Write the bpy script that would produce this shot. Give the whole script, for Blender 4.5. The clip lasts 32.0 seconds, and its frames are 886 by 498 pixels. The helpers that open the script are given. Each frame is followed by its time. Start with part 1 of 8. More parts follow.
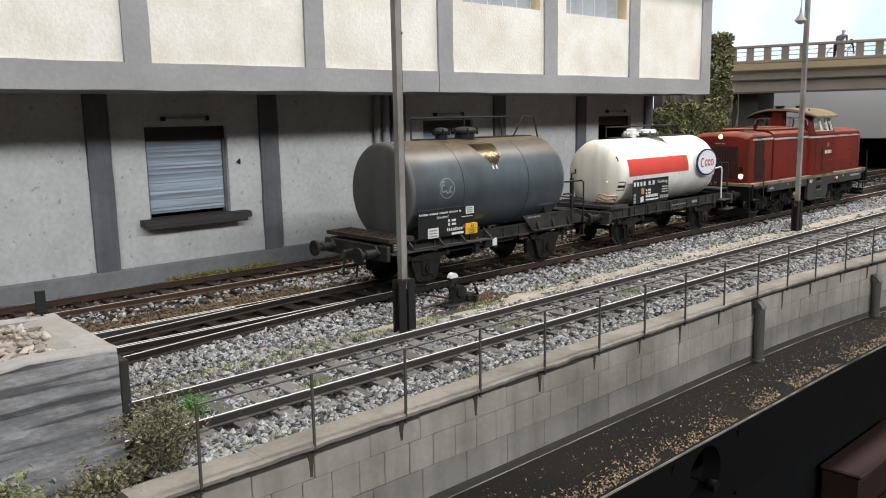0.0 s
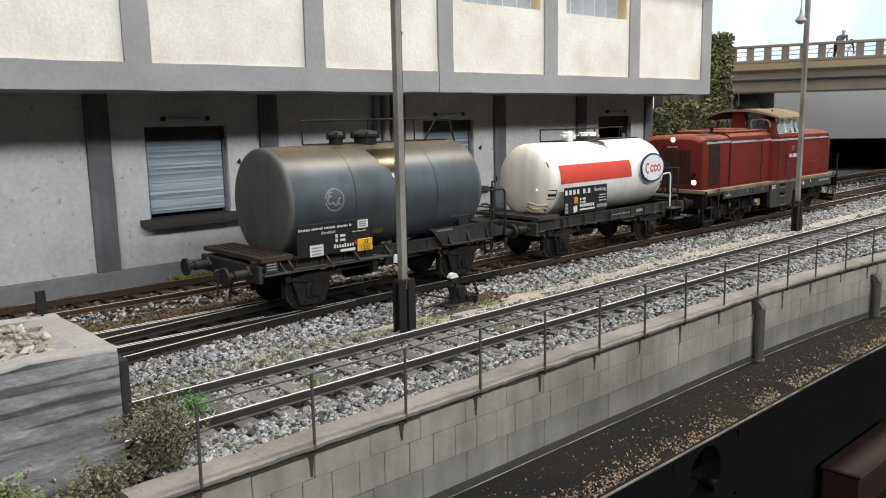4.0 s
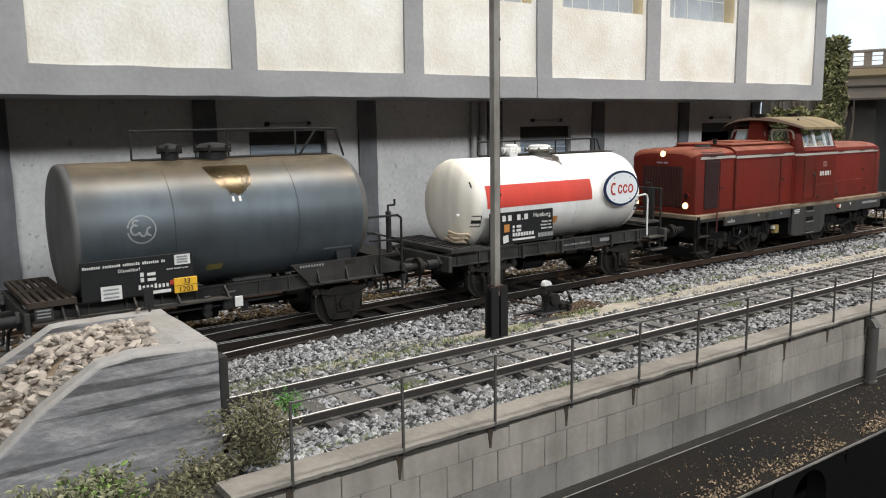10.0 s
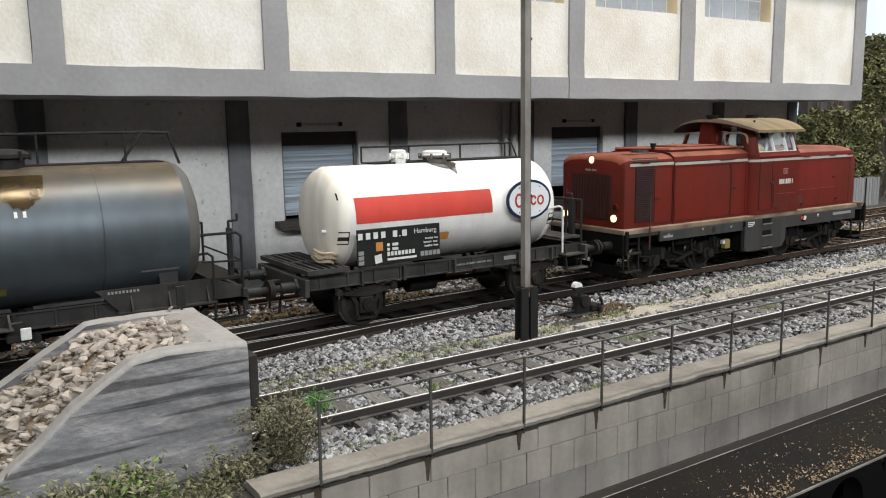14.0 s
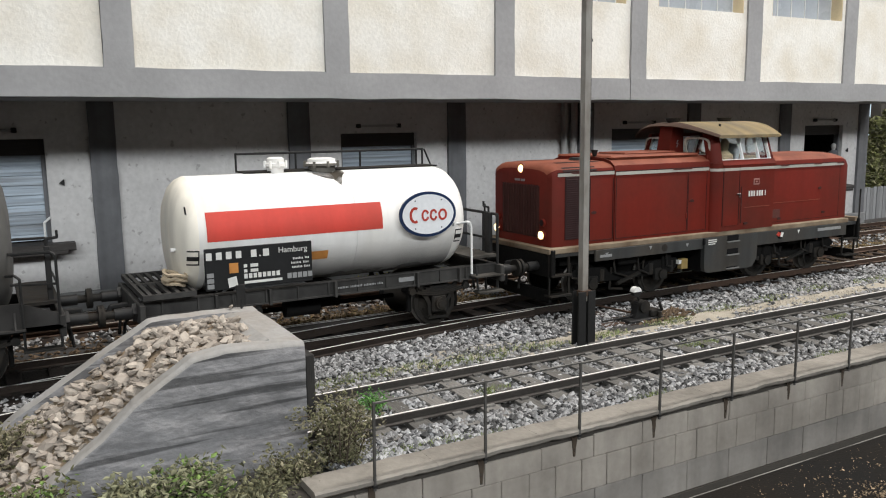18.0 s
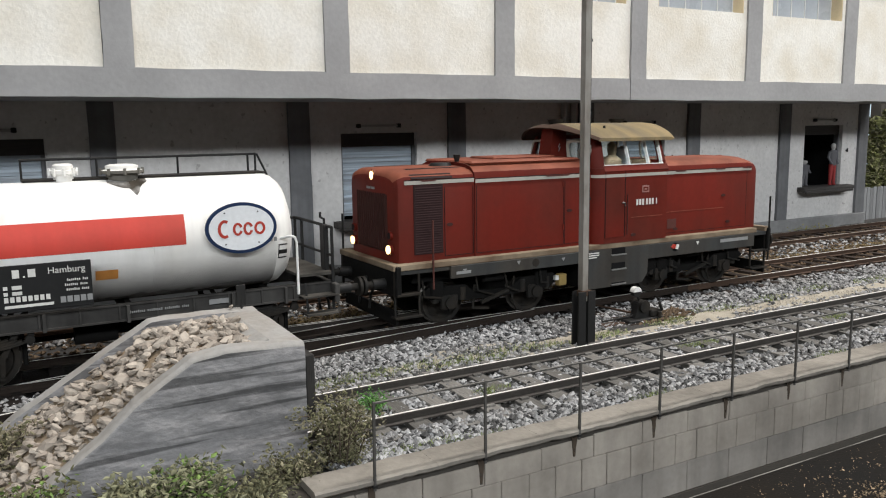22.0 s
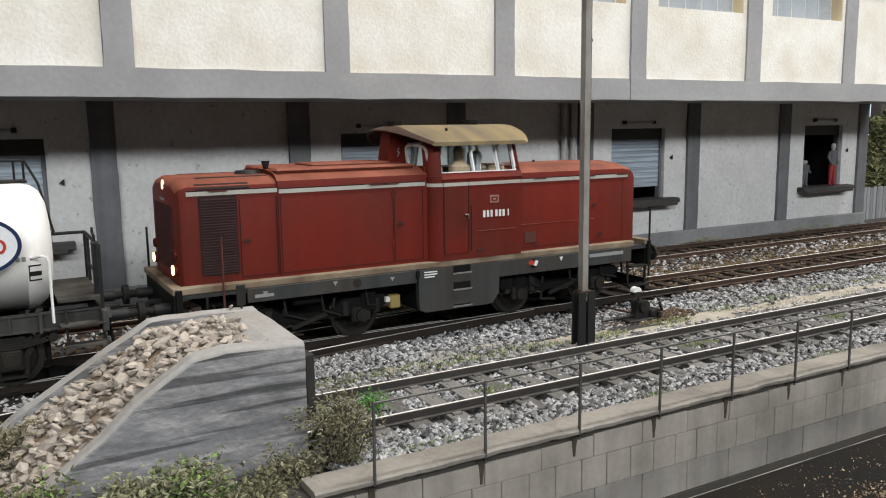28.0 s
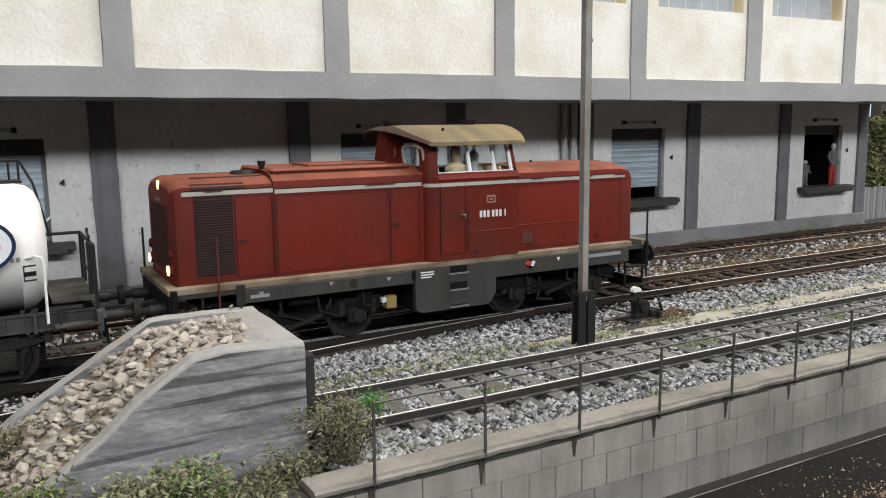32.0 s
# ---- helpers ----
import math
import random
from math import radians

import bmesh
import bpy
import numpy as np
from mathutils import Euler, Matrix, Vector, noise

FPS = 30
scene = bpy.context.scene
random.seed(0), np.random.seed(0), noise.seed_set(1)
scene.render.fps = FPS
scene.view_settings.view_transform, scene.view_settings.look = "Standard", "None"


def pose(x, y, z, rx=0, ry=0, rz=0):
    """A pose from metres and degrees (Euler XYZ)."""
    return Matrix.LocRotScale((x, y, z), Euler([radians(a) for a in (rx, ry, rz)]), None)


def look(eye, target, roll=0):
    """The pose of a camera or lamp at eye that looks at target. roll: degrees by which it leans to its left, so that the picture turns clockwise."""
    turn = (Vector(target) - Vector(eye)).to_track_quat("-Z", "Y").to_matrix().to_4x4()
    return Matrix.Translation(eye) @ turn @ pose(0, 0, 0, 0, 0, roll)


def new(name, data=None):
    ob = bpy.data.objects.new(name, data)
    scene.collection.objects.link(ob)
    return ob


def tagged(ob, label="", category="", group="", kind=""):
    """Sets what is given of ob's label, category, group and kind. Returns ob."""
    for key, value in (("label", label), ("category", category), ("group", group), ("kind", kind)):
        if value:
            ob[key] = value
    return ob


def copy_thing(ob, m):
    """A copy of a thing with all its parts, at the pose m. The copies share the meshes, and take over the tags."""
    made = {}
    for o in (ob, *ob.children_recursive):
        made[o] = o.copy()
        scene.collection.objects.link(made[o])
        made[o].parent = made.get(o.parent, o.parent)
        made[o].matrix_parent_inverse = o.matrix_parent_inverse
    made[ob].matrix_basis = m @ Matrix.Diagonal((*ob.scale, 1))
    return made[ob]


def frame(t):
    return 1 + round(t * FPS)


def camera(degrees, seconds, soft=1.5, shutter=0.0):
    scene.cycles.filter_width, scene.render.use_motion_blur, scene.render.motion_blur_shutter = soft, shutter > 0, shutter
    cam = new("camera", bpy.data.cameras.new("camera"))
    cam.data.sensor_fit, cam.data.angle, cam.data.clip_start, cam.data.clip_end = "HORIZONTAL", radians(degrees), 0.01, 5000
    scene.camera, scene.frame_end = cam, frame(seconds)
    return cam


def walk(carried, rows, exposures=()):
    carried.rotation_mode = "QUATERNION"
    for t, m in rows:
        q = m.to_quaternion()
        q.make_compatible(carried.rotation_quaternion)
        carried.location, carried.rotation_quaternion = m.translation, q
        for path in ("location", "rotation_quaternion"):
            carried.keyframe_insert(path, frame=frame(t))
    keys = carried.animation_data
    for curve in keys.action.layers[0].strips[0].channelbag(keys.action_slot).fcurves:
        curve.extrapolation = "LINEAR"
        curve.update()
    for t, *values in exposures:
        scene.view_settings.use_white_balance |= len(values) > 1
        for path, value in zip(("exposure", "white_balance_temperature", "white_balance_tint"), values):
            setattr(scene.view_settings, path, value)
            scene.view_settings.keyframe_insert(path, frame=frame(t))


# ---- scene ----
cam = camera(57.43, 32.0, soft=1.1)


def view(x, y, z, yaw, down, roll):
    """Camera pose: yaw in degrees from the y axis towards x, looking down by an angle, with a roll."""
    a, b = radians(yaw), radians(down)
    way = Vector((math.sin(a) * math.cos(b), math.cos(a) * math.cos(b), -math.sin(b)))
    eye = Vector((x, y, z))
    return look(eye, eye + way, roll)


walk(cam, [
    (0, view(-0.0024, -0.0011, 0.0921, 42.57, 9.37, -1.08)),
    (1.5, view(-0.0024, -0.0011, 0.0921, 42.57, 9.37, -1.08)),
    (3.5, view(-0.0024, -0.0011, 0.0921, 42.57, 9.37, -1.08)),
    (5.5, view(-0.0024, -0.0013, 0.0919, 41.96, 9.20, -1.11)),
    (6.0, view(-0.0024, -0.0011, 0.0919, 41.33, 9.14, -1.05)),
    (6.5, view(-0.0023, -0.0011, 0.0920, 40.85, 9.12, -1.04)),
    (7.0, view(-0.0021, -0.0011, 0.0919, 40.43, 9.09, -1.08)),
    (7.5, view(-0.0021, -0.0011, 0.0920, 40.00, 9.08, -1.02)),
    (8.0, view(-0.0018, -0.0010, 0.0920, 39.19, 9.02, -1.06)),
    (8.5, view(-0.0019, -0.0009, 0.0920, 38.17, 8.97, -0.99)),
    (9.0, view(-0.0014, -0.0010, 0.0920, 37.00, 8.91, -0.97)),
    (9.5, view(-0.0013, -0.0009, 0.0921, 36.02, 8.87, -0.92)),
    (10.0, view(-0.0014, -0.0008, 0.0922, 35.78, 8.86, -0.86)),
    (10.5, view(-0.0013, -0.0008, 0.0921, 35.59, 8.84, -0.89)),
    (11.0, view(-0.0014, -0.0008, 0.0923, 34.95, 8.84, -0.86)),
    (11.5, view(-0.0011, -0.0008, 0.0925, 34.39, 8.83, -0.87)),
    (12.0, view(-0.0009, -0.0005, 0.0925, 33.76, 8.80, -0.81)),
    (12.5, view(-0.0006, -0.0005, 0.0920, 33.56, 8.77, -0.87)),
    (13.0, view(-0.0006, -0.0005, 0.0920, 33.56, 8.77, -0.87)),
    (14.2, view(-0.0006, -0.0005, 0.0920, 33.56, 8.77, -0.87)),
    (14.6, view(-0.0007, -0.0003, 0.0922, 33.48, 8.78, -0.81)),
    (16.5, view(-0.0000, 0.0004, 0.0921, 29.95, 8.61, -0.77)),
    (17.0, view(0.0000, 0.0002, 0.0921, 29.44, 8.58, -0.69)),
    (17.5, view(0.0000, 0.0000, 0.0925, 29.46, 8.66, -0.75)),
    (18.5, view(0.0000, 0.0000, 0.0925, 29.46, 8.66, -0.75)),
    (32, view(0.0000, 0.0000, 0.0925, 29.46, 8.66, -0.75)),
], exposures=[(0, 0.0), (13, -0.02), (17, -0.05), (22, -0.10), (25, -0.10), (28, 0.0), (32, 0.02)])

# ---- scale: a model railway at 1:45, so plan lengths are given in full-size metres and multiplied by U ----
U = 1 / 45

# ---- light: the room's tube lamps, one row in front of the layout and one warm row above it ----
world = bpy.data.worlds.new("world")
world.use_nodes = True
world.node_tree.nodes["Background"].inputs[0].default_value = (1.0, 0.74, 0.60, 1)
world.node_tree.nodes["Background"].inputs[1].default_value = 0.012
scene.world = world


def tube_lamp(name, place, target, long, wide, watts, colour):
    data = bpy.data.lights.new(name, "AREA")
    data.shape, data.size, data.size_y = "RECTANGLE", long, wide
    data.energy, data.color = watts, colour
    ob = new(name, data)
    ob.matrix_world = look(place, target)
    return ob


tube_lamp("room_light", (-0.45, -2.25, 1.40), (0.15, 0.40, 0.05), 5.2, 0.12, 97, (0.94, 0.975, 1.0))
tube_lamp("layout_light", (0.9, 0.10, 1.30), (0.9, 0.35, 0.0), 1.6, 0.10, 33, (1.0, 0.95, 0.90))


# ---- materials ----
def mat(name, base, rough=0.75, metal=0.0, stain=0.25, stain_size=1.2, grain=0.12, grain_size=14.0, bump=0.25,
        dirt=None, dirt_amount=0.35, random=0.0, island=0.0, stretch=(1, 1, 1), spec=0.5, coat=0.0, joined=False, streak=0.0, run_scale=(3.2, 3.2, 0.22), cut_off=(0.40, 0.66)):
    """Procedural surface: base colour with large stains, fine grain and relief; sizes are per full-size metre."""
    m = bpy.data.materials.new(name)
    m.use_nodes = True
    nt = m.node_tree
    n, l = nt.nodes, nt.links
    bsdf = n["Principled BSDF"]
    co = n.new("ShaderNodeTexCoord")
    mp = n.new("ShaderNodeMapping")
    mp.inputs["Scale"].default_value = tuple(45 * s for s in stretch)
    if joined:
        l.new(n.new("ShaderNodeNewGeometry").outputs["Position"], mp.inputs["Vector"])
    else:
        l.new(co.outputs["Object"], mp.inputs["Vector"])
    info = n.new("ShaderNodeObjectInfo")
    shift = n.new("ShaderNodeVectorMath")
    shift.operation = "MULTIPLY_ADD"
    l.new(info.outputs["Random"], shift.inputs[0])
    shift.inputs[1].default_value = (0, 0, 0) if joined else (37.0, 23.0, 11.0)
    l.new(mp.outputs[0], shift.inputs[2])
    big = n.new("ShaderNodeTexNoise")
    big.inputs["Scale"].default_value, big.inputs["Detail"].default_value = stain_size, 5
    fine = n.new("ShaderNodeTexNoise")
    fine.inputs["Scale"].default_value, fine.inputs["Detail"].default_value = grain_size, 4
    for t in (big, fine):
        l.new(shift.outputs[0], t.inputs["Vector"])
    ramp = n.new("ShaderNodeMapRange")
    ramp.inputs[1].default_value, ramp.inputs[2].default_value = 0.38, 0.68
    l.new(big.outputs["Fac"], ramp.inputs[0])
    d = dirt or tuple(c * 0.55 for c in base)
    mix = n.new("ShaderNodeMix")
    mix.data_type = "RGBA"
    amount = n.new("ShaderNodeMath")
    amount.operation = "MULTIPLY"
    l.new(ramp.outputs[0], amount.inputs[0])
    amount.inputs[1].default_value = stain if dirt is None else dirt_amount
    l.new(amount.outputs[0], mix.inputs[0])
    mix.inputs[6].default_value, mix.inputs[7].default_value = (*base, 1), (*d, 1)
    hsv = n.new("ShaderNodeHueSaturation")
    l.new(mix.outputs[2], hsv.inputs["Color"])
    val = n.new("ShaderNodeMath")
    val.operation = "MULTIPLY_ADD"
    l.new(fine.outputs["Fac"], val.inputs[0])
    val.inputs[1].default_value, val.inputs[2].default_value = 2 * grain, 1 - grain
    last = val
    if streak:
        # runs of dirt down the surface
        mq = n.new("ShaderNodeMapping")
        mq.inputs["Scale"].default_value = run_scale
        l.new(shift.outputs[0], mq.inputs["Vector"])
        run = n.new("ShaderNodeTexNoise")
        run.inputs["Scale"].default_value, run.inputs["Detail"].default_value = 1.0, 4
        l.new(mq.outputs[0], run.inputs["Vector"])
        cut = n.new("ShaderNodeMapRange")
        cut.inputs[1].default_value, cut.inputs[2].default_value = cut_off
        cut.inputs[3].default_value, cut.inputs[4].default_value = 1.0, 1.0 - streak
        l.new(run.outputs["Fac"], cut.inputs[0])
        down = n.new("ShaderNodeMath")
        down.operation = "MULTIPLY"
        l.new(last.outputs[0], down.inputs[0])
        l.new(cut.outputs[0], down.inputs[1])
        last = down
    for source, k in ((info.outputs["Random"], random), (None, island)):
        if k:
            if source is None:
                geo = n.new("ShaderNodeNewGeometry")
                source = geo.outputs["Random Per Island"]
            more = n.new("ShaderNodeMath")
            more.operation = "MULTIPLY_ADD"
            l.new(source, more.inputs[0])
            more.inputs[1].default_value, more.inputs[2].default_value = 2 * k, 1 - k
            both = n.new("ShaderNodeMath")
            both.operation = "MULTIPLY"
            l.new(last.outputs[0], both.inputs[0])
            l.new(more.outputs[0], both.inputs[1])
            last = both
    l.new(last.outputs[0], hsv.inputs["Value"])
    l.new(hsv.outputs[0], bsdf.inputs["Base Color"])
    rr = n.new("ShaderNodeMapRange")
    l.new(big.outputs["Fac"], rr.inputs[0])
    rr.inputs[3].default_value, rr.inputs[4].default_value = max(0.02, rough - 0.1), min(1, rough + 0.12)
    l.new(rr.outputs[0], bsdf.inputs["Roughness"])
    bsdf.inputs["Metallic"].default_value = metal
    bsdf.inputs["Specular IOR Level"].default_value = spec
    bsdf.inputs["Coat Weight"].default_value = coat
    if bump:
        b = n.new("ShaderNodeBump")
        b.inputs["Strength"].default_value, b.inputs["Distance"].default_value = bump, 0.02 * U
        l.new(fine.outputs["Fac"], b.inputs["Height"])
        l.new(b.outputs[0], bsdf.inputs["Normal"])
    return m


def see_through(m, low, high, size):
    """Patchy cover: the surface below shows through by a noise."""
    n, l = m.node_tree.nodes, m.node_tree.links
    co = n.new("ShaderNodeTexCoord")
    tex = n.new("ShaderNodeTexNoise")
    tex.inputs["Scale"].default_value = 45 * size
    rng = n.new("ShaderNodeMapRange")
    rng.inputs[1].default_value, rng.inputs[2].default_value = 0.36, 0.64
    rng.inputs[3].default_value, rng.inputs[4].default_value = low, high
    l.new(co.outputs["Object"], tex.inputs["Vector"])
    l.new(tex.outputs["Fac"], rng.inputs[0])
    l.new(rng.outputs[0], n["Principled BSDF"].inputs["Alpha"])
    return m


def glow(name, colour, strength):
    m = bpy.data.materials.new(name)
    m.use_nodes = True
    b = m.node_tree.nodes["Principled BSDF"]
    b.inputs["Base Color"].default_value = (*colour, 1)
    b.inputs["Emission Color"].default_value = (*colour, 1)
    b.inputs["Emission Strength"].default_value = strength
    return m


def glass(name, tint=(0.9, 0.95, 0.95)):
    m = bpy.data.materials.new(name)
    m.use_nodes = True
    b = m.node_tree.nodes["Principled BSDF"]
    b.inputs["Base Color"].default_value = (*tint, 1)
    b.inputs["Transmission Weight"].default_value = 1.0
    b.inputs["Roughness"].default_value = 0.03
    b.inputs["IOR"].default_value = 1.40
    return m


def pitted(m):
    """Small dark pits and scuffs in a plaster face."""
    n, l = m.node_tree.nodes, m.node_tree.links
    co = n.new("ShaderNodeTexCoord")
    tex = n.new("ShaderNodeTexNoise")
    tex.inputs["Scale"].default_value, tex.inputs["Detail"].default_value = 45 * 6.5, 2
    rng = n.new("ShaderNodeMapRange")
    rng.inputs[1].default_value, rng.inputs[2].default_value = 0.66, 0.72
    rng.inputs[3].default_value, rng.inputs[4].default_value = 0.0, 0.45
    mix = n.new("ShaderNodeMix")
    mix.data_type = "RGBA"
    b = n["Principled BSDF"]
    before = b.inputs["Base Color"].links[0].from_socket
    l.new(co.outputs["Object"], tex.inputs["Vector"])
    l.new(tex.outputs["Fac"], rng.inputs[0])
    l.new(rng.outputs[0], mix.inputs[0])
    l.new(before, mix.inputs[6])
    mix.inputs[7].default_value = (0.16, 0.15, 0.14, 1)
    l.new(mix.outputs[2], b.inputs["Base Color"])
    return m


CREAM = mat("cream_roughcast", (0.80, 0.778, 0.722), 0.94, stain=0.0, dirt=(0.62, 0.555, 0.44), dirt_amount=0.58, stain_size=0.8, grain=0.13, grain_size=13, bump=0.55)
REVEAL = mat("yellow_plaster", (0.75, 0.62, 0.40), 0.9, stain=0.3, grain=0.1, bump=0.4)
BAND = mat("grey_concrete_paint", (0.335, 0.333, 0.335), 0.88, stain=0.42, stain_size=0.45, grain=0.12, grain_size=8, bump=0.3)
PLASTER = pitted(mat("grey_plaster", (0.590, 0.580, 0.570), 0.92, stain=0.26, stain_size=1.1, grain=0.20, grain_size=7, bump=0.7))
PILASTER = mat("slate_paint", (0.152, 0.155, 0.163), 0.88, stain=0.35, stain_size=1.6, grain=0.16, grain_size=6, bump=0.3, streak=0.2)
PLINTH = mat("plinth_paint", (0.235, 0.235, 0.235), 0.9, stain=0.5, stain_size=0.7, grain=0.2, grain_size=6, bump=0.4)
SILL = mat("weathered_sill_wood", (0.045, 0.040, 0.037), 0.7, stain=0.4, grain=0.3, grain_size=8, stretch=(0.3, 3, 3))
BLIND = mat("pale_blue_blind", (0.34, 0.41, 0.48), 0.55, stain=0.0, dirt=(0.15, 0.155, 0.16), dirt_amount=0.8, stain_size=2.0, grain=0.35, grain_size=5, stretch=(0.15, 1, 4), random=0.3, bump=0.1)
# near-black that stands for shade in rooms, recesses and under the layout
SHADEBLACK = mat("near_black_for_shade", (0.008, 0.008, 0.0085), 0.95, bump=0, spec=0.1)
WHITE = mat("white_paint", (0.78, 0.78, 0.76), 0.5, stain=0.12, grain=0.05, bump=0.05)
GREYPIPE = mat("grey_pipe", (0.36, 0.355, 0.345), 0.6, stain=0.3, bump=0.1)
PANE = glass("window_glass")
RUST = mat("rail_rust", (0.072, 0.046, 0.033), 0.85, stain=0.45, stain_size=1.5, grain=0.25, bump=0.3, spec=0.2)
RAILDARK = mat("dark_rail_side", (0.028, 0.021, 0.017), 0.75, stain=0.4, stain_size=1.5, grain=0.25, bump=0.3, spec=0.2)
FRAMEGREY = mat("dusty_wagon_frame", (0.058, 0.056, 0.053), 0.7, stain=0.0, dirt=(0.024, 0.023, 0.022), dirt_amount=0.7, stain_size=1.6, grain=0.2, grain_size=8, bump=0.2, spec=0.25, streak=0.3)
FRAMEDARK = mat("dirty_black_frame", (0.040, 0.038, 0.036), 0.65, stain=0.0, dirt=(0.014, 0.013, 0.012), dirt_amount=0.7, stain_size=1.6, grain=0.2, grain_size=8, bump=0.2, spec=0.25, streak=0.3)
FRAMEWHITE = mat("bright_white_trim", (0.90, 0.90, 0.88), 0.45, stain=0.08, bump=0.02)
RAILGREY = mat("rail_grime", (0.044, 0.038, 0.033), 0.7, stain=0.4, stain_size=1.5, grain=0.25, bump=0.3)
# near-white without metal: the rail head's shine is put into its colour
RAILSHINE = mat("painted_rail_shine", (0.84, 0.82, 0.78), 0.30, metal=0.0, stain=0.25, stain_size=0.8, grain=0.1, bump=0.05)
STEELDULL = mat("dull_rail_head", (0.50, 0.46, 0.41), 0.45, metal=0.1, stain=0.45, stain_size=0.8, grain=0.15, bump=0.05)
TIE = mat("weathered_grey_sleeper", (0.165, 0.158, 0.147), 0.92, stain=0.45, stain_size=1.5, grain=0.45, grain_size=10, stretch=(3, 0.4, 3), random=0.3, bump=0.8, spec=0.2)
# oil-dark sleepers with the train's shade put into their colour
TIEOILSHADE = mat("oily_shaded_sleeper", (0.017, 0.0135, 0.0115), 0.8, stain=0.5, grain=0.3, grain_size=10, stretch=(3, 0.4, 3), random=0.25, bump=0.5, spec=0.2)
TIEDARK = mat("oily_brown_sleeper", (0.034, 0.025, 0.020), 0.85, stain=0.5, grain=0.3, grain_size=10, stretch=(3, 0.4, 3), random=0.25, bump=0.5, spec=0.2)
STONE = mat("ballast_stone", (0.250, 0.251, 0.254), 0.92, stain=0.0, dirt=(0.160, 0.155, 0.146), dirt_amount=0.6, stain_size=0.5, grain=0.14, grain_size=30, island=0.85, bump=0.3, spec=0.2)
STONEBROWN = mat("rusty_ballast_stone", (0.105, 0.074, 0.048), 0.9, stain=0.2, grain=0.15, grain_size=30, island=0.55, bump=0.3, spec=0.2)
RUBBLE = mat("rubble_stone", (0.425, 0.378, 0.325), 0.95, stain=0.0, dirt=(0.215, 0.178, 0.148), dirt_amount=0.65, stain_size=2.2, grain=0.16, grain_size=16, island=0.25, random=0.25, bump=0.6, spec=0.15)
BED = mat("ballast_bed", (0.040, 0.038, 0.036), 0.95, stain=0.45, stain_size=0.9, grain=0.5, grain_size=22, bump=1.0)
SAND = mat("sandy_path", (0.41, 0.372, 0.305), 0.95, stain=0.0, dirt=(0.24, 0.225, 0.185), dirt_amount=0.7, stain_size=1.6, grain=0.28, grain_size=30, bump=0.8, spec=0.2)
# oil-dark bed, blackened further to stand for the shade under the train
OILSHADEBED = mat("oily_shaded_bed", (0.010, 0.009, 0.008), 0.8, stain=0.4, stain_size=1.5, grain=0.4, grain_size=20, bump=1.0, spec=0.2)
BROWN = mat("brown_earth", (0.10, 0.072, 0.042), 0.95, stain=0.4, stain_size=1.5, grain=0.5, grain_size=15, bump=1.0)
BLOCKSTONE = mat("wall_stone", (0.430, 0.390, 0.340), 0.92, stain=0.0, dirt=(0.240, 0.216, 0.188), dirt_amount=0.85, stain_size=0.7, grain=0.14, grain_size=10, random=0.06, bump=0.45, joined=True, spec=0.15, streak=0.16)
GREYSTONE = mat("lower_wall_stone", (0.330, 0.305, 0.275), 0.92, stain=0.0, dirt=(0.178, 0.165, 0.150), dirt_amount=0.85, stain_size=0.7, grain=0.14, grain_size=10, random=0.05, bump=0.45, joined=True, spec=0.15, streak=0.16)
JOINTSHADE = mat("joint_and_coping_shade", (0.060, 0.054, 0.047), 0.95, bump=0.3, spec=0.2)
CAP = mat("pale_wall_cap", (0.275, 0.254, 0.222), 0.95, stain=0.0, dirt=(0.14, 0.128, 0.112), dirt_amount=0.85, stain_size=1.0, grain=0.2, grain_size=9, bump=0.7, joined=True, spec=0.15)
RUSTSTREAK = mat("rust_streak", (0.085, 0.066, 0.050), 0.95, stain=0.5, stain_size=4, bump=0.2, spec=0.15)
ASPHALT = mat("dark_road_board", (0.0085, 0.008, 0.0075), 0.7, spec=0.12, stain=0.0, dirt=(0.020, 0.015, 0.010), dirt_amount=0.45, stain_size=0.6, grain=0.3, grain_size=25, bump=0.5)
PALEEDGE = mat("pale_board_edge", (0.26, 0.245, 0.22), 0.85, stain=0.0, dirt=(0.03, 0.028, 0.025), dirt_amount=0.95, stain_size=1.1, bump=0.3)
FASCIA = mat("dark_fascia_board", (0.0062, 0.006, 0.0058), 0.8, spec=0.08, stain=0.35, stain_size=0.4, grain=0.2, bump=0.2)
FLAKE = mat("straw_crumbs", (0.31, 0.235, 0.155), 0.9, stain=0.2, island=0.65, bump=0.2, spec=0.2)
CONCRETE = mat("cast_concrete", (0.325, 0.320, 0.325), 0.94, stain=0.0, dirt=(0.195, 0.192, 0.195), dirt_amount=0.85, stain_size=1.6, grain=0.30, grain_size=13, stretch=(0.7, 1, 1.3), bump=0.8, spec=0.2, streak=0.58, run_scale=(0.36, 0.36, 5.2), cut_off=(0.56, 0.62))
CONCRETETOP = mat("worn_concrete_rim", (0.345, 0.338, 0.325), 0.94, stain=0.0, dirt=(0.27, 0.240, 0.205), dirt_amount=0.5, stain_size=1.6, grain=0.16, grain_size=10, bump=0.6, spec=0.2)
IRON = mat("dark_painted_iron", (0.016, 0.0158, 0.0155), 0.55, stain=0.4, stain_size=2, grain=0.25, bump=0.2, spec=0.3)
FENCEIRON = mat("weathered_grey_iron", (0.105, 0.10, 0.092), 0.6, metal=0.3, stain=0.4, grain=0.2, bump=0.15)
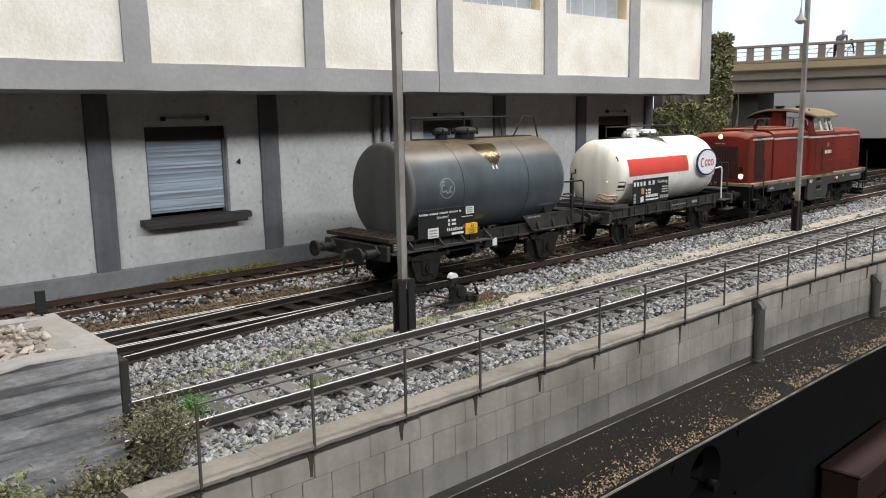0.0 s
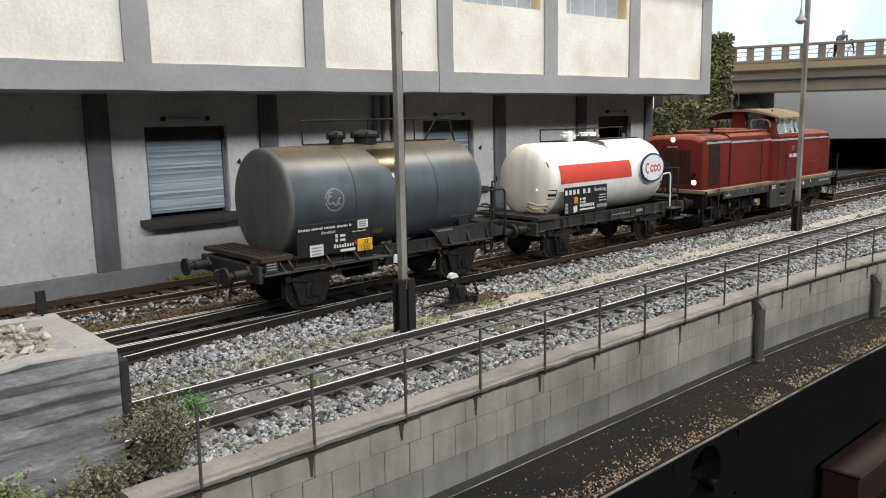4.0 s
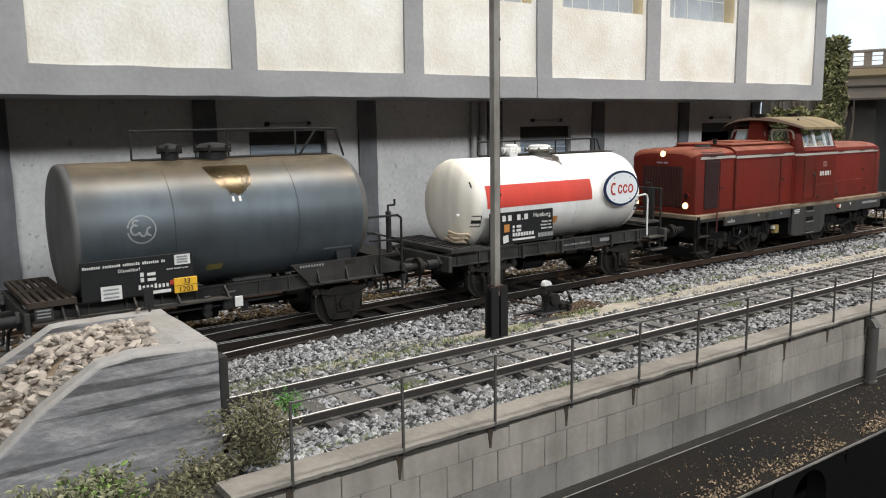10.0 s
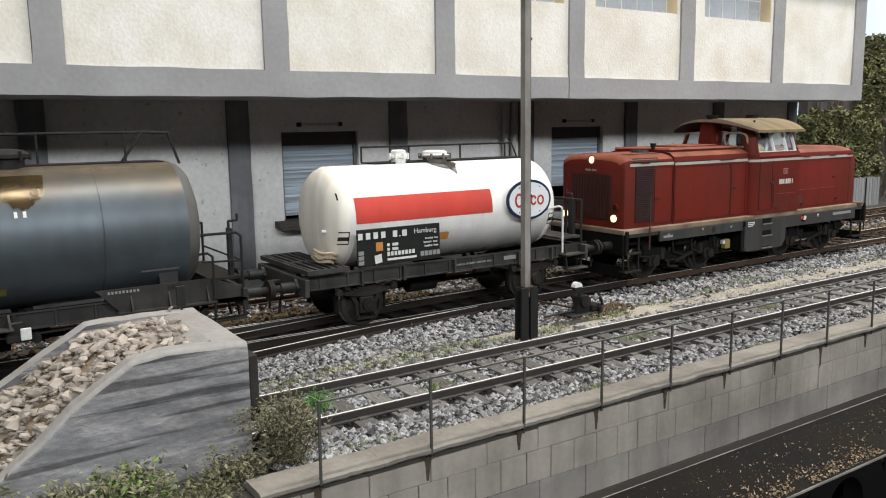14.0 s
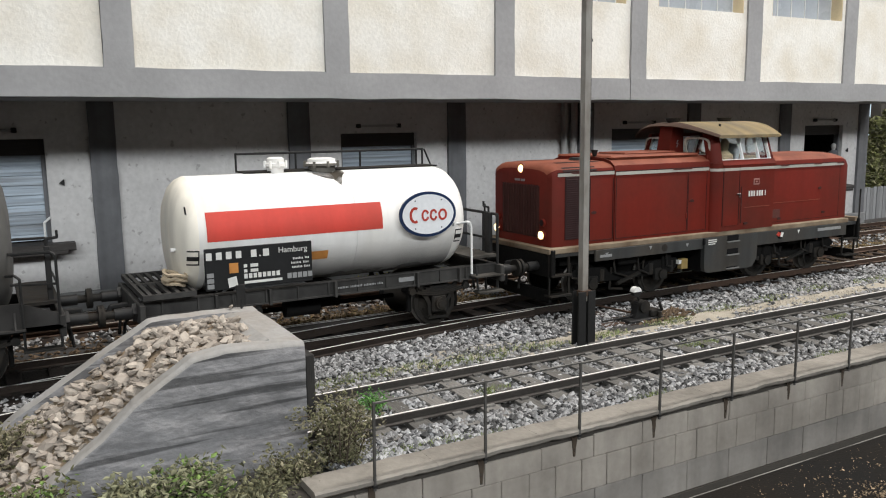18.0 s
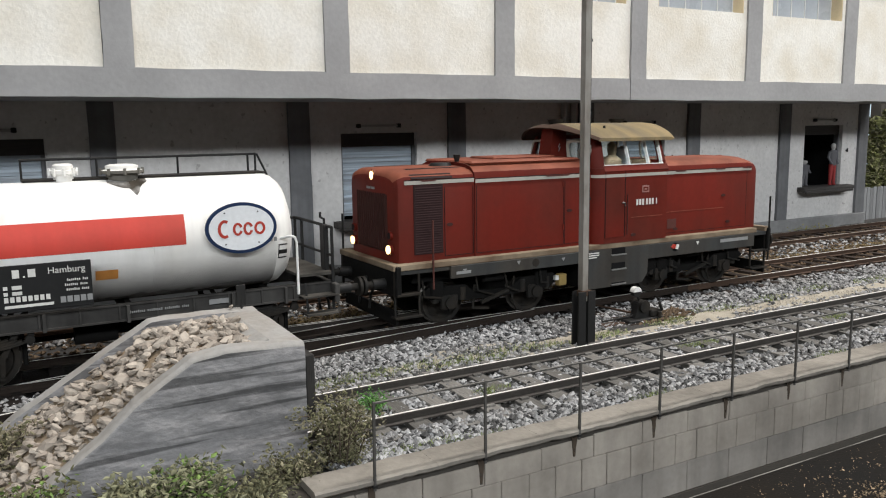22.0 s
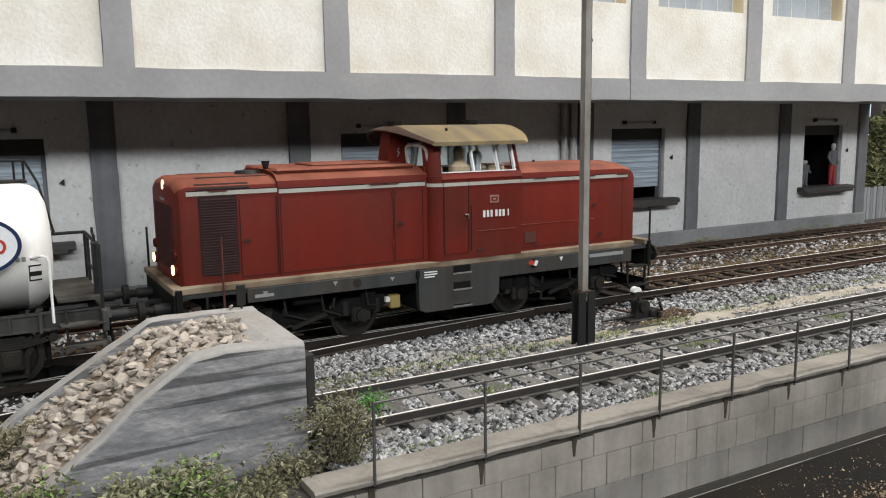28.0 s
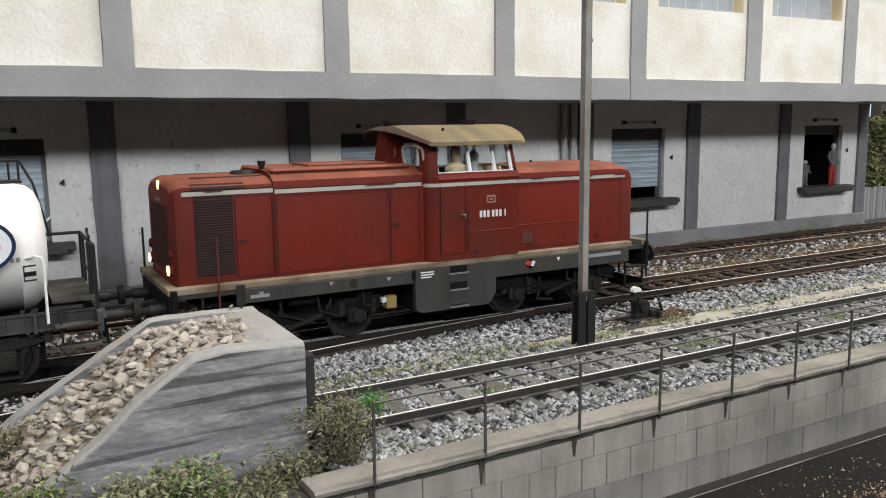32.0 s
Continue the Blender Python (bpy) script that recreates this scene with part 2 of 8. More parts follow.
MASTGREY = mat("grey_steel_mast", (0.29, 0.275, 0.25), 0.55, stain=0.0, dirt=(0.10, 0.075, 0.055), dirt_amount=0.6, stain_size=3, grain=0.12, stretch=(1, 1, 0.5), bump=0.1)
SIGNALWHITE = mat("white_counterweight", (0.75, 0.75, 0.73), 0.6, bump=0.05)
LEAF = mat("dull_leaf", (0.155, 0.150, 0.085), 0.8, stain=0.3, island=0.42, bump=0, spec=0.2)
LEAFVIVID = mat("vivid_leaf", (0.11, 0.25, 0.065), 0.75, stain=0.3, island=0.3, bump=0, spec=0.25)
LEAFBRIGHT = mat("fresh_leaf", (0.150, 0.225, 0.065), 0.75, stain=0.3, island=0.5, bump=0, spec=0.25)
LEAFDRY = mat("dry_bush_leaf", (0.215, 0.195, 0.130), 0.85, stain=0.3, island=0.4, bump=0, spec=0.2)
WEED = mat("yellow_weed", (0.29, 0.27, 0.060), 0.8, stain=0.3, island=0.5, bump=0, spec=0.2)
LEAFPALE = mat("pale_bush_leaf", (0.225, 0.225, 0.140), 0.8, stain=0.3, island=0.5, bump=0, spec=0.25)
LEAFIVY = mat("ivy_leaf", (0.115, 0.122, 0.045), 0.7, stain=0.3, island=0.6, bump=0, spec=0.25)
TWIG = mat("twig", (0.09, 0.07, 0.05), 0.9, bump=0.2)
GRASS = mat("grass_blade", (0.225, 0.275, 0.105), 0.85, stain=0.3, island=0.35, bump=0, spec=0.2)
GRASSDRY = mat("dry_grass_blade", (0.34, 0.31, 0.21), 0.85, stain=0.3, island=0.35, bump=0, spec=0.2)
BRIDGECON = mat("bridge_concrete", (0.200, 0.170, 0.140), 0.9, stain=0.4, stain_size=0.5, grain=0.12, bump=0.3)
BRIDGETAN = mat("bridge_tan_stone", (0.30, 0.235, 0.145), 0.9, stain=0.4, stain_size=0.6, grain=0.12, bump=0.3)
# darker copy of the bridge concrete, standing for the shade below the deck
SHADECON = mat("concrete_in_shade", (0.060, 0.054, 0.048), 0.9, stain=0.3, bump=0.2)
GREYBOARD = mat("weathered_fence_board", (0.23, 0.235, 0.24), 0.9, stain=0.3, grain=0.25, stretch=(3, 3, 0.4), random=0.2, bump=0.3)
HALLGREY = mat("hall_paint", (0.050, 0.043, 0.038), 0.9, stain=0.15, stain_size=0.02, grain=0.04, bump=0)
HALLFLOOR = mat("hall_floor", (0.05, 0.034, 0.025), 0.7, stain=0.3, stain_size=0.02, bump=0)
REDCLOTH = mat("red_brown_box", (0.024, 0.006, 0.0045), 0.7, stain=0.4, stain_size=0.5, bump=0.1)

see_through(RUSTSTREAK, 0.30, 0.92, 5.0)

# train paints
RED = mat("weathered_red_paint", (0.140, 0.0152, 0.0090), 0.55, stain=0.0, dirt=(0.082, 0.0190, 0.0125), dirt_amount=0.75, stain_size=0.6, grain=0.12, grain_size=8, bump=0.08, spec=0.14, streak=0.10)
REDTOP = mat("orange_red_top", (0.235, 0.072, 0.042), 0.6, stain=0.0, dirt=(0.120, 0.036, 0.023), dirt_amount=0.8, stain_size=1.4, grain=0.14, grain_size=8, bump=0.1, spec=0.2)
REDDARK = mat("louvre_dark_red", (0.020, 0.010, 0.010), 0.7, stain=0.3, bump=0.1, spec=0.2)
LOUVRE = mat("faded_louvre_brown", (0.030, 0.0135, 0.0135), 0.75, stain=0.4, stain_size=2, grain=0.2, bump=0.1, spec=0.2)
GRILLE = mat("dusty_front_grille", (0.052, 0.020, 0.0165), 0.75, stain=0.4, stain_size=2, grain=0.2, bump=0.1, spec=0.2)
CABSEAT = mat("pale_seat_cover", (0.42, 0.42, 0.43), 0.7, stain=0.3, bump=0.05)
CABTAN = mat("tan_cab_lining", (0.58, 0.44, 0.28), 0.7, stain=0.3, bump=0.05)
STRIPEGREY = mat("pale_grey_stripe", (0.42, 0.40, 0.355), 0.6, stain=0.4, stain_size=2, bump=0.05)
DECK = mat("dusty_cream_edge", (0.255, 0.205, 0.145), 0.75, stain=0.0, dirt=(0.085, 0.050, 0.030), dirt_amount=0.9, stain_size=1.1, grain=0.2, grain_size=8, bump=0.15, spec=0.2)
LOCOGREY = mat("loco_skirt_grey", (0.040, 0.042, 0.042), 0.65, stain=0.0, dirt=(0.060, 0.048, 0.036), dirt_amount=0.6, stain_size=1.0, grain=0.14, bump=0.1, spec=0.25, streak=0.25)
ROOFBEIGE = mat("dusty_beige_roof", (0.235, 0.178, 0.092), 0.75, stain=0.0, dirt=(0.125, 0.105, 0.075), dirt_amount=0.9, stain_size=0.9, grain=0.16, stretch=(2.5, 0.5, 1), bump=0.15, spec=0.2)
BLACK = mat("sooty_running_gear", (0.0055, 0.0053, 0.005), 0.75, stain=0.4, stain_size=2, grain=0.3, bump=0.3, spec=0.15)
GEAR = mat("dusty_running_gear", (0.013, 0.0125, 0.0115), 0.7, stain=0.0, dirt=(0.030, 0.024, 0.018), dirt_amount=0.7, stain_size=2.5, grain=0.35, grain_size=8, bump=0.4, spec=0.22)
WHEELTREAD = mat("worn_wheel_steel", (0.14, 0.13, 0.12), 0.4, metal=0.7, stain=0.3, bump=0.1)
TANKGREY = mat("dirty_grey_tank_paint", (0.102, 0.126, 0.144), 0.45, metal=0.45, stain=0.0, dirt=(0.050, 0.050, 0.048), dirt_amount=0.8, stain_size=0.5, grain=0.12, grain_size=5, stretch=(1, 1, 0.7), bump=0.05, streak=0.15)
TANKEND = mat("grey_tank_end", (0.105, 0.105, 0.102), 0.62, metal=0.1, stain=0.0, dirt=(0.070, 0.064, 0.055), dirt_amount=0.7, stain_size=0.8, grain=0.10, grain_size=5, bump=0.05, streak=0.2)
# dusty layer whose golden tint also stands for the warm lamp's highlight
DUSTGLEAM = mat("tan_dust_and_gleam", (0.245, 0.182, 0.100), 0.38, metal=0.35, stain=0.4, stain_size=0.8, grain=0.15, grain_size=5, bump=0.05, streak=0.3)
_dn, _dl = DUSTGLEAM.node_tree.nodes, DUSTGLEAM.node_tree.links
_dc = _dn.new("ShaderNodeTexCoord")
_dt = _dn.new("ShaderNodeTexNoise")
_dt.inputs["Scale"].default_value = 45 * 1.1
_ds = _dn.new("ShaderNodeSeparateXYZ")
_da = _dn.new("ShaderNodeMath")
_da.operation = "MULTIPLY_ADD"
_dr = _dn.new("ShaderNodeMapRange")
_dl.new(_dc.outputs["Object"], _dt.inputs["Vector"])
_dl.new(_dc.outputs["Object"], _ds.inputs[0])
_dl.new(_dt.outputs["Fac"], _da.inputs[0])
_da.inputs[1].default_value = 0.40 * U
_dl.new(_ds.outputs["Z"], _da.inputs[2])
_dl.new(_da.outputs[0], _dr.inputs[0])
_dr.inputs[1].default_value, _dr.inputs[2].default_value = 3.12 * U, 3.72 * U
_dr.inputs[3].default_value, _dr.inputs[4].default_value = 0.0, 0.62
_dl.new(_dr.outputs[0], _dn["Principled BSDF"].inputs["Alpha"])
SPILL = mat("glossy_oil_spill", (0.105, 0.075, 0.034), 0.22, metal=0.6, stain=0.5, stain_size=2.5, grain=0.3, bump=0.15, streak=0.5)
TANKWHITE = mat("white_tank_paint", (0.87, 0.862, 0.845), 0.42, stain=0.0, dirt=(0.74, 0.71, 0.64), dirt_amount=0.55, stain_size=0.55, grain=0.05, grain_size=6, stretch=(1.6, 1, 0.5), bump=0.04, spec=0.35, streak=0.08)
TANKCREAM = mat("dusty_cream_end", (0.86, 0.815, 0.715), 0.5, stain=0.0, dirt=(0.66, 0.56, 0.42), dirt_amount=0.6, stain_size=0.7, grain=0.06, grain_size=6, stretch=(1, 1, 0.6), bump=0.04, spec=0.3, streak=0.15)
RUBBERPALE = mat("pale_window_rubber", (0.46, 0.43, 0.37), 0.6, stain=0.35, stain_size=3, bump=0.05)
DULLRED = mat("dull_red_rail", (0.090, 0.032, 0.026), 0.7, stain=0.4, stain_size=3, bump=0.1, spec=0.2)
ROPE = mat("pale_rope", (0.50, 0.41, 0.29), 0.9, stain=0.4, stain_size=6, bump=0.3)
# dark brown put on the roof's lip and underside in place of shade
ROOFSHADE = mat("shaded_roof_lip", (0.060, 0.036, 0.026), 0.8, stain=0.4, stain_size=2, bump=0.1, spec=0.2)
TREADGREY = mat("worn_step_tread", (0.16, 0.16, 0.155), 0.6, stain=0.4, stain_size=3, bump=0.1, spec=0.25)
# road dirt and the belly's shade in one colour, fading out upwards
GRIMESHADE = mat("road_grime_and_shade", (0.24, 0.232, 0.222), 0.75, stain=0.4, stain_size=1.5, bump=0.05, spec=0.2, streak=0.4)
_gn, _gl = GRIMESHADE.node_tree.nodes, GRIMESHADE.node_tree.links
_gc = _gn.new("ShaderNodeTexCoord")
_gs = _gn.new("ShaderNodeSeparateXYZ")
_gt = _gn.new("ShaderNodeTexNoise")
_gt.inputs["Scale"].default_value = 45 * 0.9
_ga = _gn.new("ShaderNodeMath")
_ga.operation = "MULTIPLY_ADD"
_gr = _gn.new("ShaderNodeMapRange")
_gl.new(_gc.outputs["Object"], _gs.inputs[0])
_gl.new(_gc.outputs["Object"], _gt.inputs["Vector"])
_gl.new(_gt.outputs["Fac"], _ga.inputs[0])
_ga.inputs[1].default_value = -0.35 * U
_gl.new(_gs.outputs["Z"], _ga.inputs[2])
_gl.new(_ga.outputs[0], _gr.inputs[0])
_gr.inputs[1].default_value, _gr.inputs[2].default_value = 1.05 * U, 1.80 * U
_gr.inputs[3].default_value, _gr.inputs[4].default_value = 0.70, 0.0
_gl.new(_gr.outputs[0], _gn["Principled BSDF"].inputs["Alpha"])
STRIPERED = mat("signal_red_band", (0.58, 0.060, 0.042), 0.55, stain=0.0, dirt=(0.42, 0.070, 0.050), dirt_amount=0.6, stain_size=0.9, grain=0.06, bump=0.04, spec=0.3, streak=0.10)
BADGEBLUE = mat("badge_blue", (0.010, 0.026, 0.075), 0.45, stain=0.3, bump=0.02, spec=0.3)
BADGEWHITE = mat("badge_white", (0.74, 0.76, 0.78), 0.35, stain=0.1, bump=0.02)
BADGERED = mat("badge_red", (0.40, 0.045, 0.030), 0.5, stain=0.2, bump=0.02, spec=0.3)
PLATEBLACK = mat("black_lettering_panel", (0.013, 0.0135, 0.014), 0.6, stain=0.4, stain_size=3, grain=0.2, bump=0.05, spec=0.25)
LETTERWHITE = mat("lettering_white", (0.66, 0.66, 0.63), 0.6, stain=0.25, stain_size=5, bump=0)
EMBLEMPINK = mat("worn_pale_emblem", (0.30, 0.15, 0.13), 0.6, stain=0.4, stain_size=5, bump=0)
LETTERGREY = mat("lettering_grey", (0.25, 0.255, 0.255), 0.6, stain=0.25, stain_size=5, bump=0)
YELLOW = mat("warning_yellow", (0.75, 0.42, 0.025), 0.5, stain=0.15, bump=0.02)
ORANGE = mat("orange_label", (0.52, 0.22, 0.05), 0.55, stain=0.3, stain_size=5, bump=0.02)
BRASS = mat("brass_box", (0.30, 0.215, 0.075), 0.5, stain=0.3, bump=0.1)
LAMPGLOW = glow("warm_headlamp", (1.0, 0.72, 0.33), 3.0)
CHROME = mat("chrome_ring", (0.6, 0.58, 0.55), 0.25, metal=1.0, bump=0)
DOLL = mat("painted_doll_grey", (0.10, 0.10, 0.11), 0.7, stain=0.3, bump=0.05)
DOLLRED = mat("painted_doll_red", (0.30, 0.030, 0.030), 0.7, stain=0.3, bump=0.05)
DOLLTAN = mat("painted_doll_tan", (0.36, 0.27, 0.17), 0.7, stain=0.3, bump=0.05)


# ---- mesh helpers (full-size metres) ----
def box(bm, x0, x1, y0, y1, z0, z1, b=0.0):
    r = bmesh.ops.create_cube(bm, size=1.0)
    for v in r["verts"]:
        v.co = Vector((x0 + (v.co.x + 0.5) * (x1 - x0), y0 + (v.co.y + 0.5) * (y1 - y0), z0 + (v.co.z + 0.5) * (z1 - z0)))
    if b:
        edges = list({e for v in r["verts"] for e in v.link_edges})
        bmesh.ops.bevel(bm, geom=edges, offset=b, segments=1, affect="EDGES")
    return bm


def rod(bm, p, q, r, n=8, r2=None):
    p, q = Vector(p), Vector(q)
    d = q - p
    turn = d.to_track_quat("Z", "Y").to_matrix().to_4x4()
    bmesh.ops.create_cone(bm, cap_ends=True, segments=n, radius1=r, radius2=r if r2 is None else r2, depth=d.length,
                          matrix=Matrix.Translation((p + q) / 2) @ turn)
    return bm


def pipe(bm, points, r, n=6):
    for p, q in zip(points, points[1:]):
        rod(bm, p, q, r, n)
    for p in points[1:-1]:
        bmesh.ops.create_icosphere(bm, subdivisions=1, radius=r * 1.02, matrix=Matrix.Translation(p))
    return bm


def loft(bm, rings, close=True):
    """A skin through rings of equally many points, capped at both ends."""
    vs = [[bm.verts.new(p) for p in ring] for ring in rings]
    n = len(vs[0])
    for a, b in zip(vs, vs[1:]):
        for i in range(n if close else n - 1):
            j = (i + 1) % n
            bm.faces.new((a[i], a[j], b[j], b[i]))
    if close:
        bm.faces.new(list(reversed(vs[0])))
        bm.faces.new(vs[-1])
    return bm


def prism(bm, poly, axis, a, b):
    """A polygon of (u, v) points swept along an axis from a to b: x sweeps (y, z), y sweeps (x, z), z sweeps (x, y)."""
    def at(u, v, w):
        return {"x": (w, u, v), "y": (u, w, v), "z": (u, v, w)}[axis]
    loft(bm, [[at(u, v, a) for u, v in poly], [at(u, v, b) for u, v in poly]])
    bmesh.ops.recalc_face_normals(bm, faces=bm.faces)
    return bm


def spin_x(bm, profile, n=40, zc=0.0, yc=0.0):
    """A body of revolution about the x axis: profile of (x, radius)."""
    rings = [[(x, yc + r * math.cos(2 * math.pi * i / n), zc + r * math.sin(2 * math.pi * i / n)) for i in range(n)] for x, r in profile]
    loft(bm, rings)
    bmesh.ops.recalc_face_normals(bm, faces=bm.faces)
    return bm


def patch(bm, x0, x1, z0, z1, r, zc, nx=1, nz=8, lift=0.008):
    """A curved label on the near side of a tank that lies along x."""
    a0, a1 = math.asin(max(-1, min(1, (z0 - zc) / r))), math.asin(max(-1, min(1, (z1 - zc) / r)))
    grid = [[bm.verts.new((x0 + (x1 - x0) * i / nx, -(r + lift) * math.cos(a0 + (a1 - a0) * j / nz), zc + (r + lift) * math.sin(a0 + (a1 - a0) * j / nz)))
             for j in range(nz + 1)] for i in range(nx + 1)]
    for i in range(nx):
        for j in range(nz):
            bm.faces.new((grid[i][j], grid[i + 1][j], grid[i + 1][j + 1], grid[i][j + 1]))
    return bm


def finish(bm, name, material, sharp=35):
    for v in bm.verts:
        v.co *= U
    me = bpy.data.meshes.new(name)
    for f in bm.faces:
        f.smooth = True
    bm.to_mesh(me)
    bm.free()
    me.set_sharp_from_angle(angle=radians(sharp))
    for m in (material if isinstance(material, (list, tuple)) else [material]):
        me.materials.append(m)
    return me


def part(name, bm, material, parent, label="", at=None):
    """One mesh object under a thing or a part; at: its own origin in full-size metres."""
    ob = new(name, finish(bm, name, material))
    ob.parent = parent
    if at:
        ob.location = Vector(at) * U
    if label:
        ob["label"] = label
    return ob


def thing(name, label, category, place=(0, 0, 0), group="", kind="", bm=None, material=None):
    ob = new(name, finish(bm, name, material) if bm else None)
    ob.location = Vector(place) * U
    return tagged(ob, label, category, group, kind)


def shared(name, me, parent, at, turn=0.0):
    ob = new(name, me)
    ob.parent = parent
    ob.location = Vector(at) * U
    ob.rotation_euler = (0, 0, turn)
    return ob


def B():
    return bmesh.new()


def stones(rng, spots, size, flat=0.7):
    """Jittered little rocks as one mesh: spots of (x, y, z)."""
    base = [(1, 0, 0), (-1, 0, 0), (0, 1, 0), (0, -1, 0), (0, 0, 1), (0, 0, -1)]
    tri = [(0, 2, 4), (2, 1, 4), (1, 3, 4), (3, 0, 4), (2, 0, 5), (1, 2, 5), (3, 1, 5), (0, 3, 5)]
    verts, faces = [], []
    for x, y, z in spots:
        k = len(verts)
        s = size * rng.uniform(0.55, 1.25)
        a = rng.uniform(0, 6.28)
        ca, sa = math.cos(a), math.sin(a)
        for p in base:
            px, py, pz = (c * s * rng.uniform(0.65, 1.2) + rng.uniform(-0.25, 0.25) * s for c in p)
            verts.append(((x + px * ca - py * sa) * U, (y + px * sa + py * ca) * U, (z + pz * flat) * U))
        faces += [tuple(k + i for i in t) for t in tri]
    return verts, faces


def raw_mesh(name, verts, faces, material):
    me = bpy.data.meshes.new(name)
    me.from_pydata(verts, [], faces)
    me.materials.append(material)
    me.update()
    return me


def leaves(rng, spots, size, droop=0.5):
    """Small folded leaves as one mesh, at spots of (x, y, z)."""
    verts, faces = [], []
    for x, y, z in spots:
        k = len(verts)
        s = size * rng.uniform(0.6, 1.3)
        q = Euler((rng.uniform(-1.2, 1.2), rng.uniform(-1.2, 1.2), rng.uniform(0, 6.28))).to_matrix()
        for p in ((0, -1, 0), (0.55, 0, -droop * 0.4), (0, 1.1, -droop * 0.3), (-0.55, 0, -droop * 0.4), (0, 0, 0.12)):
            w = q @ Vector(p) * s
            verts.append(((x + w.x) * U, (y + w.y) * U, (z + w.z) * U))
        faces += [(k, k + 1, k + 4), (k + 1, k + 2, k + 4), (k + 2, k + 3, k + 4), (k + 3, k, k + 4)]
    return verts, faces


def letters(text, height, parent, material, at, name="lettering", turn=(90, 0, 0), spacing=1.0):
    cu = bpy.data.curves.new(name, "FONT")
    cu.body, cu.size, cu.align_x, cu.align_y = text, height * U * 1.35, "CENTER", "CENTER"
    cu.space_character = spacing
    cu.extrude = 0.002 * U
    tmp = new(name, cu)
    me = bpy.data.meshes.new_from_object(tmp.evaluated_get(bpy.context.evaluated_depsgraph_get()))
    bpy.data.objects.remove(tmp)
    me.materials.clear()
    me.materials.append(material)
    ob = new(name, me)
    ob.parent = parent
    ob.location = Vector(at) * U
    ob.rotation_euler = [radians(a) for a in turn]
    return ob


# ================= setting =================
# room that holds the layout
def hall():
    floor = B()
    box(floor, -150, 260, -150, 120, -50.5, -50)
    thing("floor", "dark hall floor under the layout table", "floor", kind="structure", bm=floor, material=HALLFLOOR)
    ceil = B()
    box(ceil, -150, 260, -150, 120, 66, 68)
    thing("ceiling", "plain pale hall ceiling above the layout", "ceiling", kind="structure", bm=ceil, material=HALLGREY)
    for name, b in (("wall_south", (-150, 260, -151, -150, -50, 66)), ("wall_north", (-150, 260, 120, 121, -50, 66)),
                    ("wall_west", (-151, -150, -150, 120, -50, 66)), ("wall_east", (260, 261, -150, 120, -50, 66))):
        w = B()
        box(w, *b)
        thing(name, "plain grey wall of the exhibition hall", "wall", kind="structure", bm=w, material=HALLGREY)


hall()

# baseboard terrain: one sheet, ballast coloured, gently uneven
RNG = random.Random(4)


def terrain():
    bm = B()
    nx, ny = 170, 64
    x0, x1, y0, y1 = -8.0, 74.0, 8.75, 31.0
    grid = []
    for i in range(nx + 1):
        line = []
        for j in range(ny + 1):
            x, y = x0 + (x1 - x0) * i / nx, y0 + (y1 - y0) * j / ny
            z = -0.235 + 0.05 * noise.noise(Vector((x * 1.3, y * 1.3, 0))) + 0.02 * noise.noise(Vector((x * 4, y * 4, 7)))
            if 12.1 < y < 13.3:
                z += 0.05
            if 16.9 < y < 18.0:
                z += 0.03
            line.append(bm.verts.new((x, y, z)))
        grid.append(line)
    for i in range(nx):
        for j in range(ny):
            f = bm.faces.new((grid[i][j], grid[i + 1][j], grid[i + 1][j + 1], grid[i][j + 1]))
            yc = y0 + (y1 - y0) * (j + 0.5) / ny + 0.25 * noise.noise(Vector((i * 0.35, j * 0.5, 3)))
            f.material_index = 1 if x0 + (x1 - x0) * i / nx > 6.6 + 2.5 * noise.noise(Vector((i * 0.2, j * 0.4, 2))) and 12.2 < yc + 0.5 * noise.noise(Vector((i * 0.11, j * 0.2, 8))) < 12.95 else (2 if 16.5 < yc < 17.45 and x0 + (x1 - x0) * i / nx > 3.0 else ((3 if x0 + (x1 - x0) * i / nx < 15.8 else 2) if 14.6 < yc < 16.5 else 0))
    thing("ground", "ballasted baseboard with a sandy path and brown earth between the tracks", "ground", kind="structure", bm=bm, material=[BED, SAND, BROWN, OILSHADEBED])


terrain()


def scatter(n, x0, x1, y0, y1, z, dense=None):
    out = []
    for _ in range(n):
        u = RNG.random()
        x = x0 + (x1 - x0) * (u ** 1.6 if dense else u)
        out.append((x, RNG.uniform(y0, y1), z + RNG.uniform(-0.03, 0.05)))
    return out


def stuff(name, label, category, verts, faces, material):
    ob = new(name, raw_mesh(name, verts, faces, material))
    return tagged(ob, label, category, kind="stuff")


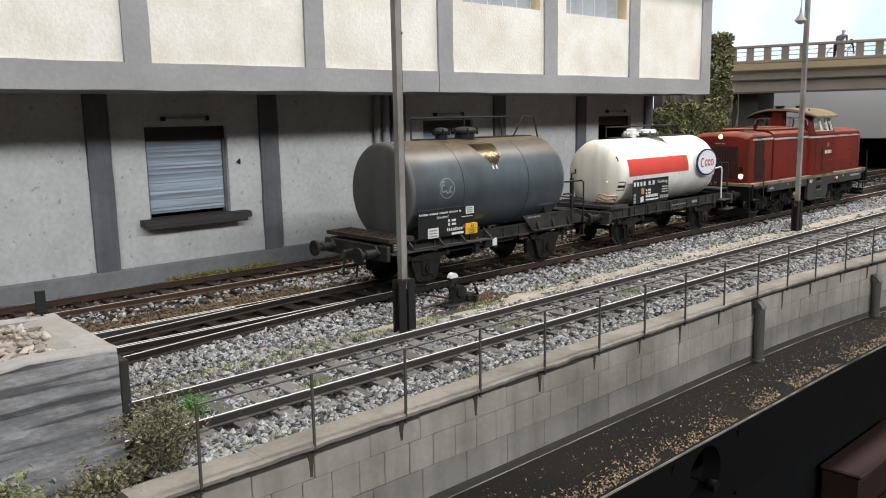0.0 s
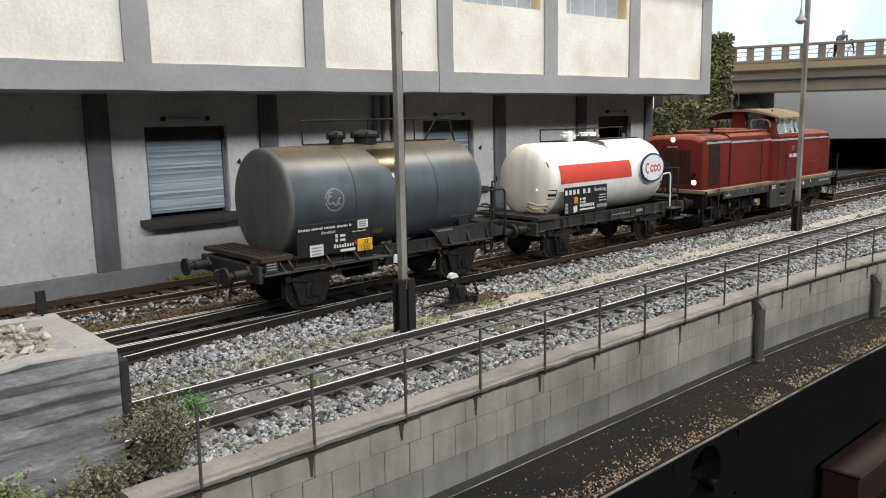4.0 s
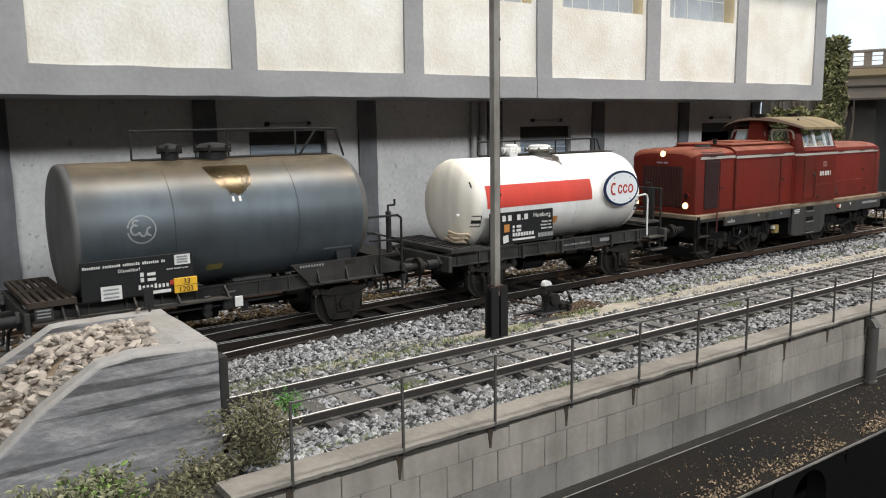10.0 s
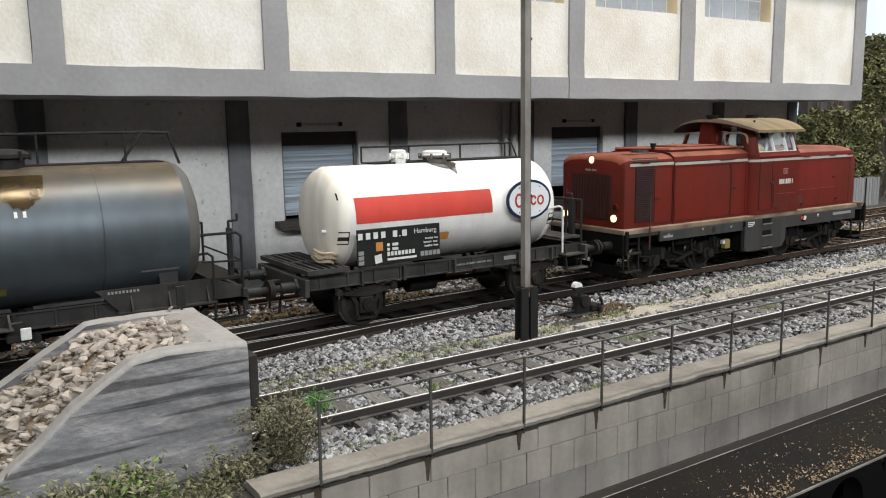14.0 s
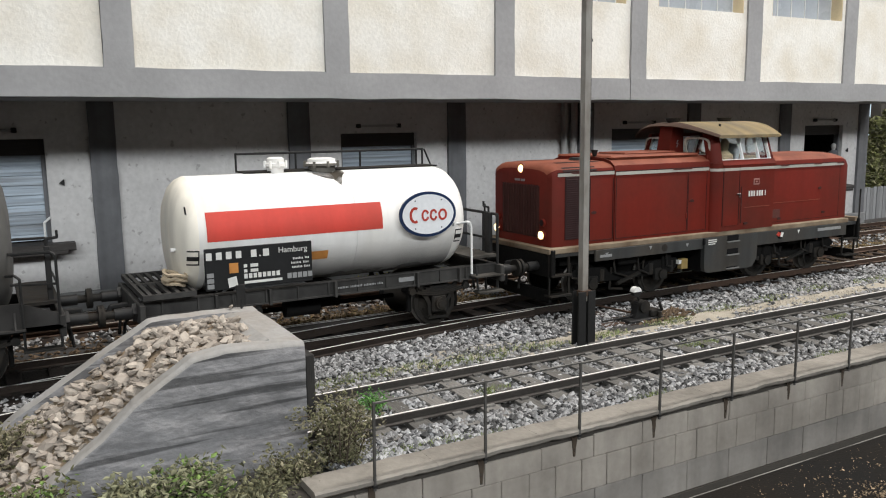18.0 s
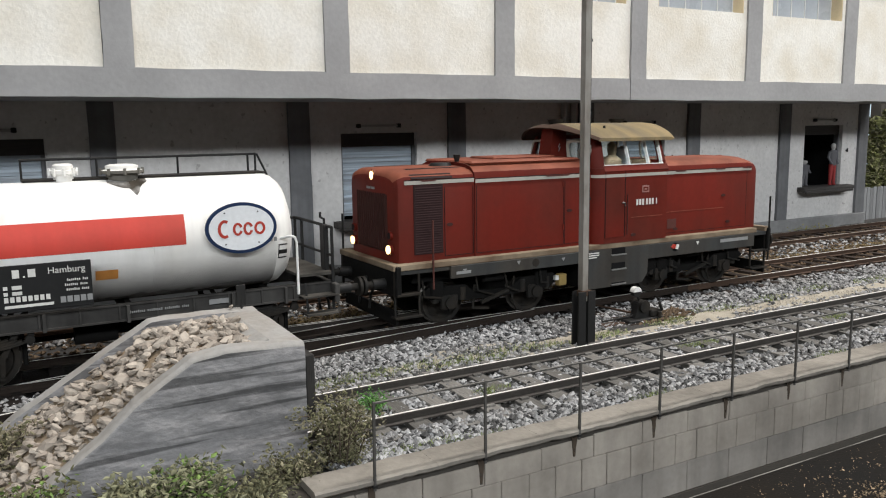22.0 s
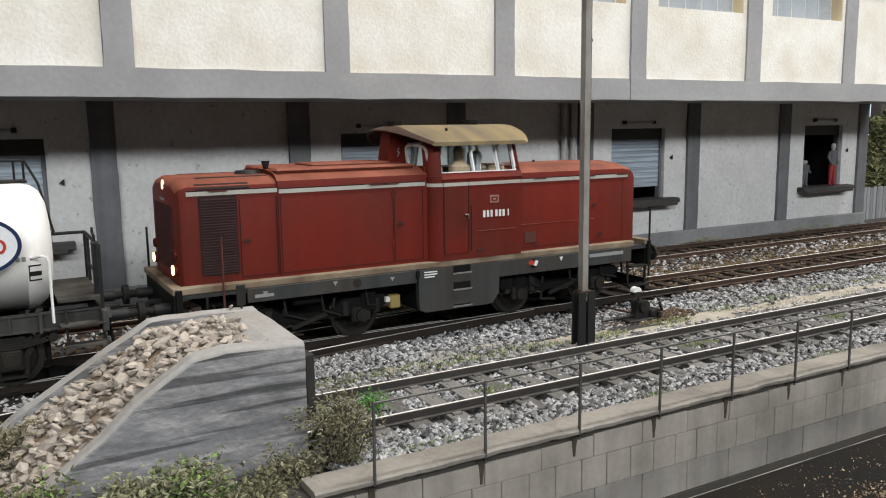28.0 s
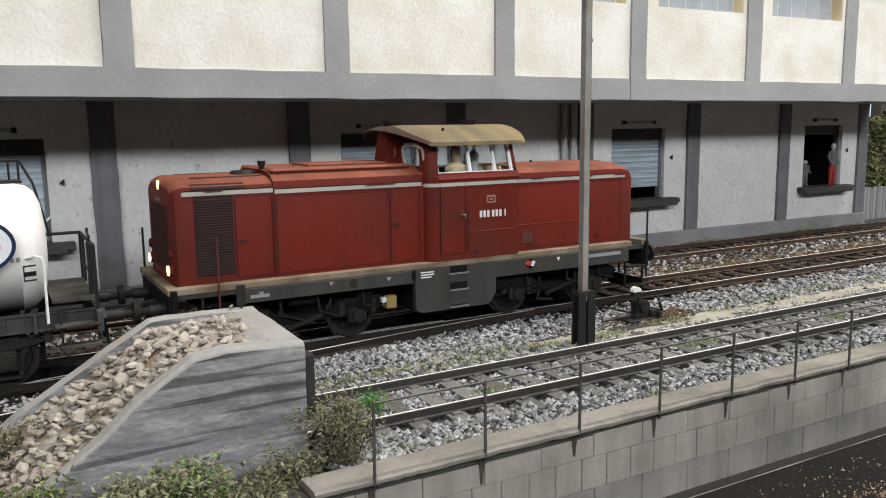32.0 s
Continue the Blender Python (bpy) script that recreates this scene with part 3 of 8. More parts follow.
def ballast():
    spots = scatter(12500, 3.6, 46, 8.90, 9.95, -0.19, 1) + scatter(10500, 3.6, 46, 10.28, 11.62, -0.216, 1) + scatter(2500, 3.6, 46, 11.72, 11.95, -0.19, 1) + scatter(3800, 3.6, 46, 11.8, 12.4, -0.2, 1) + scatter(500, 3.6, 46, 12.35, 13.0, -0.205, 1)
    spots += scatter(21000, 2.0, 50, 12.9, 14.6, -0.2, 1) + scatter(750, 3.6, 9.5, 12.3, 13.0, -0.2) + scatter(4000, -6, 3, 12.6, 14.6, -0.2)
    v, f = stones(RNG, spots, 0.059)
    stuff("ballast_gravel", "light grey crushed stone ballast between the tracks", "gravel", v, f, STONE)
    spots = scatter(120, -6, 14, 14.95, 16.1, -0.25) + scatter(2200, 15, 45, 14.9, 16.3, -0.22) + scatter(3800, -6, 45, 16.35, 18.0, -0.19) + scatter(700, -6, 45, 18.0, 18.6, -0.2) + scatter(350, 12.2, 13.9, 12.85, 13.5, -0.18) + scatter(2500, -6, 45, 18.7, 20.0, -0.22)
    v, f = stones(RNG, spots, 0.07)
    stuff("rusty_gravel", "brown rusty ballast under and behind the siding", "gravel", v, f, STONEBROWN)
    v, f = stones(RNG, scatter(2600, 11, 60, 16.9, 18.55, -0.18, 1) + scatter(900, -6, 11, 17.7, 18.6, -0.19), 0.07)
    stuff("gravel_strip", "grey ballast strip between the two rear tracks", "gravel", v, f, STONE)


ballast()


# ---- tracks ----
def rail_profile(s):
    return [(-0.062, -0.15), (0.062, -0.15), (0.062, -0.13), (0.012, -0.11), (0.012, -0.045), (0.036, -0.035), (0.036, -0.006), (0.022, 0.0),
            (-0.022, 0.0), (-0.036, -0.006), (-0.036, -0.035), (-0.012, -0.045), (-0.012, -0.11), (-0.062, -0.13)]


def rail(path, parent, side, head=None):
    """A rail along a path of (x, y) points, rusty at the sides, its head's shine painted pale."""
    bm = B()
    rings = []
    prof = rail_profile(1)
    for i, (x, y) in enumerate(path):
        a, b = path[max(0, i - 1)], path[min(len(path) - 1, i + 1)]
        d = Vector((b[0] - a[0], b[1] - a[1])).normalized()
        n = Vector((-d.y, d.x))
        rings.append([(x + n.x * u, y + n.y * u, v) for u, v in prof])
    loft(bm, rings)
    bmesh.ops.recalc_face_normals(bm, faces=bm.faces)
    for f in bm.faces:
        c = f.calc_center_median()
        if c.z > -0.001:
            f.material_index = 1
    part("rail", bm, [side, head or RAILSHINE], parent)


def sleeper_mesh(material, seed, half=0.13):
    r = random.Random(seed)
    bm = B()
    box(bm, -half, half, -1.3, 1.3, -0.31, -0.15, 0.012)
    for v in bm.verts:
        v.co.x += r.uniform(-0.012, 0.012)
        v.co.y += r.uniform(-0.03, 0.03)
        v.co.z += r.uniform(-0.006, 0.004)
    for s in (-0.7175, 0.7175):
        for e in (-0.085, 0.085):
            box(bm, -0.075, 0.075, s + e - 0.035, s + e + 0.035, -0.155, -0.115)
    return finish(bm, "sleeper", material)


def straight(x0, x1, y, n=2):
    return [(x0 + (x1 - x0) * i / (n - 1), y) for i in range(n)]


G = 0.7175


def tracks():
    t = thing("siding_track", "bright-railed siding on weathered grey sleepers beside the wall", "railway track")
    for s in (-G, G):
        rail(straight(3.3, 74, 10.95 + s), t, RAILGREY)
    me = [sleeper_mesh(TIE, k, 0.155) for k in range(5)]
    x = 4.05
    while x < 62:
        shared("sleeper", me[RNG.randrange(5)], t, (x, 10.95 + RNG.uniform(-0.05, 0.05), 0), RNG.uniform(-0.03, 0.03))
        x += 0.625
    t = thing("main_track", "main track with dark rails that carries the train", "railway track")
    for s in (-G, G):
        rail(straight(-14, 15.6, 15.5 + s), t, RAILDARK)
        rail(straight(15.61, 74, 15.5 + s), t, RUST)
    me = [sleeper_mesh(TIEOILSHADE, k + 9) for k in range(4)]
    brown = [sleeper_mesh(TIEDARK, k + 9) for k in range(4)]
    x = -8.0
    while x < 60:
        shared("sleeper", (me if x < 15.5 else brown)[RNG.randrange(4)], t, (x, 15.5 + RNG.uniform(-0.05, 0.05), 0), RNG.uniform(-0.02, 0.02))
        x += 0.68
    # turnout that leaves the main track towards the siding
    t = thing("diverging_track", "diverging turnout rails leaving the main track", "railway track")

    def off(x):
        return 0.009 * (13.5 - x) ** 2 if x > 4.5 else 0.729 + 0.16 * (4.5 - x)
    xs = [13.4 - 0.55 * i for i in range(40)]
    for s in (-G, G):
        rail([(x, 15.5 + s - off(x) - (0.035 if s < 0 else -0.0)) for x in xs if off(x) > 0.07 or s > 0][::-1], t, RAILDARK)
    for s in (-1, 1):
        rail(straight(4.6, 8.4, 15.5 + s * (G - 0.10)), t, RAILGREY)
    for k in range(14):
        x = -7.6 + 0.68 * k
        shared("sleeper", me[k % 4], t, (x, 15.5 - off(x), -0.012), -0.15)
    me = [sleeper_mesh(TIEDARK, k + 9) for k in range(4)]
    t = thing("rear_track", "rusty rear track along the building", "railway track")
    for s in (-G, G):
        rail(straight(-14, 74, 19.33 + s), t, RUST, STEELDULL)
    x = -8.0
    while x < 60:
        shared("sleeper", me[RNG.randrange(4)], t, (x, 19.33 + RNG.uniform(-0.05, 0.05), 0), RNG.uniform(-0.02, 0.02))
        x += 0.68


tracks()

# ---- factory building ----
Y1, Y2 = 18.51, 21.42
PIL = [(-2.6, -1.98), (2.38, 3.00), (7.31, 7.94), (12.15, 12.76), (16.93, 17.53), (21.89, 22.57), (26.91, 27.56)]
UPPER_WINDOWS = {3: (13.25, 16.76), 4: (18.02, 21.74), 5: (23.10, 26.76)}


def wall_with_holes(bm, x0, x1, y0, y1, z0, z1, holes):
    """One wall slab between y0 and y1 with rectangular openings (x0, x1, z0, z1) right through it."""
    xs = sorted({x0, x1, *(h[0] for h in holes), *(h[1] for h in holes)})
    zs = sorted({z0, z1, *(h[2] for h in holes), *(h[3] for h in holes)})
    made = {}

    def at(x, y, z):
        if (x, y, z) not in made:
            made[(x, y, z)] = bm.verts.new((x, y, z))
        return made[(x, y, z)]

    def solid(i, k):
        if not (0 <= i < len(xs) - 1 and 0 <= k < len(zs) - 1):
            return False
        cx, cz = (xs[i] + xs[i + 1]) / 2, (zs[k] + zs[k + 1]) / 2
        return not any(h[0] < cx < h[1] and h[2] < cz < h[3] for h in holes)
    for i in range(len(xs) - 1):
        for k in range(len(zs) - 1):
            if not solid(i, k):
                continue
            a, b, c, d = xs[i], xs[i + 1], zs[k], zs[k + 1]
            bm.faces.new((at(a, y0, c), at(b, y0, c), at(b, y0, d), at(a, y0, d)))
            bm.faces.new((at(b, y1, c), at(a, y1, c), at(a, y1, d), at(b, y1, d)))
            if not solid(i - 1, k):
                bm.faces.new((at(a, y1, c), at(a, y0, c), at(a, y0, d), at(a, y1, d)))
            if not solid(i + 1, k):
                bm.faces.new((at(b, y0, c), at(b, y1, c), at(b, y1, d), at(b, y0, d)))
            if not solid(i, k - 1):
                bm.faces.new((at(a, y1, c), at(b, y1, c), at(b, y0, c), at(a, y0, c)))
            if not solid(i, k + 1):
                bm.faces.new((at(a, y0, d), at(b, y0, d), at(b, y1, d), at(a, y1, d)))


def open_box(x0, x1, y0, y1, z0, z1):
    """A room without its front."""
    bm = box(B(), x0, x1, y0, y1, z0, z1)
    bmesh.ops.delete(bm, geom=[f for f in bm.faces if f.normal.y < -0.9], context="FACES")
    bmesh.ops.solidify(bm, geom=bm.faces[:], thickness=-0.04)
    return bm


def uneven(bm, cuts=24, amount=0.012):
    """Slightly hand-made edges: the mesh is cut up along its length and its outline shifted a little."""
    long = [e for e in bm.edges if e.calc_length() > 1.5]
    bmesh.ops.subdivide_edges(bm, edges=long, cuts=cuts)
    for v in bm.verts:
        p = v.co.copy()
        v.co.x += amount * noise.noise(Vector((p.x * 0.7, 3, p.z * 1.9)))
        v.co.z += amount * noise.noise(Vector((p.x * 0.9, 7, p.z * 0.7)))
    return bm


def building():
    bld = thing("factory_building", "two-storey factory with cream roughcast bays, grey frame and overhanging upper floor", "building", kind="")
    # upper floor: frame of band and pilasters, panels set back
    bm = B()
    box(bm, -12, 16.9, Y1, Y1 + 0.5, 4.85, 5.47)
    uneven(bm, 60, 0.022)
    part("lower_band", bm, BAND, bld, "smooth grey painted concrete band")
    bm = B()
    box(bm, 16.93, 32.97, Y1 - 0.004, Y1 + 0.5, 4.85, 5.47)
    uneven(bm, 40, 0.022)
    part("lower_band", bm, BAND, bld, "smooth grey painted concrete band")
    for a, b in PIL:
        bm = B()
        box(bm, a, b, Y1 - 0.002, Y1 + 0.4, 5.44, 9.6)
        uneven(bm, 14, 0.022)
        part("pilaster", bm, BAND, bld)
    bm = B()
    box(bm, 32.23, 32.972, Y1 - 0.002, Y1 + 0.4, 5.47, 9.6)
    part("corner_pilaster", bm, BAND, bld)
    edges = [-12] + [e for p in PIL for e in p] + [32.23]
    for k in range(0, len(edges), 2):
        a, b = edges[k], edges[k + 1]
        bm = B()
        hole = UPPER_WINDOWS.get(k // 2 - 1)
        if hole:
            wall_with_holes(bm, a, b, Y1 + 0.07, Y1 + 0.62, 5.47, 9.6, [(hole[0], hole[1], 7.62, 9.3)])
        else:
            box(bm, a, b, Y1 + 0.07, Y1 + 0.5, 5.47, 9.6)
        bmesh.ops.subdivide_edges(bm, edges=bm.edges[:], cuts=3, use_grid_fill=True)
        for v in bm.verts:
            if v.co.y < Y1 + 0.2:
                v.co.y += 0.02 * noise.noise(Vector((v.co.x * 0.8, 0, v.co.z * 0.8)))
        part("roughcast_panel", bm, CREAM, bld, "cream roughcast panel with yellowish weathering")
        if hole:
            w = part("window", B(), WHITE, bld)
            w.data = finish(box(B(), hole[0], hole[1], Y1 + 0.50, Y1 + 0.54, 9.24, 9.3), "window", WHITE)
            x = hole[1] - 0.03
            while x > hole[0] - 0.05:
                part("glazing_bar", box(B(), x - 0.020, x + 0.020, Y1 + 0.50, Y1 + 0.54, 7.62, 9.24), WHITE, w)
                part("pane", box(B(), max(hole[0], x - 0.69), x - 0.02, Y1 + 0.525, Y1 + 0.53, 7.64, 9.22), PANEUP, w)
                x -= 0.71
            for z in (7.63, 8.4):
                part("glazing_bar", box(B(), hole[0], hole[1], Y1 + 0.505, Y1 + 0.535, z - 0.018, z + 0.018), WHITE, w)
            for s, x in ((0, hole[0]), (1, hole[1])):
                part("reveal", box(B(), x + (0.003 if not s else -0.023), x + (0.023 if not s else -0.003), Y1 + 0.08, Y1 + 0.50, 7.625, 9.3), REVEAL, w, "yellowish plaster reveal")
    bm = B()
    box(bm, -12, 32.97, Y1 + 0.5, 31, 4.85, 5.1)
    part("soffit", bm, BAND, bld)
    bm = B()
    box(bm, 32.6, 32.97, Y1 + 0.5, 31, 5.1, 9.6)
    box(bm, -12.3, -12, Y1, 31, -0.3, 9.6)
    part("end_wall", bm, CREAM, bld)
    bm = B()
    box(bm, -12.3, 33.3, Y1 - 0.25, 31.2, 9.6, 9.9)
    part("roof", bm, BAND, bld, "flat grey roof slab")
    box_dark = B()
    box(box_dark, 12.8, 26.8, Y1 + 1.6, Y1 + 1.7, 5.2, 9.5)
    part("inner_wall", box_dark, HALLGREY, bld)
    # ground floor
    wins = [(-1.10, 1.31), (8.84, 11.25), (18.78, 21.25), (28.90, 31.32)]
    bm = B()
    wall_with_holes(bm, -12, 32.95, Y2, Y2 + 0.4, -0.3, 4.85, [(a, b, 1.50, 3.98) for a, b in wins])
    part("ground_floor_wall", bm, PLASTER, bld, "light grey plaster wall with faint stains")
    bm = B()
    box(bm, 32.55, 32.95, Y2 + 0.4, 31, -0.3, 4.85)
    part("side_wall", bm, PLASTER, bld)
    bm = B()
    prism(bm, [(Y2, -0.3), (Y2, 0.25), (Y2 - 0.10, 0.25), (Y2 - 0.13, 0.21), (Y2 - 0.13, -0.3)], "x", -12, 33.0)
    part("plinth", bm, PLINTH, bld, "darker grey plinth at the wall foot")
    for k in range(-2, 6):
        x = 7.29 + 5.004 * k
        bm = B()
        box(bm, x, x + 0.60, Y2 - 0.11, Y2 + 0.01, 0.25, 4.85)
        uneven(bm, 14, 0.022)
        part("wall_pilaster", bm, PILASTER, bld)
    for k, (a, b) in enumerate(wins):
        w = part("window", box(B(), a, b, Y2 + 0.16, Y2 + 0.36, 3.60, 3.98), SILL, bld, "recessed window under a dark shutter box")
        for x in (a, b - 0.09):
            part("window_jamb", box(B(), x, x + 0.09, Y2 + 0.14, Y2 + 0.34, 1.5, 3.60), PILASTER, w)
        if k < 3:
            low = (1.56, 1.62, 1.92, 0)[k]
            n = 26
            for i in range(n):
                z0 = low + (3.60 - low) * i / n
                z1 = low + (3.60 - low) * (i + 1) / n
                yy = Y2 + 0.20 + 0.012 * math.sin(i * 2.1)
                part("blind_slat", prism(B(), [(yy, z0), (yy + 0.015, z0), (yy + 0.035, z1 + 0.01), (yy + 0.02, z1 + 0.01)], "x", a + 0.09, b - 0.09), BLIND, w)
        # near-black room added behind the window for the shade inside
        part("dark_room", open_box(a - 0.05, b + 0.05, Y2 + 0.41, Y2 + 2.2, 1.3, 4.2), SHADEBLACK, w)
        sill = B()
        prism(sill, [(Y2 + 0.30, 1.34), (Y2 - 0.30, 1.32), (Y2 - 0.36, 1.35), (Y2 - 0.36, 1.44), (Y2 - 0.30, 1.50), (Y2 + 0.30, 1.52)], "x", a - 0.30, b + 0.48)
        part("window_sill", sill, SILL, w, "thick dark weathered wooden sill")
        part("sill_board", box(B(), a - 0.28, b + 0.30, Y2 - 0.44, Y2 - 0.36, 1.26, 1.36, 0.015), SILL, w)
        lamp = thing("wall_lamp", "dark tube lamp over the window on the plaster wall", "lamp", (0, 0, 0), group="wall lamps")
        part("tube", rod(B(), (a + 0.52, Y2 - 0.09, 4.19), (b - 0.62, Y2 - 0.09, 4.19), 0.035), GREYPIPE, lamp)
        for x in (a + 0.52, b - 0.62):
            part("end_cap", box(B(), x - 0.06, x + 0.06, Y2 - 0.14, Y2 - 0.0, 4.13, 4.25, 0.02), IRON, lamp)
        hook = thing("wall_bracket", "small black bracket screwed to the plaster", "bracket", group="wall brackets")
        part("plate", prism(B(), [(b + 0.24, 2.92), (b + 0.36, 2.86), (b + 0.36, 3.02)], "y", Y2 - 0.06, Y2), IRON, hook)
    for x in (16.62, 16.98):
        d = thing("drainpipe", "grey drainpipe clamped to the plaster wall", "pipe", group="drainpipes")
        part("pipe", rod(B(), (x, Y2 - 0.14, -0.2), (x, Y2 - 0.14, 4.85), 0.10, 12), GREYPIPE, d)
        for z in (0.6, 2.2, 3.72):
            part("clamp", rod(B(), (x, Y2 - 0.14, z), (x, Y2 - 0.14, z + 0.07), 0.135, 12), GREYPIPE, d)
    # crank of the shutter at the window beside the tank wagons
    c = thing("shutter_crank", "pale bent crank handle on the window frame", "handle")
    part("crank", pipe(B(), [(1.16, Y2 - 0.05, 1.52), (1.16, Y2 - 0.05, 2.0), (1.30, Y2 - 0.05, 2.12)], 0.028), WHITE, c)


PANEUP = mat("milky_window_pane", (0.50, 0.53, 0.57), 0.25, stain=0.35, stain_size=0.9, grain=0.1, bump=0.02)
building()


# ---- retaining wall, kerb board and fascia ----
def wall_y(x):
    return 8.50 - 0.0065 * max(0.0, x - 16.0) ** 2


def strip(bm, x0, x1, n, section):
    """A band that follows the wall: section of (offset from the wall line, z)."""
    rings = []
    for i in range(n + 1):
        x = x0 + (x1 - x0) * i / n
        rings.append([(x, wall_y(x) + u, z) for u, z in section])
    loft(bm, rings)
    bmesh.ops.recalc_face_normals(bm, faces=bm.faces)
    return bm


def retaining_wall():
    w = thing("retaining_wall", "pale stone block retaining wall with a coping and rust streaks", "wall", kind="structure")
    # dark core shows as joints and as a painted shade line under the coping
    part("wall_core", strip(B(), 2.6, 34, 60, [(0.03, -1.62), (0.45, -1.62), (0.45, -0.105), (0.03, -0.105)]), JOINTSHADE, w)
    part("wall_foot", strip(B(), 2.6, 34, 60, [(-0.04, -1.62), (0.03, -1.62), (0.03, -1.50), (-0.03, -1.50)]), JOINTSHADE, w)
    rng = random.Random(7)
    for lo, hi, step, material, jitter, x in ((-0.53, -0.212, 0.925, BLOCKSTONE, 0.01, 2.63), (-1.01, -0.537, 0.455, BLOCKSTONE, 0.02, 2.48), (-1.50, -1.017, 0.918, GREYSTONE, 0.01, 2.67)):
        while x < 33:
            lx = step * (1 + rng.uniform(-jitter, jitter))
            bm = B()
            a = math.atan2(wall_y(x + lx) - wall_y(x), lx)
            box(bm, 0.005, lx - 0.006, rng.uniform(-0.006, 0.006), 0.10, lo, hi + (rng.uniform(-0.012, 0.012) if hi > -0.3 else 0), 0.010)
            ob = part("stone_block", bm, material, w, at=(x, wall_y(x), 0))
            ob.rotation_euler = (0, 0, a)
            x += lx
    x = 3.0
    while x < 33:
        lx = 1.62
        bm = B()
        rings = []
        for i in range(19):
            xx = x + 0.0015 + (lx - 0.003) * i / 18
            k = 0.030 * noise.noise(Vector((xx * 2.3, 0, 0))) + 0.014 * noise.noise(Vector((xx * 9.0, 3, 0)))
            q = 0.014 * noise.noise(Vector((xx * 1.7, 5, 0))) + 0.008 * noise.noise(Vector((xx * 7.0, 8, 0)))
            c = 0.010 * noise.noise(Vector((xx * 6.0, 11, 0)))
            rings.append([(xx, wall_y(xx) + u, z + q) for u, z in ((-0.085 + k, -0.105 + c), (-0.115 + k, -0.075 + c), (-0.12 + k, -0.03), (-0.095 + k + c, -0.004), (-0.06 + k, 0.0), (0.36 + k, 0.0), (0.38, -0.03), (0.38, -0.25))])
        loft(bm, rings)
        bmesh.ops.recalc_face_normals(bm, faces=bm.faces)
        part("coping_stone", bm, CAP, w)
        x += lx
    # board in front of the wall, pale joint, dark fascia
    bm = B()
    loft(bm, [[(x, wall_y(x) + 0.1, -1.60), (x, edge_y(x), -1.62), (x, edge_y(x), -1.74), (x, wall_y(x) + 0.1, -1.74)] for x in [2 + 0.8 * i for i in range(40)]])
    bmesh.ops.recalc_face_normals(bm, faces=bm.faces)
    thing("road_board", "black painted board strewn with straw-coloured crumbs at the wall foot", "board", kind="structure", bm=bm, material=ASPHALT)
    bm = strip(B(), 2.6, 34, 60, [(-0.078, -1.62), (-0.060, -1.62), (-0.062, -1.592), (-0.076, -1.595)])
    thing("pale_joint", "thin pale strip along the foot of the wall", "trim", kind="structure", bm=bm, material=PALEEDGE)
    bm = B()
    loft(bm, [[(x, edge_y(x) - 0.010, -1.615), (x, edge_y(x) + 0.006, -1.613), (x, edge_y(x) + 0.012, -1.65), (x, edge_y(x) - 0.012, -1.65)] for x in [2 + 0.8 * i for i in range(40)]])
    bmesh.ops.recalc_face_normals(bm, faces=bm.faces)
    thing("board_edge", "worn pale edge of the black board", "trim", kind="structure", bm=bm, material=PALEEDGE)
    fascia()


def edge_y(x):
    return 6.83 - 0.0035 * max(0.0, x - 17.0) ** 2


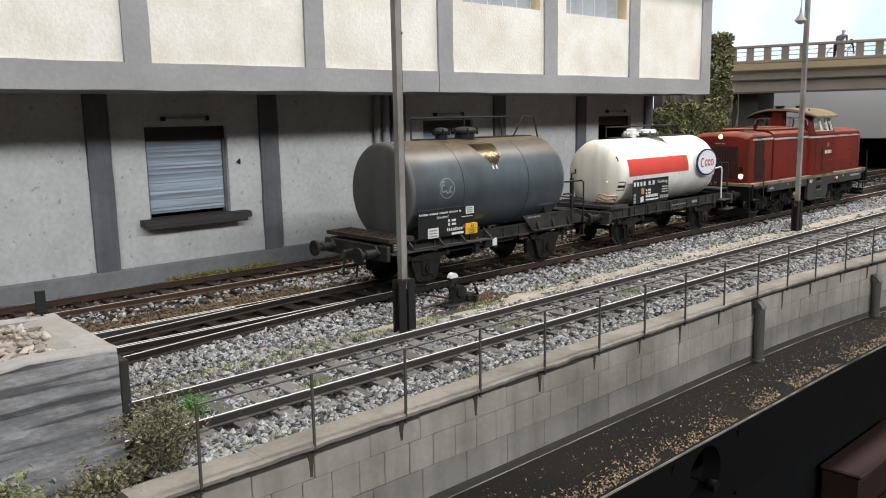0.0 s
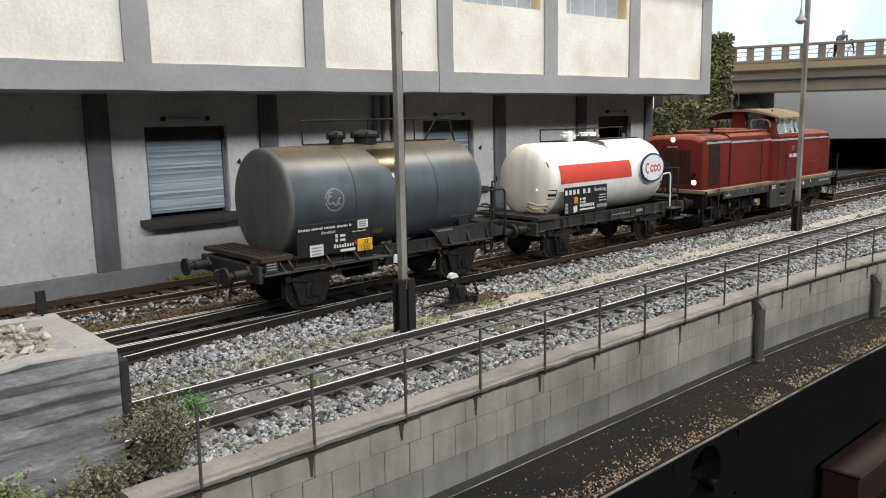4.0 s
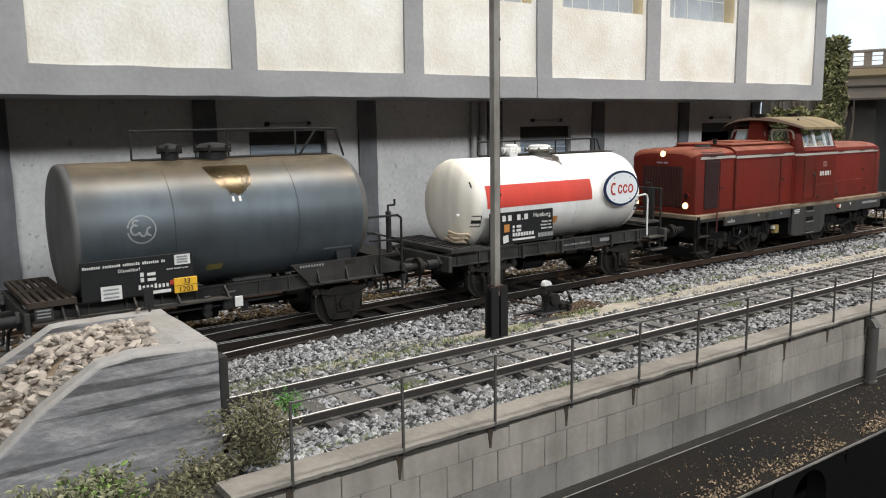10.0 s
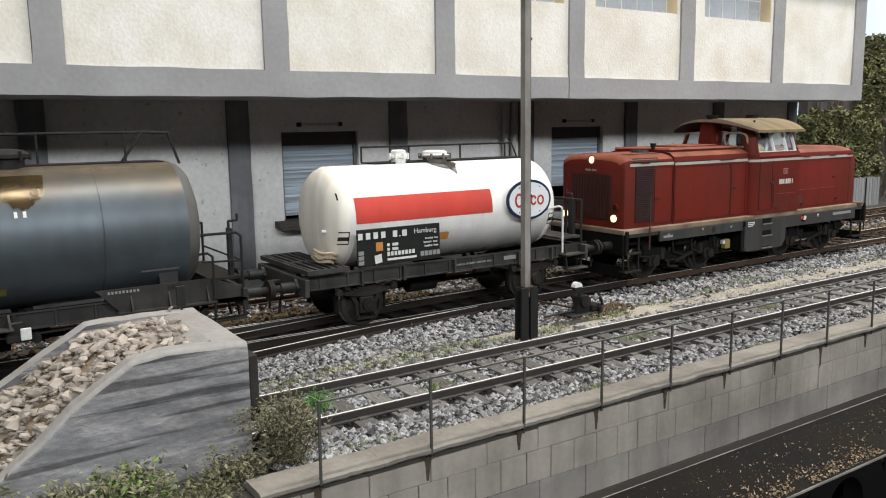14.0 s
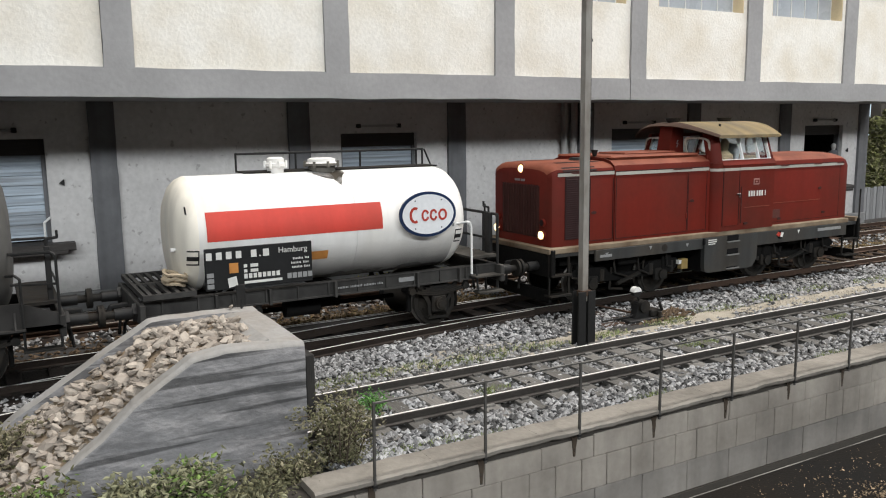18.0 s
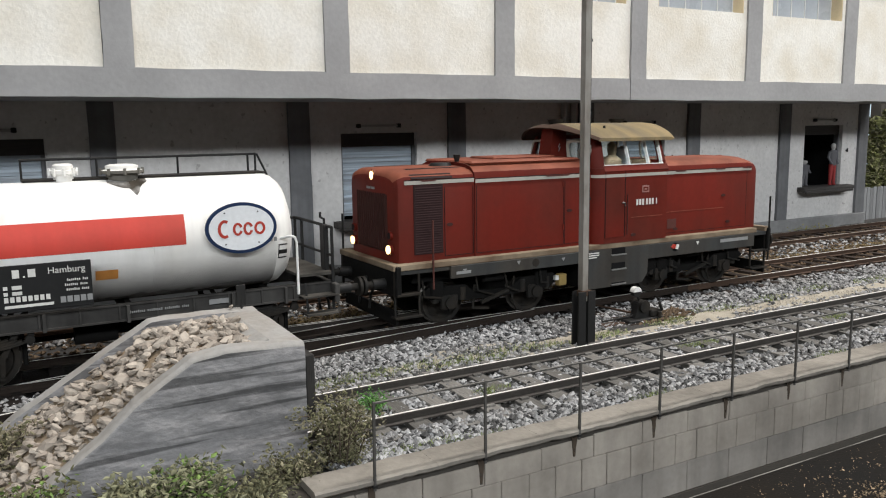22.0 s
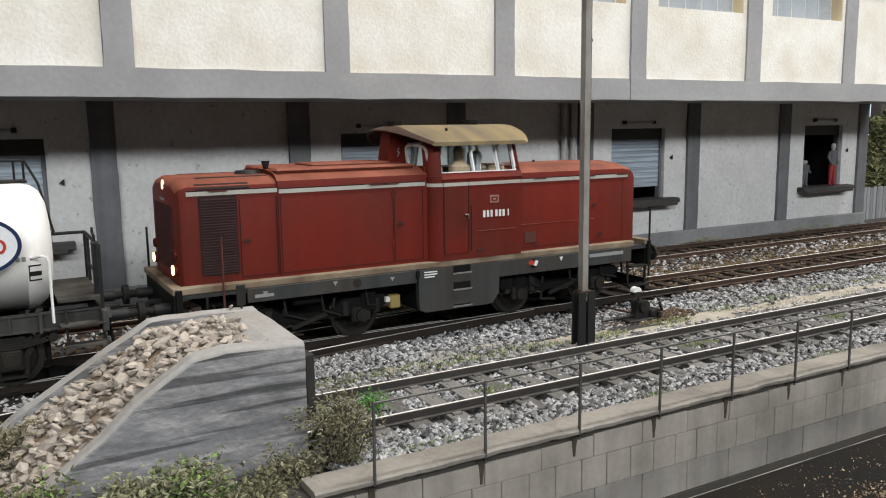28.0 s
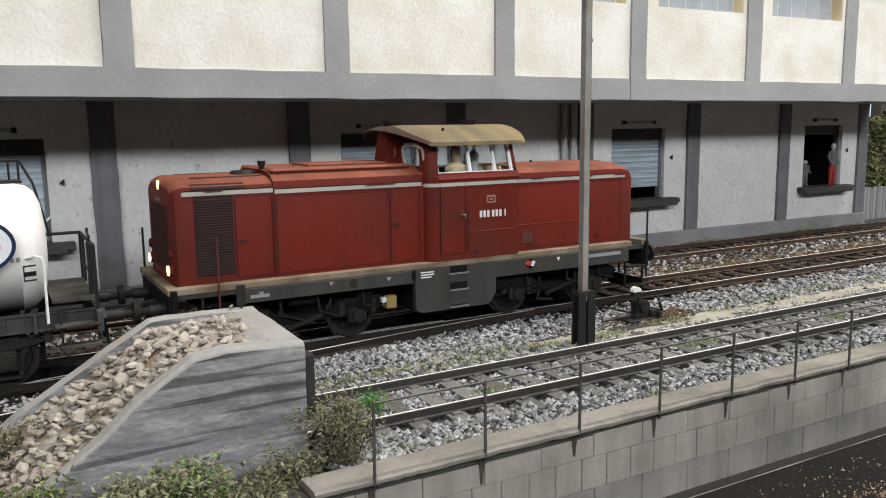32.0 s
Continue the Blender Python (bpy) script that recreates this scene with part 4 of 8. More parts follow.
def fascia():
    bm = B()
    # front board with a round opening in the middle
    cx, cz, r = 12.43, -2.26, 0.54
    n = 24
    xs0, xs1, zb, zt = 11.3, 13.6, -3.05, -1.66
    ring, outer = [], []
    for i in range(n):
        a = 2 * math.pi * i / n
        ring.append((cx + r * math.cos(a), cz + r * 1.0 * math.sin(a)))
        dx, dz = math.cos(a), math.sin(a)
        k = min(v for v in ((xs1 - cx) / dx if dx > 1e-6 else 99, (xs0 - cx) / dx if dx < -1e-6 else 99, (zt - cz) / dz if dz > 1e-6 else 99, (zb - cz) / dz if dz < -1e-6 else 99))
        outer.append((cx + k * dx, cz + k * dz))
    for y in (edge_y(11) - 0.02,):
        a = [bm.verts.new((p[0], y, p[1])) for p in ring]
        b = [bm.verts.new((p[0], y, p[1])) for p in outer]
        c = [bm.verts.new((p[0], y + 0.35, p[1])) for p in ring]
        for i in range(n):
            j = (i + 1) % n
            bm.faces.new((a[i], a[j], b[j], b[i]))
            bm.faces.new((a[j], a[i], c[i], c[j])).material_index = 1
    for q0, q1, k in ((2.0, xs0, 2), (xs1, 38.8, 29)):
        loft(bm, [[(q, edge_y(q) - 0.02, zb), (q, edge_y(q) - 0.02, zt), (q, edge_y(q) + 0.3, zt), (q, edge_y(q) + 0.3, zb)] for q in [q0 + (q1 - q0) * i / (k - 1) for i in range(k)]])
    bmesh.ops.recalc_face_normals(bm, faces=bm.faces)
    thing("layout_fascia", "matt black front board of the layout with a round opening", "board", kind="structure", bm=bm, material=[FASCIA, SHADEBLACK])
    # near-black bodies added so the opening and the underside stay dark
    back = B()
    box(back, 10, 15.0, 7.9, 8.0, -3.0, -1.75)
    thing("fascia_backing", "near-black board added behind the round opening for its shade", "board", kind="structure", bm=back, material=SHADEBLACK)
    k = thing("control_knob", "black control knob on a spindle inside the fascia opening", "knob", (12.75, 6.95, -2.55))
    part("spindle", rod(B(), (0, 0.4, 0), (0, -0.12, 0), 0.03), BLACK, k)
    part("cap", rod(B(), (0, -0.05, 0), (0, -0.20, 0), 0.10, 14), BLACK, k)
    u = B()
    box(u, -12, 60, 9.6, 30.5, -1.9, -0.6)
    thing("baseboard_frame", "dark timber frame under the baseboard", "frame", kind="structure", bm=u, material=SHADEBLACK)
    u = B()
    box(u, -12, 60, 10.0, 10.3, -12, -1.95)
    thing("under_table_cloth", "near-black sheet added for the dark under the layout", "cloth", kind="structure", bm=u, material=SHADEBLACK)
    # storage seen below the fascia at the far end
    c = thing("storage_box", "red-brown storage box on the shelf below the layout", "box", (28.2, 9.2, -8.4))
    part("body", box(B(), -3.0, 2.6, -0.6, 0.6, 0, 1.15, 0.06), REDCLOTH, c)
    part("lid", box(B(), -3.05, 2.65, -0.65, 0.65, 1.15, 1.30, 0.05), REDCLOTH, c)
    part("white_tag", box(B(), 0.35, 0.95, -0.68, -0.655, 0.1, 1.0), WHITE, c, "blank white tag")
    c = thing("shelf_board", "dark wooden shelf under the layout", "shelf", (19, 8.0, -8.42))
    part("plank", box(B(), -12, 14, -0.2, 1.8, -0.25, 0), SHADEBLACK, c)
    for x in (-8, 3, 12):
        part("upright", box(B(), x, x + 0.35, 0.6, 0.95, -45, -0.25), SILL, c)


retaining_wall()


RUSTYIRON = mat("rusty_platform_iron", (0.055, 0.040, 0.030), 0.8, stain=0.0, dirt=(0.022, 0.019, 0.017), dirt_amount=0.7, stain_size=1.5, grain=0.25, bump=0.3, spec=0.25)


# ================= the train (local: x along the track, near side at -y, rail head at z 0) =================
def wheelset(parent, x, r=0.49, name="wheelset"):
    """Axle with two spoked-looking disc wheels, its origin on the axle."""
    ax = part(name, rod(B(), (0, -0.95, 0), (0, 0.95, 0), 0.07, 10), BLACK, parent, at=(x, 0, r))
    for s in (-1, 1):
        bm = B()
        prof = [(0.0, 0.10), (0.06, 0.12), (0.05, r * 0.55), (0.02, r * 0.78), (0.07, r * 0.82), (0.07, r), (-0.04, r), (-0.07, r + 0.035), (-0.085, r + 0.03), (-0.085, r * 0.8), (-0.03, r * 0.5), (-0.05, 0.1)]
        n = 28
        rings = [[(rad * math.cos(2 * math.pi * i / n), s * (0.72 + dy), rad * math.sin(2 * math.pi * i / n)) for i in range(n)] for dy, rad in prof]
        loft(bm, rings)
        bmesh.ops.recalc_face_normals(bm, faces=bm.faces)
        for k in range(6):
            a = k * math.pi / 3
            rod(bm, (r * 0.6 * math.cos(a), s * 0.74, r * 0.6 * math.sin(a)), (r * 0.6 * math.cos(a), s * 0.78, r * 0.6 * math.sin(a)), 0.035, 6)
        for f in bm.faces:
            c = f.calc_center_median()
            if math.hypot(c.x, c.z) > r * 0.97:
                f.material_index = 1
        part("wheel", bm, [GEAR, WHEELTREAD], ax)
    return ax


def buffers(parent, x, sign, z=1.02):
    for s in (-1, 1):
        bm = B()
        rod(bm, (x, 0.875 * s, z), (x + sign * 0.36, 0.875 * s, z), 0.105, 14)
        rod(bm, (x, 0.875 * s, z), (x + sign * 0.07, 0.875 * s, z), 0.16, 4)
        b = part("buffer", bm, IRON, parent)
        bm = B()
        rod(bm, (x + sign * 0.36, 0.875 * s, z), (x + sign * 0.52, 0.875 * s, z), 0.075, 12)
        rod(bm, (x + sign * 0.52, 0.875 * s, z), (x + sign * 0.58, 0.875 * s, z), 0.19, 20)
        part("buffer_head", bm, GEAR, b)
    bm = B()
    pipe(bm, [(x, 0, z - 0.02), (x + sign * 0.30, 0, z - 0.03), (x + sign * 0.38, 0, z - 0.18)], 0.05)
    part("coupling", bm, IRON, parent)
    for s in (-1, 1):
        part("brake_hose", pipe(B(), [(x, 0.28 * s, z - 0.16), (x + sign * 0.12, 0.28 * s, z - 0.30), (x + sign * 0.16, 0.26 * s, z - 0.62)], 0.03), IRON, parent)


def axle_guard(parent, x, s, slim):
    """Leaf spring, axle box and W-iron at one wheel."""
    y = 0.93 * s
    bm = B()
    if slim:
        for e in (-1, 1):
            prism(bm, [(x + e * 0.50, 0.92), (x + e * 0.40, 0.92), (x + e * 0.17, 0.52), (x + e * 0.17, 0.20), (x + e * 0.24, 0.20), (x + e * 0.26, 0.50)], "y", y - 0.02, y + 0.02)
        box(bm, x - 0.24, x + 0.24, y - 0.02, y + 0.02, 0.16, 0.21)
    else:
        prism(bm, [(x - 0.56, 0.92), (x - 0.44, 0.92), (x - 0.36, 0.74), (x + 0.36, 0.74), (x + 0.44, 0.92), (x + 0.56, 0.92), (x + 0.33, 0.20), (x + 0.20, 0.15), (x - 0.20, 0.15), (x - 0.33, 0.20)], "y", y - 0.02, y + 0.02)
    g = part("axle_guard", bm, GEAR, parent, "forked axle guard" if slim else "broad trapezoid axle guard plate")
    bm = B()
    box(bm, x - 0.17, x + 0.17, min(y, y + 0.09 * s), max(y, y + 0.09 * s), 0.30, 0.66, 0.03)
    rod(bm, (x, y, 0.49), (x, y + 0.16 * s, 0.49), 0.125, 16)
    rod(bm, (x, y + 0.16 * s, 0.49), (x, y + 0.185 * s, 0.49), 0.075, 12)
    for e in (-0.36, 0.36):
        rod(bm, (x + e * 0.55, y + 0.02 * s, 0.24), (x + e * 0.55, y + 0.06 * s, 0.24), 0.03, 8)
    part("axle_box", bm, GEAR, g, "dusty axle box with a round cover")
    for e in (-1, 1):
        bm = B()
        rod(bm, (x + e * 0.64, y + 0.02 * s, 0.80), (x + e * 0.64, y + 0.10 * s, 0.80), 0.075, 12)
        prism(bm, [(x + e * 0.60, 0.78), (x + e * 0.68, 0.78), (x + e * 0.74, 0.98), (x + e * 0.62, 0.98)], "y", y + 0.03 * s - 0.02, y + 0.03 * s + 0.02)
        part("spring_hanger", bm, GEAR, g)
    bm = B()
    for k in range(5):
        h = 0.62 - 0.10 * k
        n = 8
        top = [(x + h * (2 * i / n - 1), 0.70 + 0.04 * k + 0.10 * ((2 * i / n - 1) * h / 0.62) ** 2) for i in range(n + 1)]
        prism(bm, top + [(u, v - 0.035) for u, v in reversed(top)], "y", y + 0.04 * s - 0.045, y + 0.04 * s + 0.045)
    part("leaf_spring", bm, GEAR, g)


def wagon_frame(wagon, x0, x1, axles, material):
    """Two sole bars with flanges, headstocks, cross members and running gear."""
    for s in (-1, 1):
        bm = B()
        y = 0.98 * s
        box(bm, x0, x1, y - 0.02, y + 0.02, 0.92, 1.22)
        for z in (0.92, 1.19):
            box(bm, x0, x1, y - 0.06, y + 0.06, z, z + 0.03)
        x = x0 + 0.35
        while x < x1 - 0.2:
            box(bm, x, x + 0.03, y + 0.02 * s, y + 0.06 * s, 0.95, 1.19)
            x += 0.62
        part("sole_bar", bm, material, wagon)
    for x in (x0, x1):
        bm = B()
        box(bm, x - 0.05, x + 0.05, -1.25, 1.25, 0.84, 1.20, 0.015)
        part("headstock", bm, material, wagon)
    bm = B()
    for x in (x0 + 1.2, (x0 + x1) / 2, x1 - 1.2):
        box(bm, x - 0.05, x + 0.05, -0.95, 0.95, 0.90, 1.15)
    rod(bm, (axles[0] + 0.6, 0, 0.55), (axles[1] - 0.6, 0, 0.55), 0.05)
    box(bm, (x0 + x1) / 2 - 0.5, (x0 + x1) / 2 + 0.5, 0.1, 0.6, 0.45, 0.9, 0.05)
    rod(bm, ((x0 + x1) / 2 - 0.9, -0.35, 0.62), ((x0 + x1) / 2 - 0.2, -0.35, 0.62), 0.17, 14)
    part("brake_gear", bm, BLACK, wagon, "sooty brake rigging and air cylinder")
    for x in axles:
        for s in (-1, 1):
            axle_guard(wagon, x, s, material is FRAMEGREY)
            for e in (-1, 1):
                part("brake_shoe", box(B(), x + e * 0.56 - 0.04, x + e * 0.56 + 0.04, 0.66 * s - 0.06, 0.66 * s + 0.06, 0.30, 0.72, 0.02), BLACK, wagon)
    buffers(wagon, x0 - 0.05, -1)
    buffers(wagon, x1 + 0.05, 1)
    return [wheelset(wagon, x) for x in axles]


def grate(wagon, x0, x1, z, material=GEAR):
    g = part("end_platform", box(B(), x0, x1, -1.25, -1.19, z - 0.09, z), material, wagon)
    part("platform_beam", box(B(), x0, x1, 1.19, 1.25, z - 0.09, z), material, g)
    for x in (x0, x1 - 0.06):
        part("platform_beam", box(B(), x, x + 0.06, -1.19, 1.19, z - 0.09, z - 0.001), material, g)
    n = 5
    for i in range(n):
        x = x0 + 0.06 + (x1 - x0 - 0.12) * (i + 0.5) / n
        part("platform_bar", box(B(), x - 0.034, x + 0.034, -1.19, 1.19, z - 0.05, z - 0.004), material, g)
    part("platform_mid", box(B(), x0 + 0.06, x1 - 0.06, -0.06, 0.06, z - 0.07, z - 0.002), material, g)


def catwalk(wagon, x0, x1, z, top, posts, material=IRON, bracket=False):
    w = part("catwalk", box(B(), x0, x1, -0.10, 0.55, z - 0.03, z), GEAR, wagon)
    for x in posts:
        part("rail_post", rod(B(), (x, 0.55, z), (x, 0.55, top), 0.022, 6), material, w)
    part("hand_rail", pipe(B(), [(x0, 0.55, top), (x1, 0.55, top)], 0.024), material, w)
    if bracket:
        part("hand_rail", pipe(B(), [(x1 - 0.75, -0.1, z), (x1 - 0.35, -0.1, top), (x1 + 0.10, -0.1, top - 0.02), (x1 + 0.28, -0.1, z - 0.06)], 0.026), material, w)


def bars(parent, spots, material, y, name="lettering_bar"):
    for x0, x1, z0, z1 in spots:
        part(name, box(B(), x0, x1, y - 0.006, y, z0, z1), material, parent)


def rule(parent, x0, x1, z0, z1, y, word=6, pitch=None, material=None):
    """A line of writing as small plain bars, with gaps between the words."""
    bm = B()
    pitch = pitch or (z1 - z0) * 0.72
    x, k = x0, 0
    while x + pitch * 0.6 < x1:
        if k % (word + 4) != word + 3:
            h = (z1 - z0) * (1.0 if k % 4 == 0 else 0.8)
            box(bm, x, x + pitch * 0.58, y - 0.006, y, z0, z0 + h)
        x += pitch
        k += 1
    ob = part("lettering_line", bm, material or LETTERWHITE, parent)
    ob["kind"] = "stuff"
    return ob


def dark_wagon():
    w = thing("tank_wagon", "dirty dark grey two-axle oil tank wagon with a yellow warning plate", "railway wagon", (20, 15.5, 0))
    wheels = wagon_frame(w, -3.27, 4.00, (-1.86, 2.66), FRAMEDARK)
    r, zc = 1.20, 2.33
    bm = B()
    spin_x(bm, [(-2.545, 0.001), (-2.535, 0.5), (-2.515, 0.85), (-2.485, 1.07), (-2.47, 1.13), (-2.45, 1.17), (-2.42, 1.192), (-2.39, r), (-2.36, r)], 64, zc)
    part("tank_end", bm, TANKEND, w, "slightly domed matt grey tank end")
    bm = B()
    spin_x(bm, [(-2.36, r - 0.002), (-0.805, r), (-0.80, r - 0.012), (-0.775, r - 0.012), (-0.77, r), (1.61, r), (1.615, r - 0.012), (1.64, r - 0.012), (1.645, r), (3.06, r)], 72, zc)
    tank = part("tank", bm, TANKGREY, w, "grey-blue tank barrel with two ring seams, brown dirt towards the top")
    bm = B()
    spin_x(bm, [(3.06, r), (3.17, 1.16), (3.27, 1.06), (3.34, 0.88), (3.385, 0.52), (3.395, 0.001)], 56, zc)
    part("tank_end", bm, TANKEND, w)
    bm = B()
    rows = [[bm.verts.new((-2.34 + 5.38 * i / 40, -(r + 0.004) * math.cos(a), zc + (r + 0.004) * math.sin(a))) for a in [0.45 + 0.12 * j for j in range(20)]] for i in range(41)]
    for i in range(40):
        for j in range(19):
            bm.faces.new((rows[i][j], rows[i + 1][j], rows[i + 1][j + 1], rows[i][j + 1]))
    part("dust", bm, DUSTGLEAM, tank, "tan dusty top of the barrel with a painted warm highlight")
    # saddle plates
    for x in (-1.9, 2.7):
        bm = B()
        prism(bm, [(-1.05, 1.20), (1.05, 1.20), (0.95, 1.62), (0.5, 1.25), (-0.5, 1.25), (-0.95, 1.62)], "x", x - 0.16, x + 0.16)
        part("saddle", bm, IRON, w)
    bm = B()
    prism(bm, [(1.43, 1.44), (3.40, 1.44), (4.02, 1.20), (4.02, 1.02), (1.82, 1.02)], "y", -1.16, -1.12)
    prism(bm, [(1.76, 1.035), (4.05, 1.035), (4.05, 1.005), (1.80, 1.005)], "y", -1.30, -1.05)
    for x in (1.98, 2.62, 3.30):
        prism(bm, [(-1.28, 1.035), (-1.16, 1.035), (-1.16, 1.30)], "x", x, x + 0.03)
    plate = part("side_plate", bm, FRAMEDARK, w, "dusty trapezoid side plate over the wheel")
    for k in range(9):
        part("stencil_bar", box(B(), 1.62 + 0.06 * k, 1.655 + 0.06 * k, -1.166, -1.161, 1.36, 1.405), LETTERGREY, plate)
    part("label_box", box(B(), 2.62, 2.86, -1.166, -1.161, 1.33, 1.41), GEAR, plate)
    # domes and catwalk
    for x, rr, hh in ((-0.42, 0.19, 0.26), (0.42, 0.31, 0.26)):
        d = part("dome", rod(B(), (x, 0, zc + r - 0.05), (x, 0, zc + r + hh * 0.5), rr * 0.85, 24), IRON, w)
        bm = B()
        loft(bm, [[(x + q * math.cos(2 * math.pi * i / 24), q * math.sin(2 * math.pi * i / 24), z) for i in range(24)] for q, z in
                  ((rr * 0.9, zc + r + hh * 0.5), (rr * 1.12, zc + r + hh * 0.62), (rr * 1.12, zc + r + hh * 0.85), (rr * 0.8, zc + r + hh * 1.1), (rr * 0.2, zc + r + hh * 1.2))])
        part("dome_lid", bm, IRON, d)
        for k in range(6):
            a = k * math.pi / 3
            part("lid_bolt", rod(B(), (x + rr * 1.12 * math.cos(a), rr * 1.12 * math.sin(a), zc + r + hh * 0.45), (x + rr * 1.12 * math.cos(a), rr * 1.12 * math.sin(a), zc + r + hh * 1.05), 0.03, 6), GEAR, d)
    catwalk(w, -1.00, 2.98, zc + r + 0.02, 4.08, (-0.98, 0.95, 2.45), bracket=True)
    # oil spill below the filler
    rng = random.Random(3)
    bm = B()
    nx = 18
    top = [zc + r * 0.89 for i in range(nx + 1)]
    low = [zc + r * (0.50 + 0.25 * abs(2 * i / nx - 1.1) ** 2 - 0.06 * rng.random()) for i in range(nx + 1)]
    rows = []
    for i in range(nx + 1):
        line = []
        for j in range(7):
            z = low[i] + (top[i] - low[i]) * j / 6
            a = math.asin(min(0.999, (z - zc) / r))
            line.append(bm.verts.new((0.03 + 0.78 * i / nx - 0.05 * j / 6 * (1 - 2 * i / nx), -(r + 0.009) * math.cos(a), zc + (r + 0.009) * math.sin(a))))
        rows.append(line)
    for i in range(nx):
        for j in range(6):
            bm.faces.new((rows[i][j], rows[i + 1][j], rows[i + 1][j + 1], rows[i][j + 1]))
    part("oil_spill", bm, SPILL, tank, "glossy brown oil run under the filler dome")
    for x in (0.33, 0.46):
        part("white_run", patch(B(), x, x + 0.05, zc + r * 0.36, zc + r * 0.44, r, zc, lift=0.009), LETTERWHITE, tank)
    # round emblem: ring and strokes
    bm = B()
    n, cx, cz = 36, -1.36, 2.40
    for i in range(n):
        if i in (17, 18):
            continue
        quad = []
        for rad, k in ((0.252, i), (0.252, i + 1), (0.226, i + 1), (0.226, i)):
            a = 2 * math.pi * k / n
            z = cz + rad * math.sin(a)
            b = math.asin((z - zc) / r)
            quad.append(bm.verts.new((cx + rad * math.cos(a), -(r + 0.007) * math.cos(b), z)))
        bm.faces.new(quad)
    part("emblem_ring", bm, LETTERGREY, tank, "faded pale round emblem without lettering")
    def stroke(x, z, rx, rz, a0, a1, wide=0.034):
        """A curved stroke of the emblem on the barrel."""
        bm = B()
        m = 10
        for i in range(m):
            quad = []
            for k, e in ((i, 1), (i + 1, 1), (i + 1, -1), (i, -1)):
                a = radians(a0 + (a1 - a0) * k / m)
                zz = z + (rz + e * wide / 2) * math.sin(a)
                q = math.asin((zz - zc) / r)
                quad.append(bm.verts.new((x + (rx + e * wide / 2) * math.cos(a), -(r + 0.008) * math.cos(q), zz)))
            bm.faces.new(quad)
        part("emblem_stroke", bm, LETTERGREY, tank)
    stroke(-1.47, 2.40, 0.075, 0.085, 60, 330)
    stroke(-1.45, 2.52, 0.055, 0.045, 40, 300)
    stroke(-1.34, 2.36, 0.060, 0.075, 180, 350)
    stroke(-1.22, 2.36, 0.055, 0.070, 70, 290)
    for k in range(14):
        part("stencil_bar", patch(B(), 2.24 + 0.047 * k, 2.27 + 0.047 * k, 1.66, 1.695, r, zc, nz=1), LETTERGREY, tank)
    part("ochre_label", patch(B(), -0.16, 0.14, 1.50, 1.62, r, zc, nz=2), mat("ochre_label", (0.16, 0.13, 0.035), 0.7), tank)
    # lettering panel
    p = part("lettering_panel", box(B(), -2.44, -0.55, -1.335, -1.31, 1.27, 1.945, 0.008), PLATEBLACK, w, "black panel with white railway lettering")
    yy = -1.337
    rule(p, -2.40, -1.02, 1.815, 1.865, yy, 5)
    letters("Düsseldorf", 0.062, p, LETTERWHITE, (-1.66, yy - 0.003, 1.735))
    bars(p, [(-1.48, -1.42, 1.60, 1.67), (-1.36, -1.22, 1.605, 1.655), (-1.48, -1.42, 1.505, 1.575), (-1.36, -1.22, 1.51, 1.56), (-1.36, -0.97, 1.275, 1.33)], LETTERWHITE, yy)
    rule(p, -1.02, -0.64, 1.672, 1.695, yy, 4)
    rule(p, -1.52, -1.00, 1.375, 1.455, yy, 9, 0.068)
    for x0, x1, z0, z1 in ((-2.14, -1.80, 1.26, 1.50), (-0.88, -0.60, 1.74, 1.92)):
        part("label_box", box(B(), x0, x1, yy - 0.008, yy - 0.002, z0, z1), LETTERWHITE, p)
        for i in range(3):
            part("label_bar", box(B(), x0 + 0.04, x1 - 0.05, yy - 0.011, yy - 0.007, z0 + 0.03 + i * (z1 - z0 - 0.04) / 3, z0 + 0.03 + i * (z1 - z0 - 0.04) / 3 + 0.03), LETTERGREY, p)
    part("red_mark", box(B(), -0.98, -0.90, yy - 0.008, yy - 0.002, 1.40, 1.48), BADGERED, p)
    yp = part("warning_plate", box(B(), -0.915, -0.505, -1.37, -1.345, 1.235, 1.505, 0.006), YELLOW, w, "yellow hazard plate with two rows of digits")
    part("plate_line", box(B(), -0.91, -0.51, -1.374, -1.37, 1.365, 1.373), PLATEBLACK, yp)
    letters("33", 0.10, yp, PLATEBLACK, (-0.69, -1.374, 1.435))
    letters("1203", 0.10, yp, PLATEBLACK, (-0.71, -1.374, 1.295))
    # step boards, brake rods, levers
    bm = B()
    box(bm, -3.20, 0.16, -1.30, -1.06, 0.985, 1.012)
    for x in (-2.72, -2.50, -1.55, -0.80, 0.10):
        prism(bm, [(-1.28, 1.01), (-1.02, 1.01), (-1.02, 1.22)], "x", x, x + 0.035)
    part("step_board", bm, STEPDUST, w, "long step board with a dusty edge")
    bm = B()
    rod(bm, (-2.1, -1.0, 0.80), (1.2, -1.0, 0.84), 0.022, 6)
    box(bm, 0.05, 0.32, -1.10, -1.02, 0.74, 1.08, 0.02)
    box(bm, -0.32, -0.16, -1.12, -1.04, 0.78, 1.05, 0.02)
    rod(bm, (-0.25, -1.12, 0.72), (-0.25, -0.98, 0.72), 0.08, 12)
    part("valve_box", bm, IRON, w)
    part("white_lever_plate", box(B(), 0.26, 0.42, -1.16, -1.13, 0.78, 0.98, 0.01), LETTERWHITE, w)
    part("outlet_pipe", pipe(B(), [(0.5, -0.2, 1.15), (0.5, -0.7, 0.8), (0.5, -1.05, 0.75)], 0.08), IRON, w)
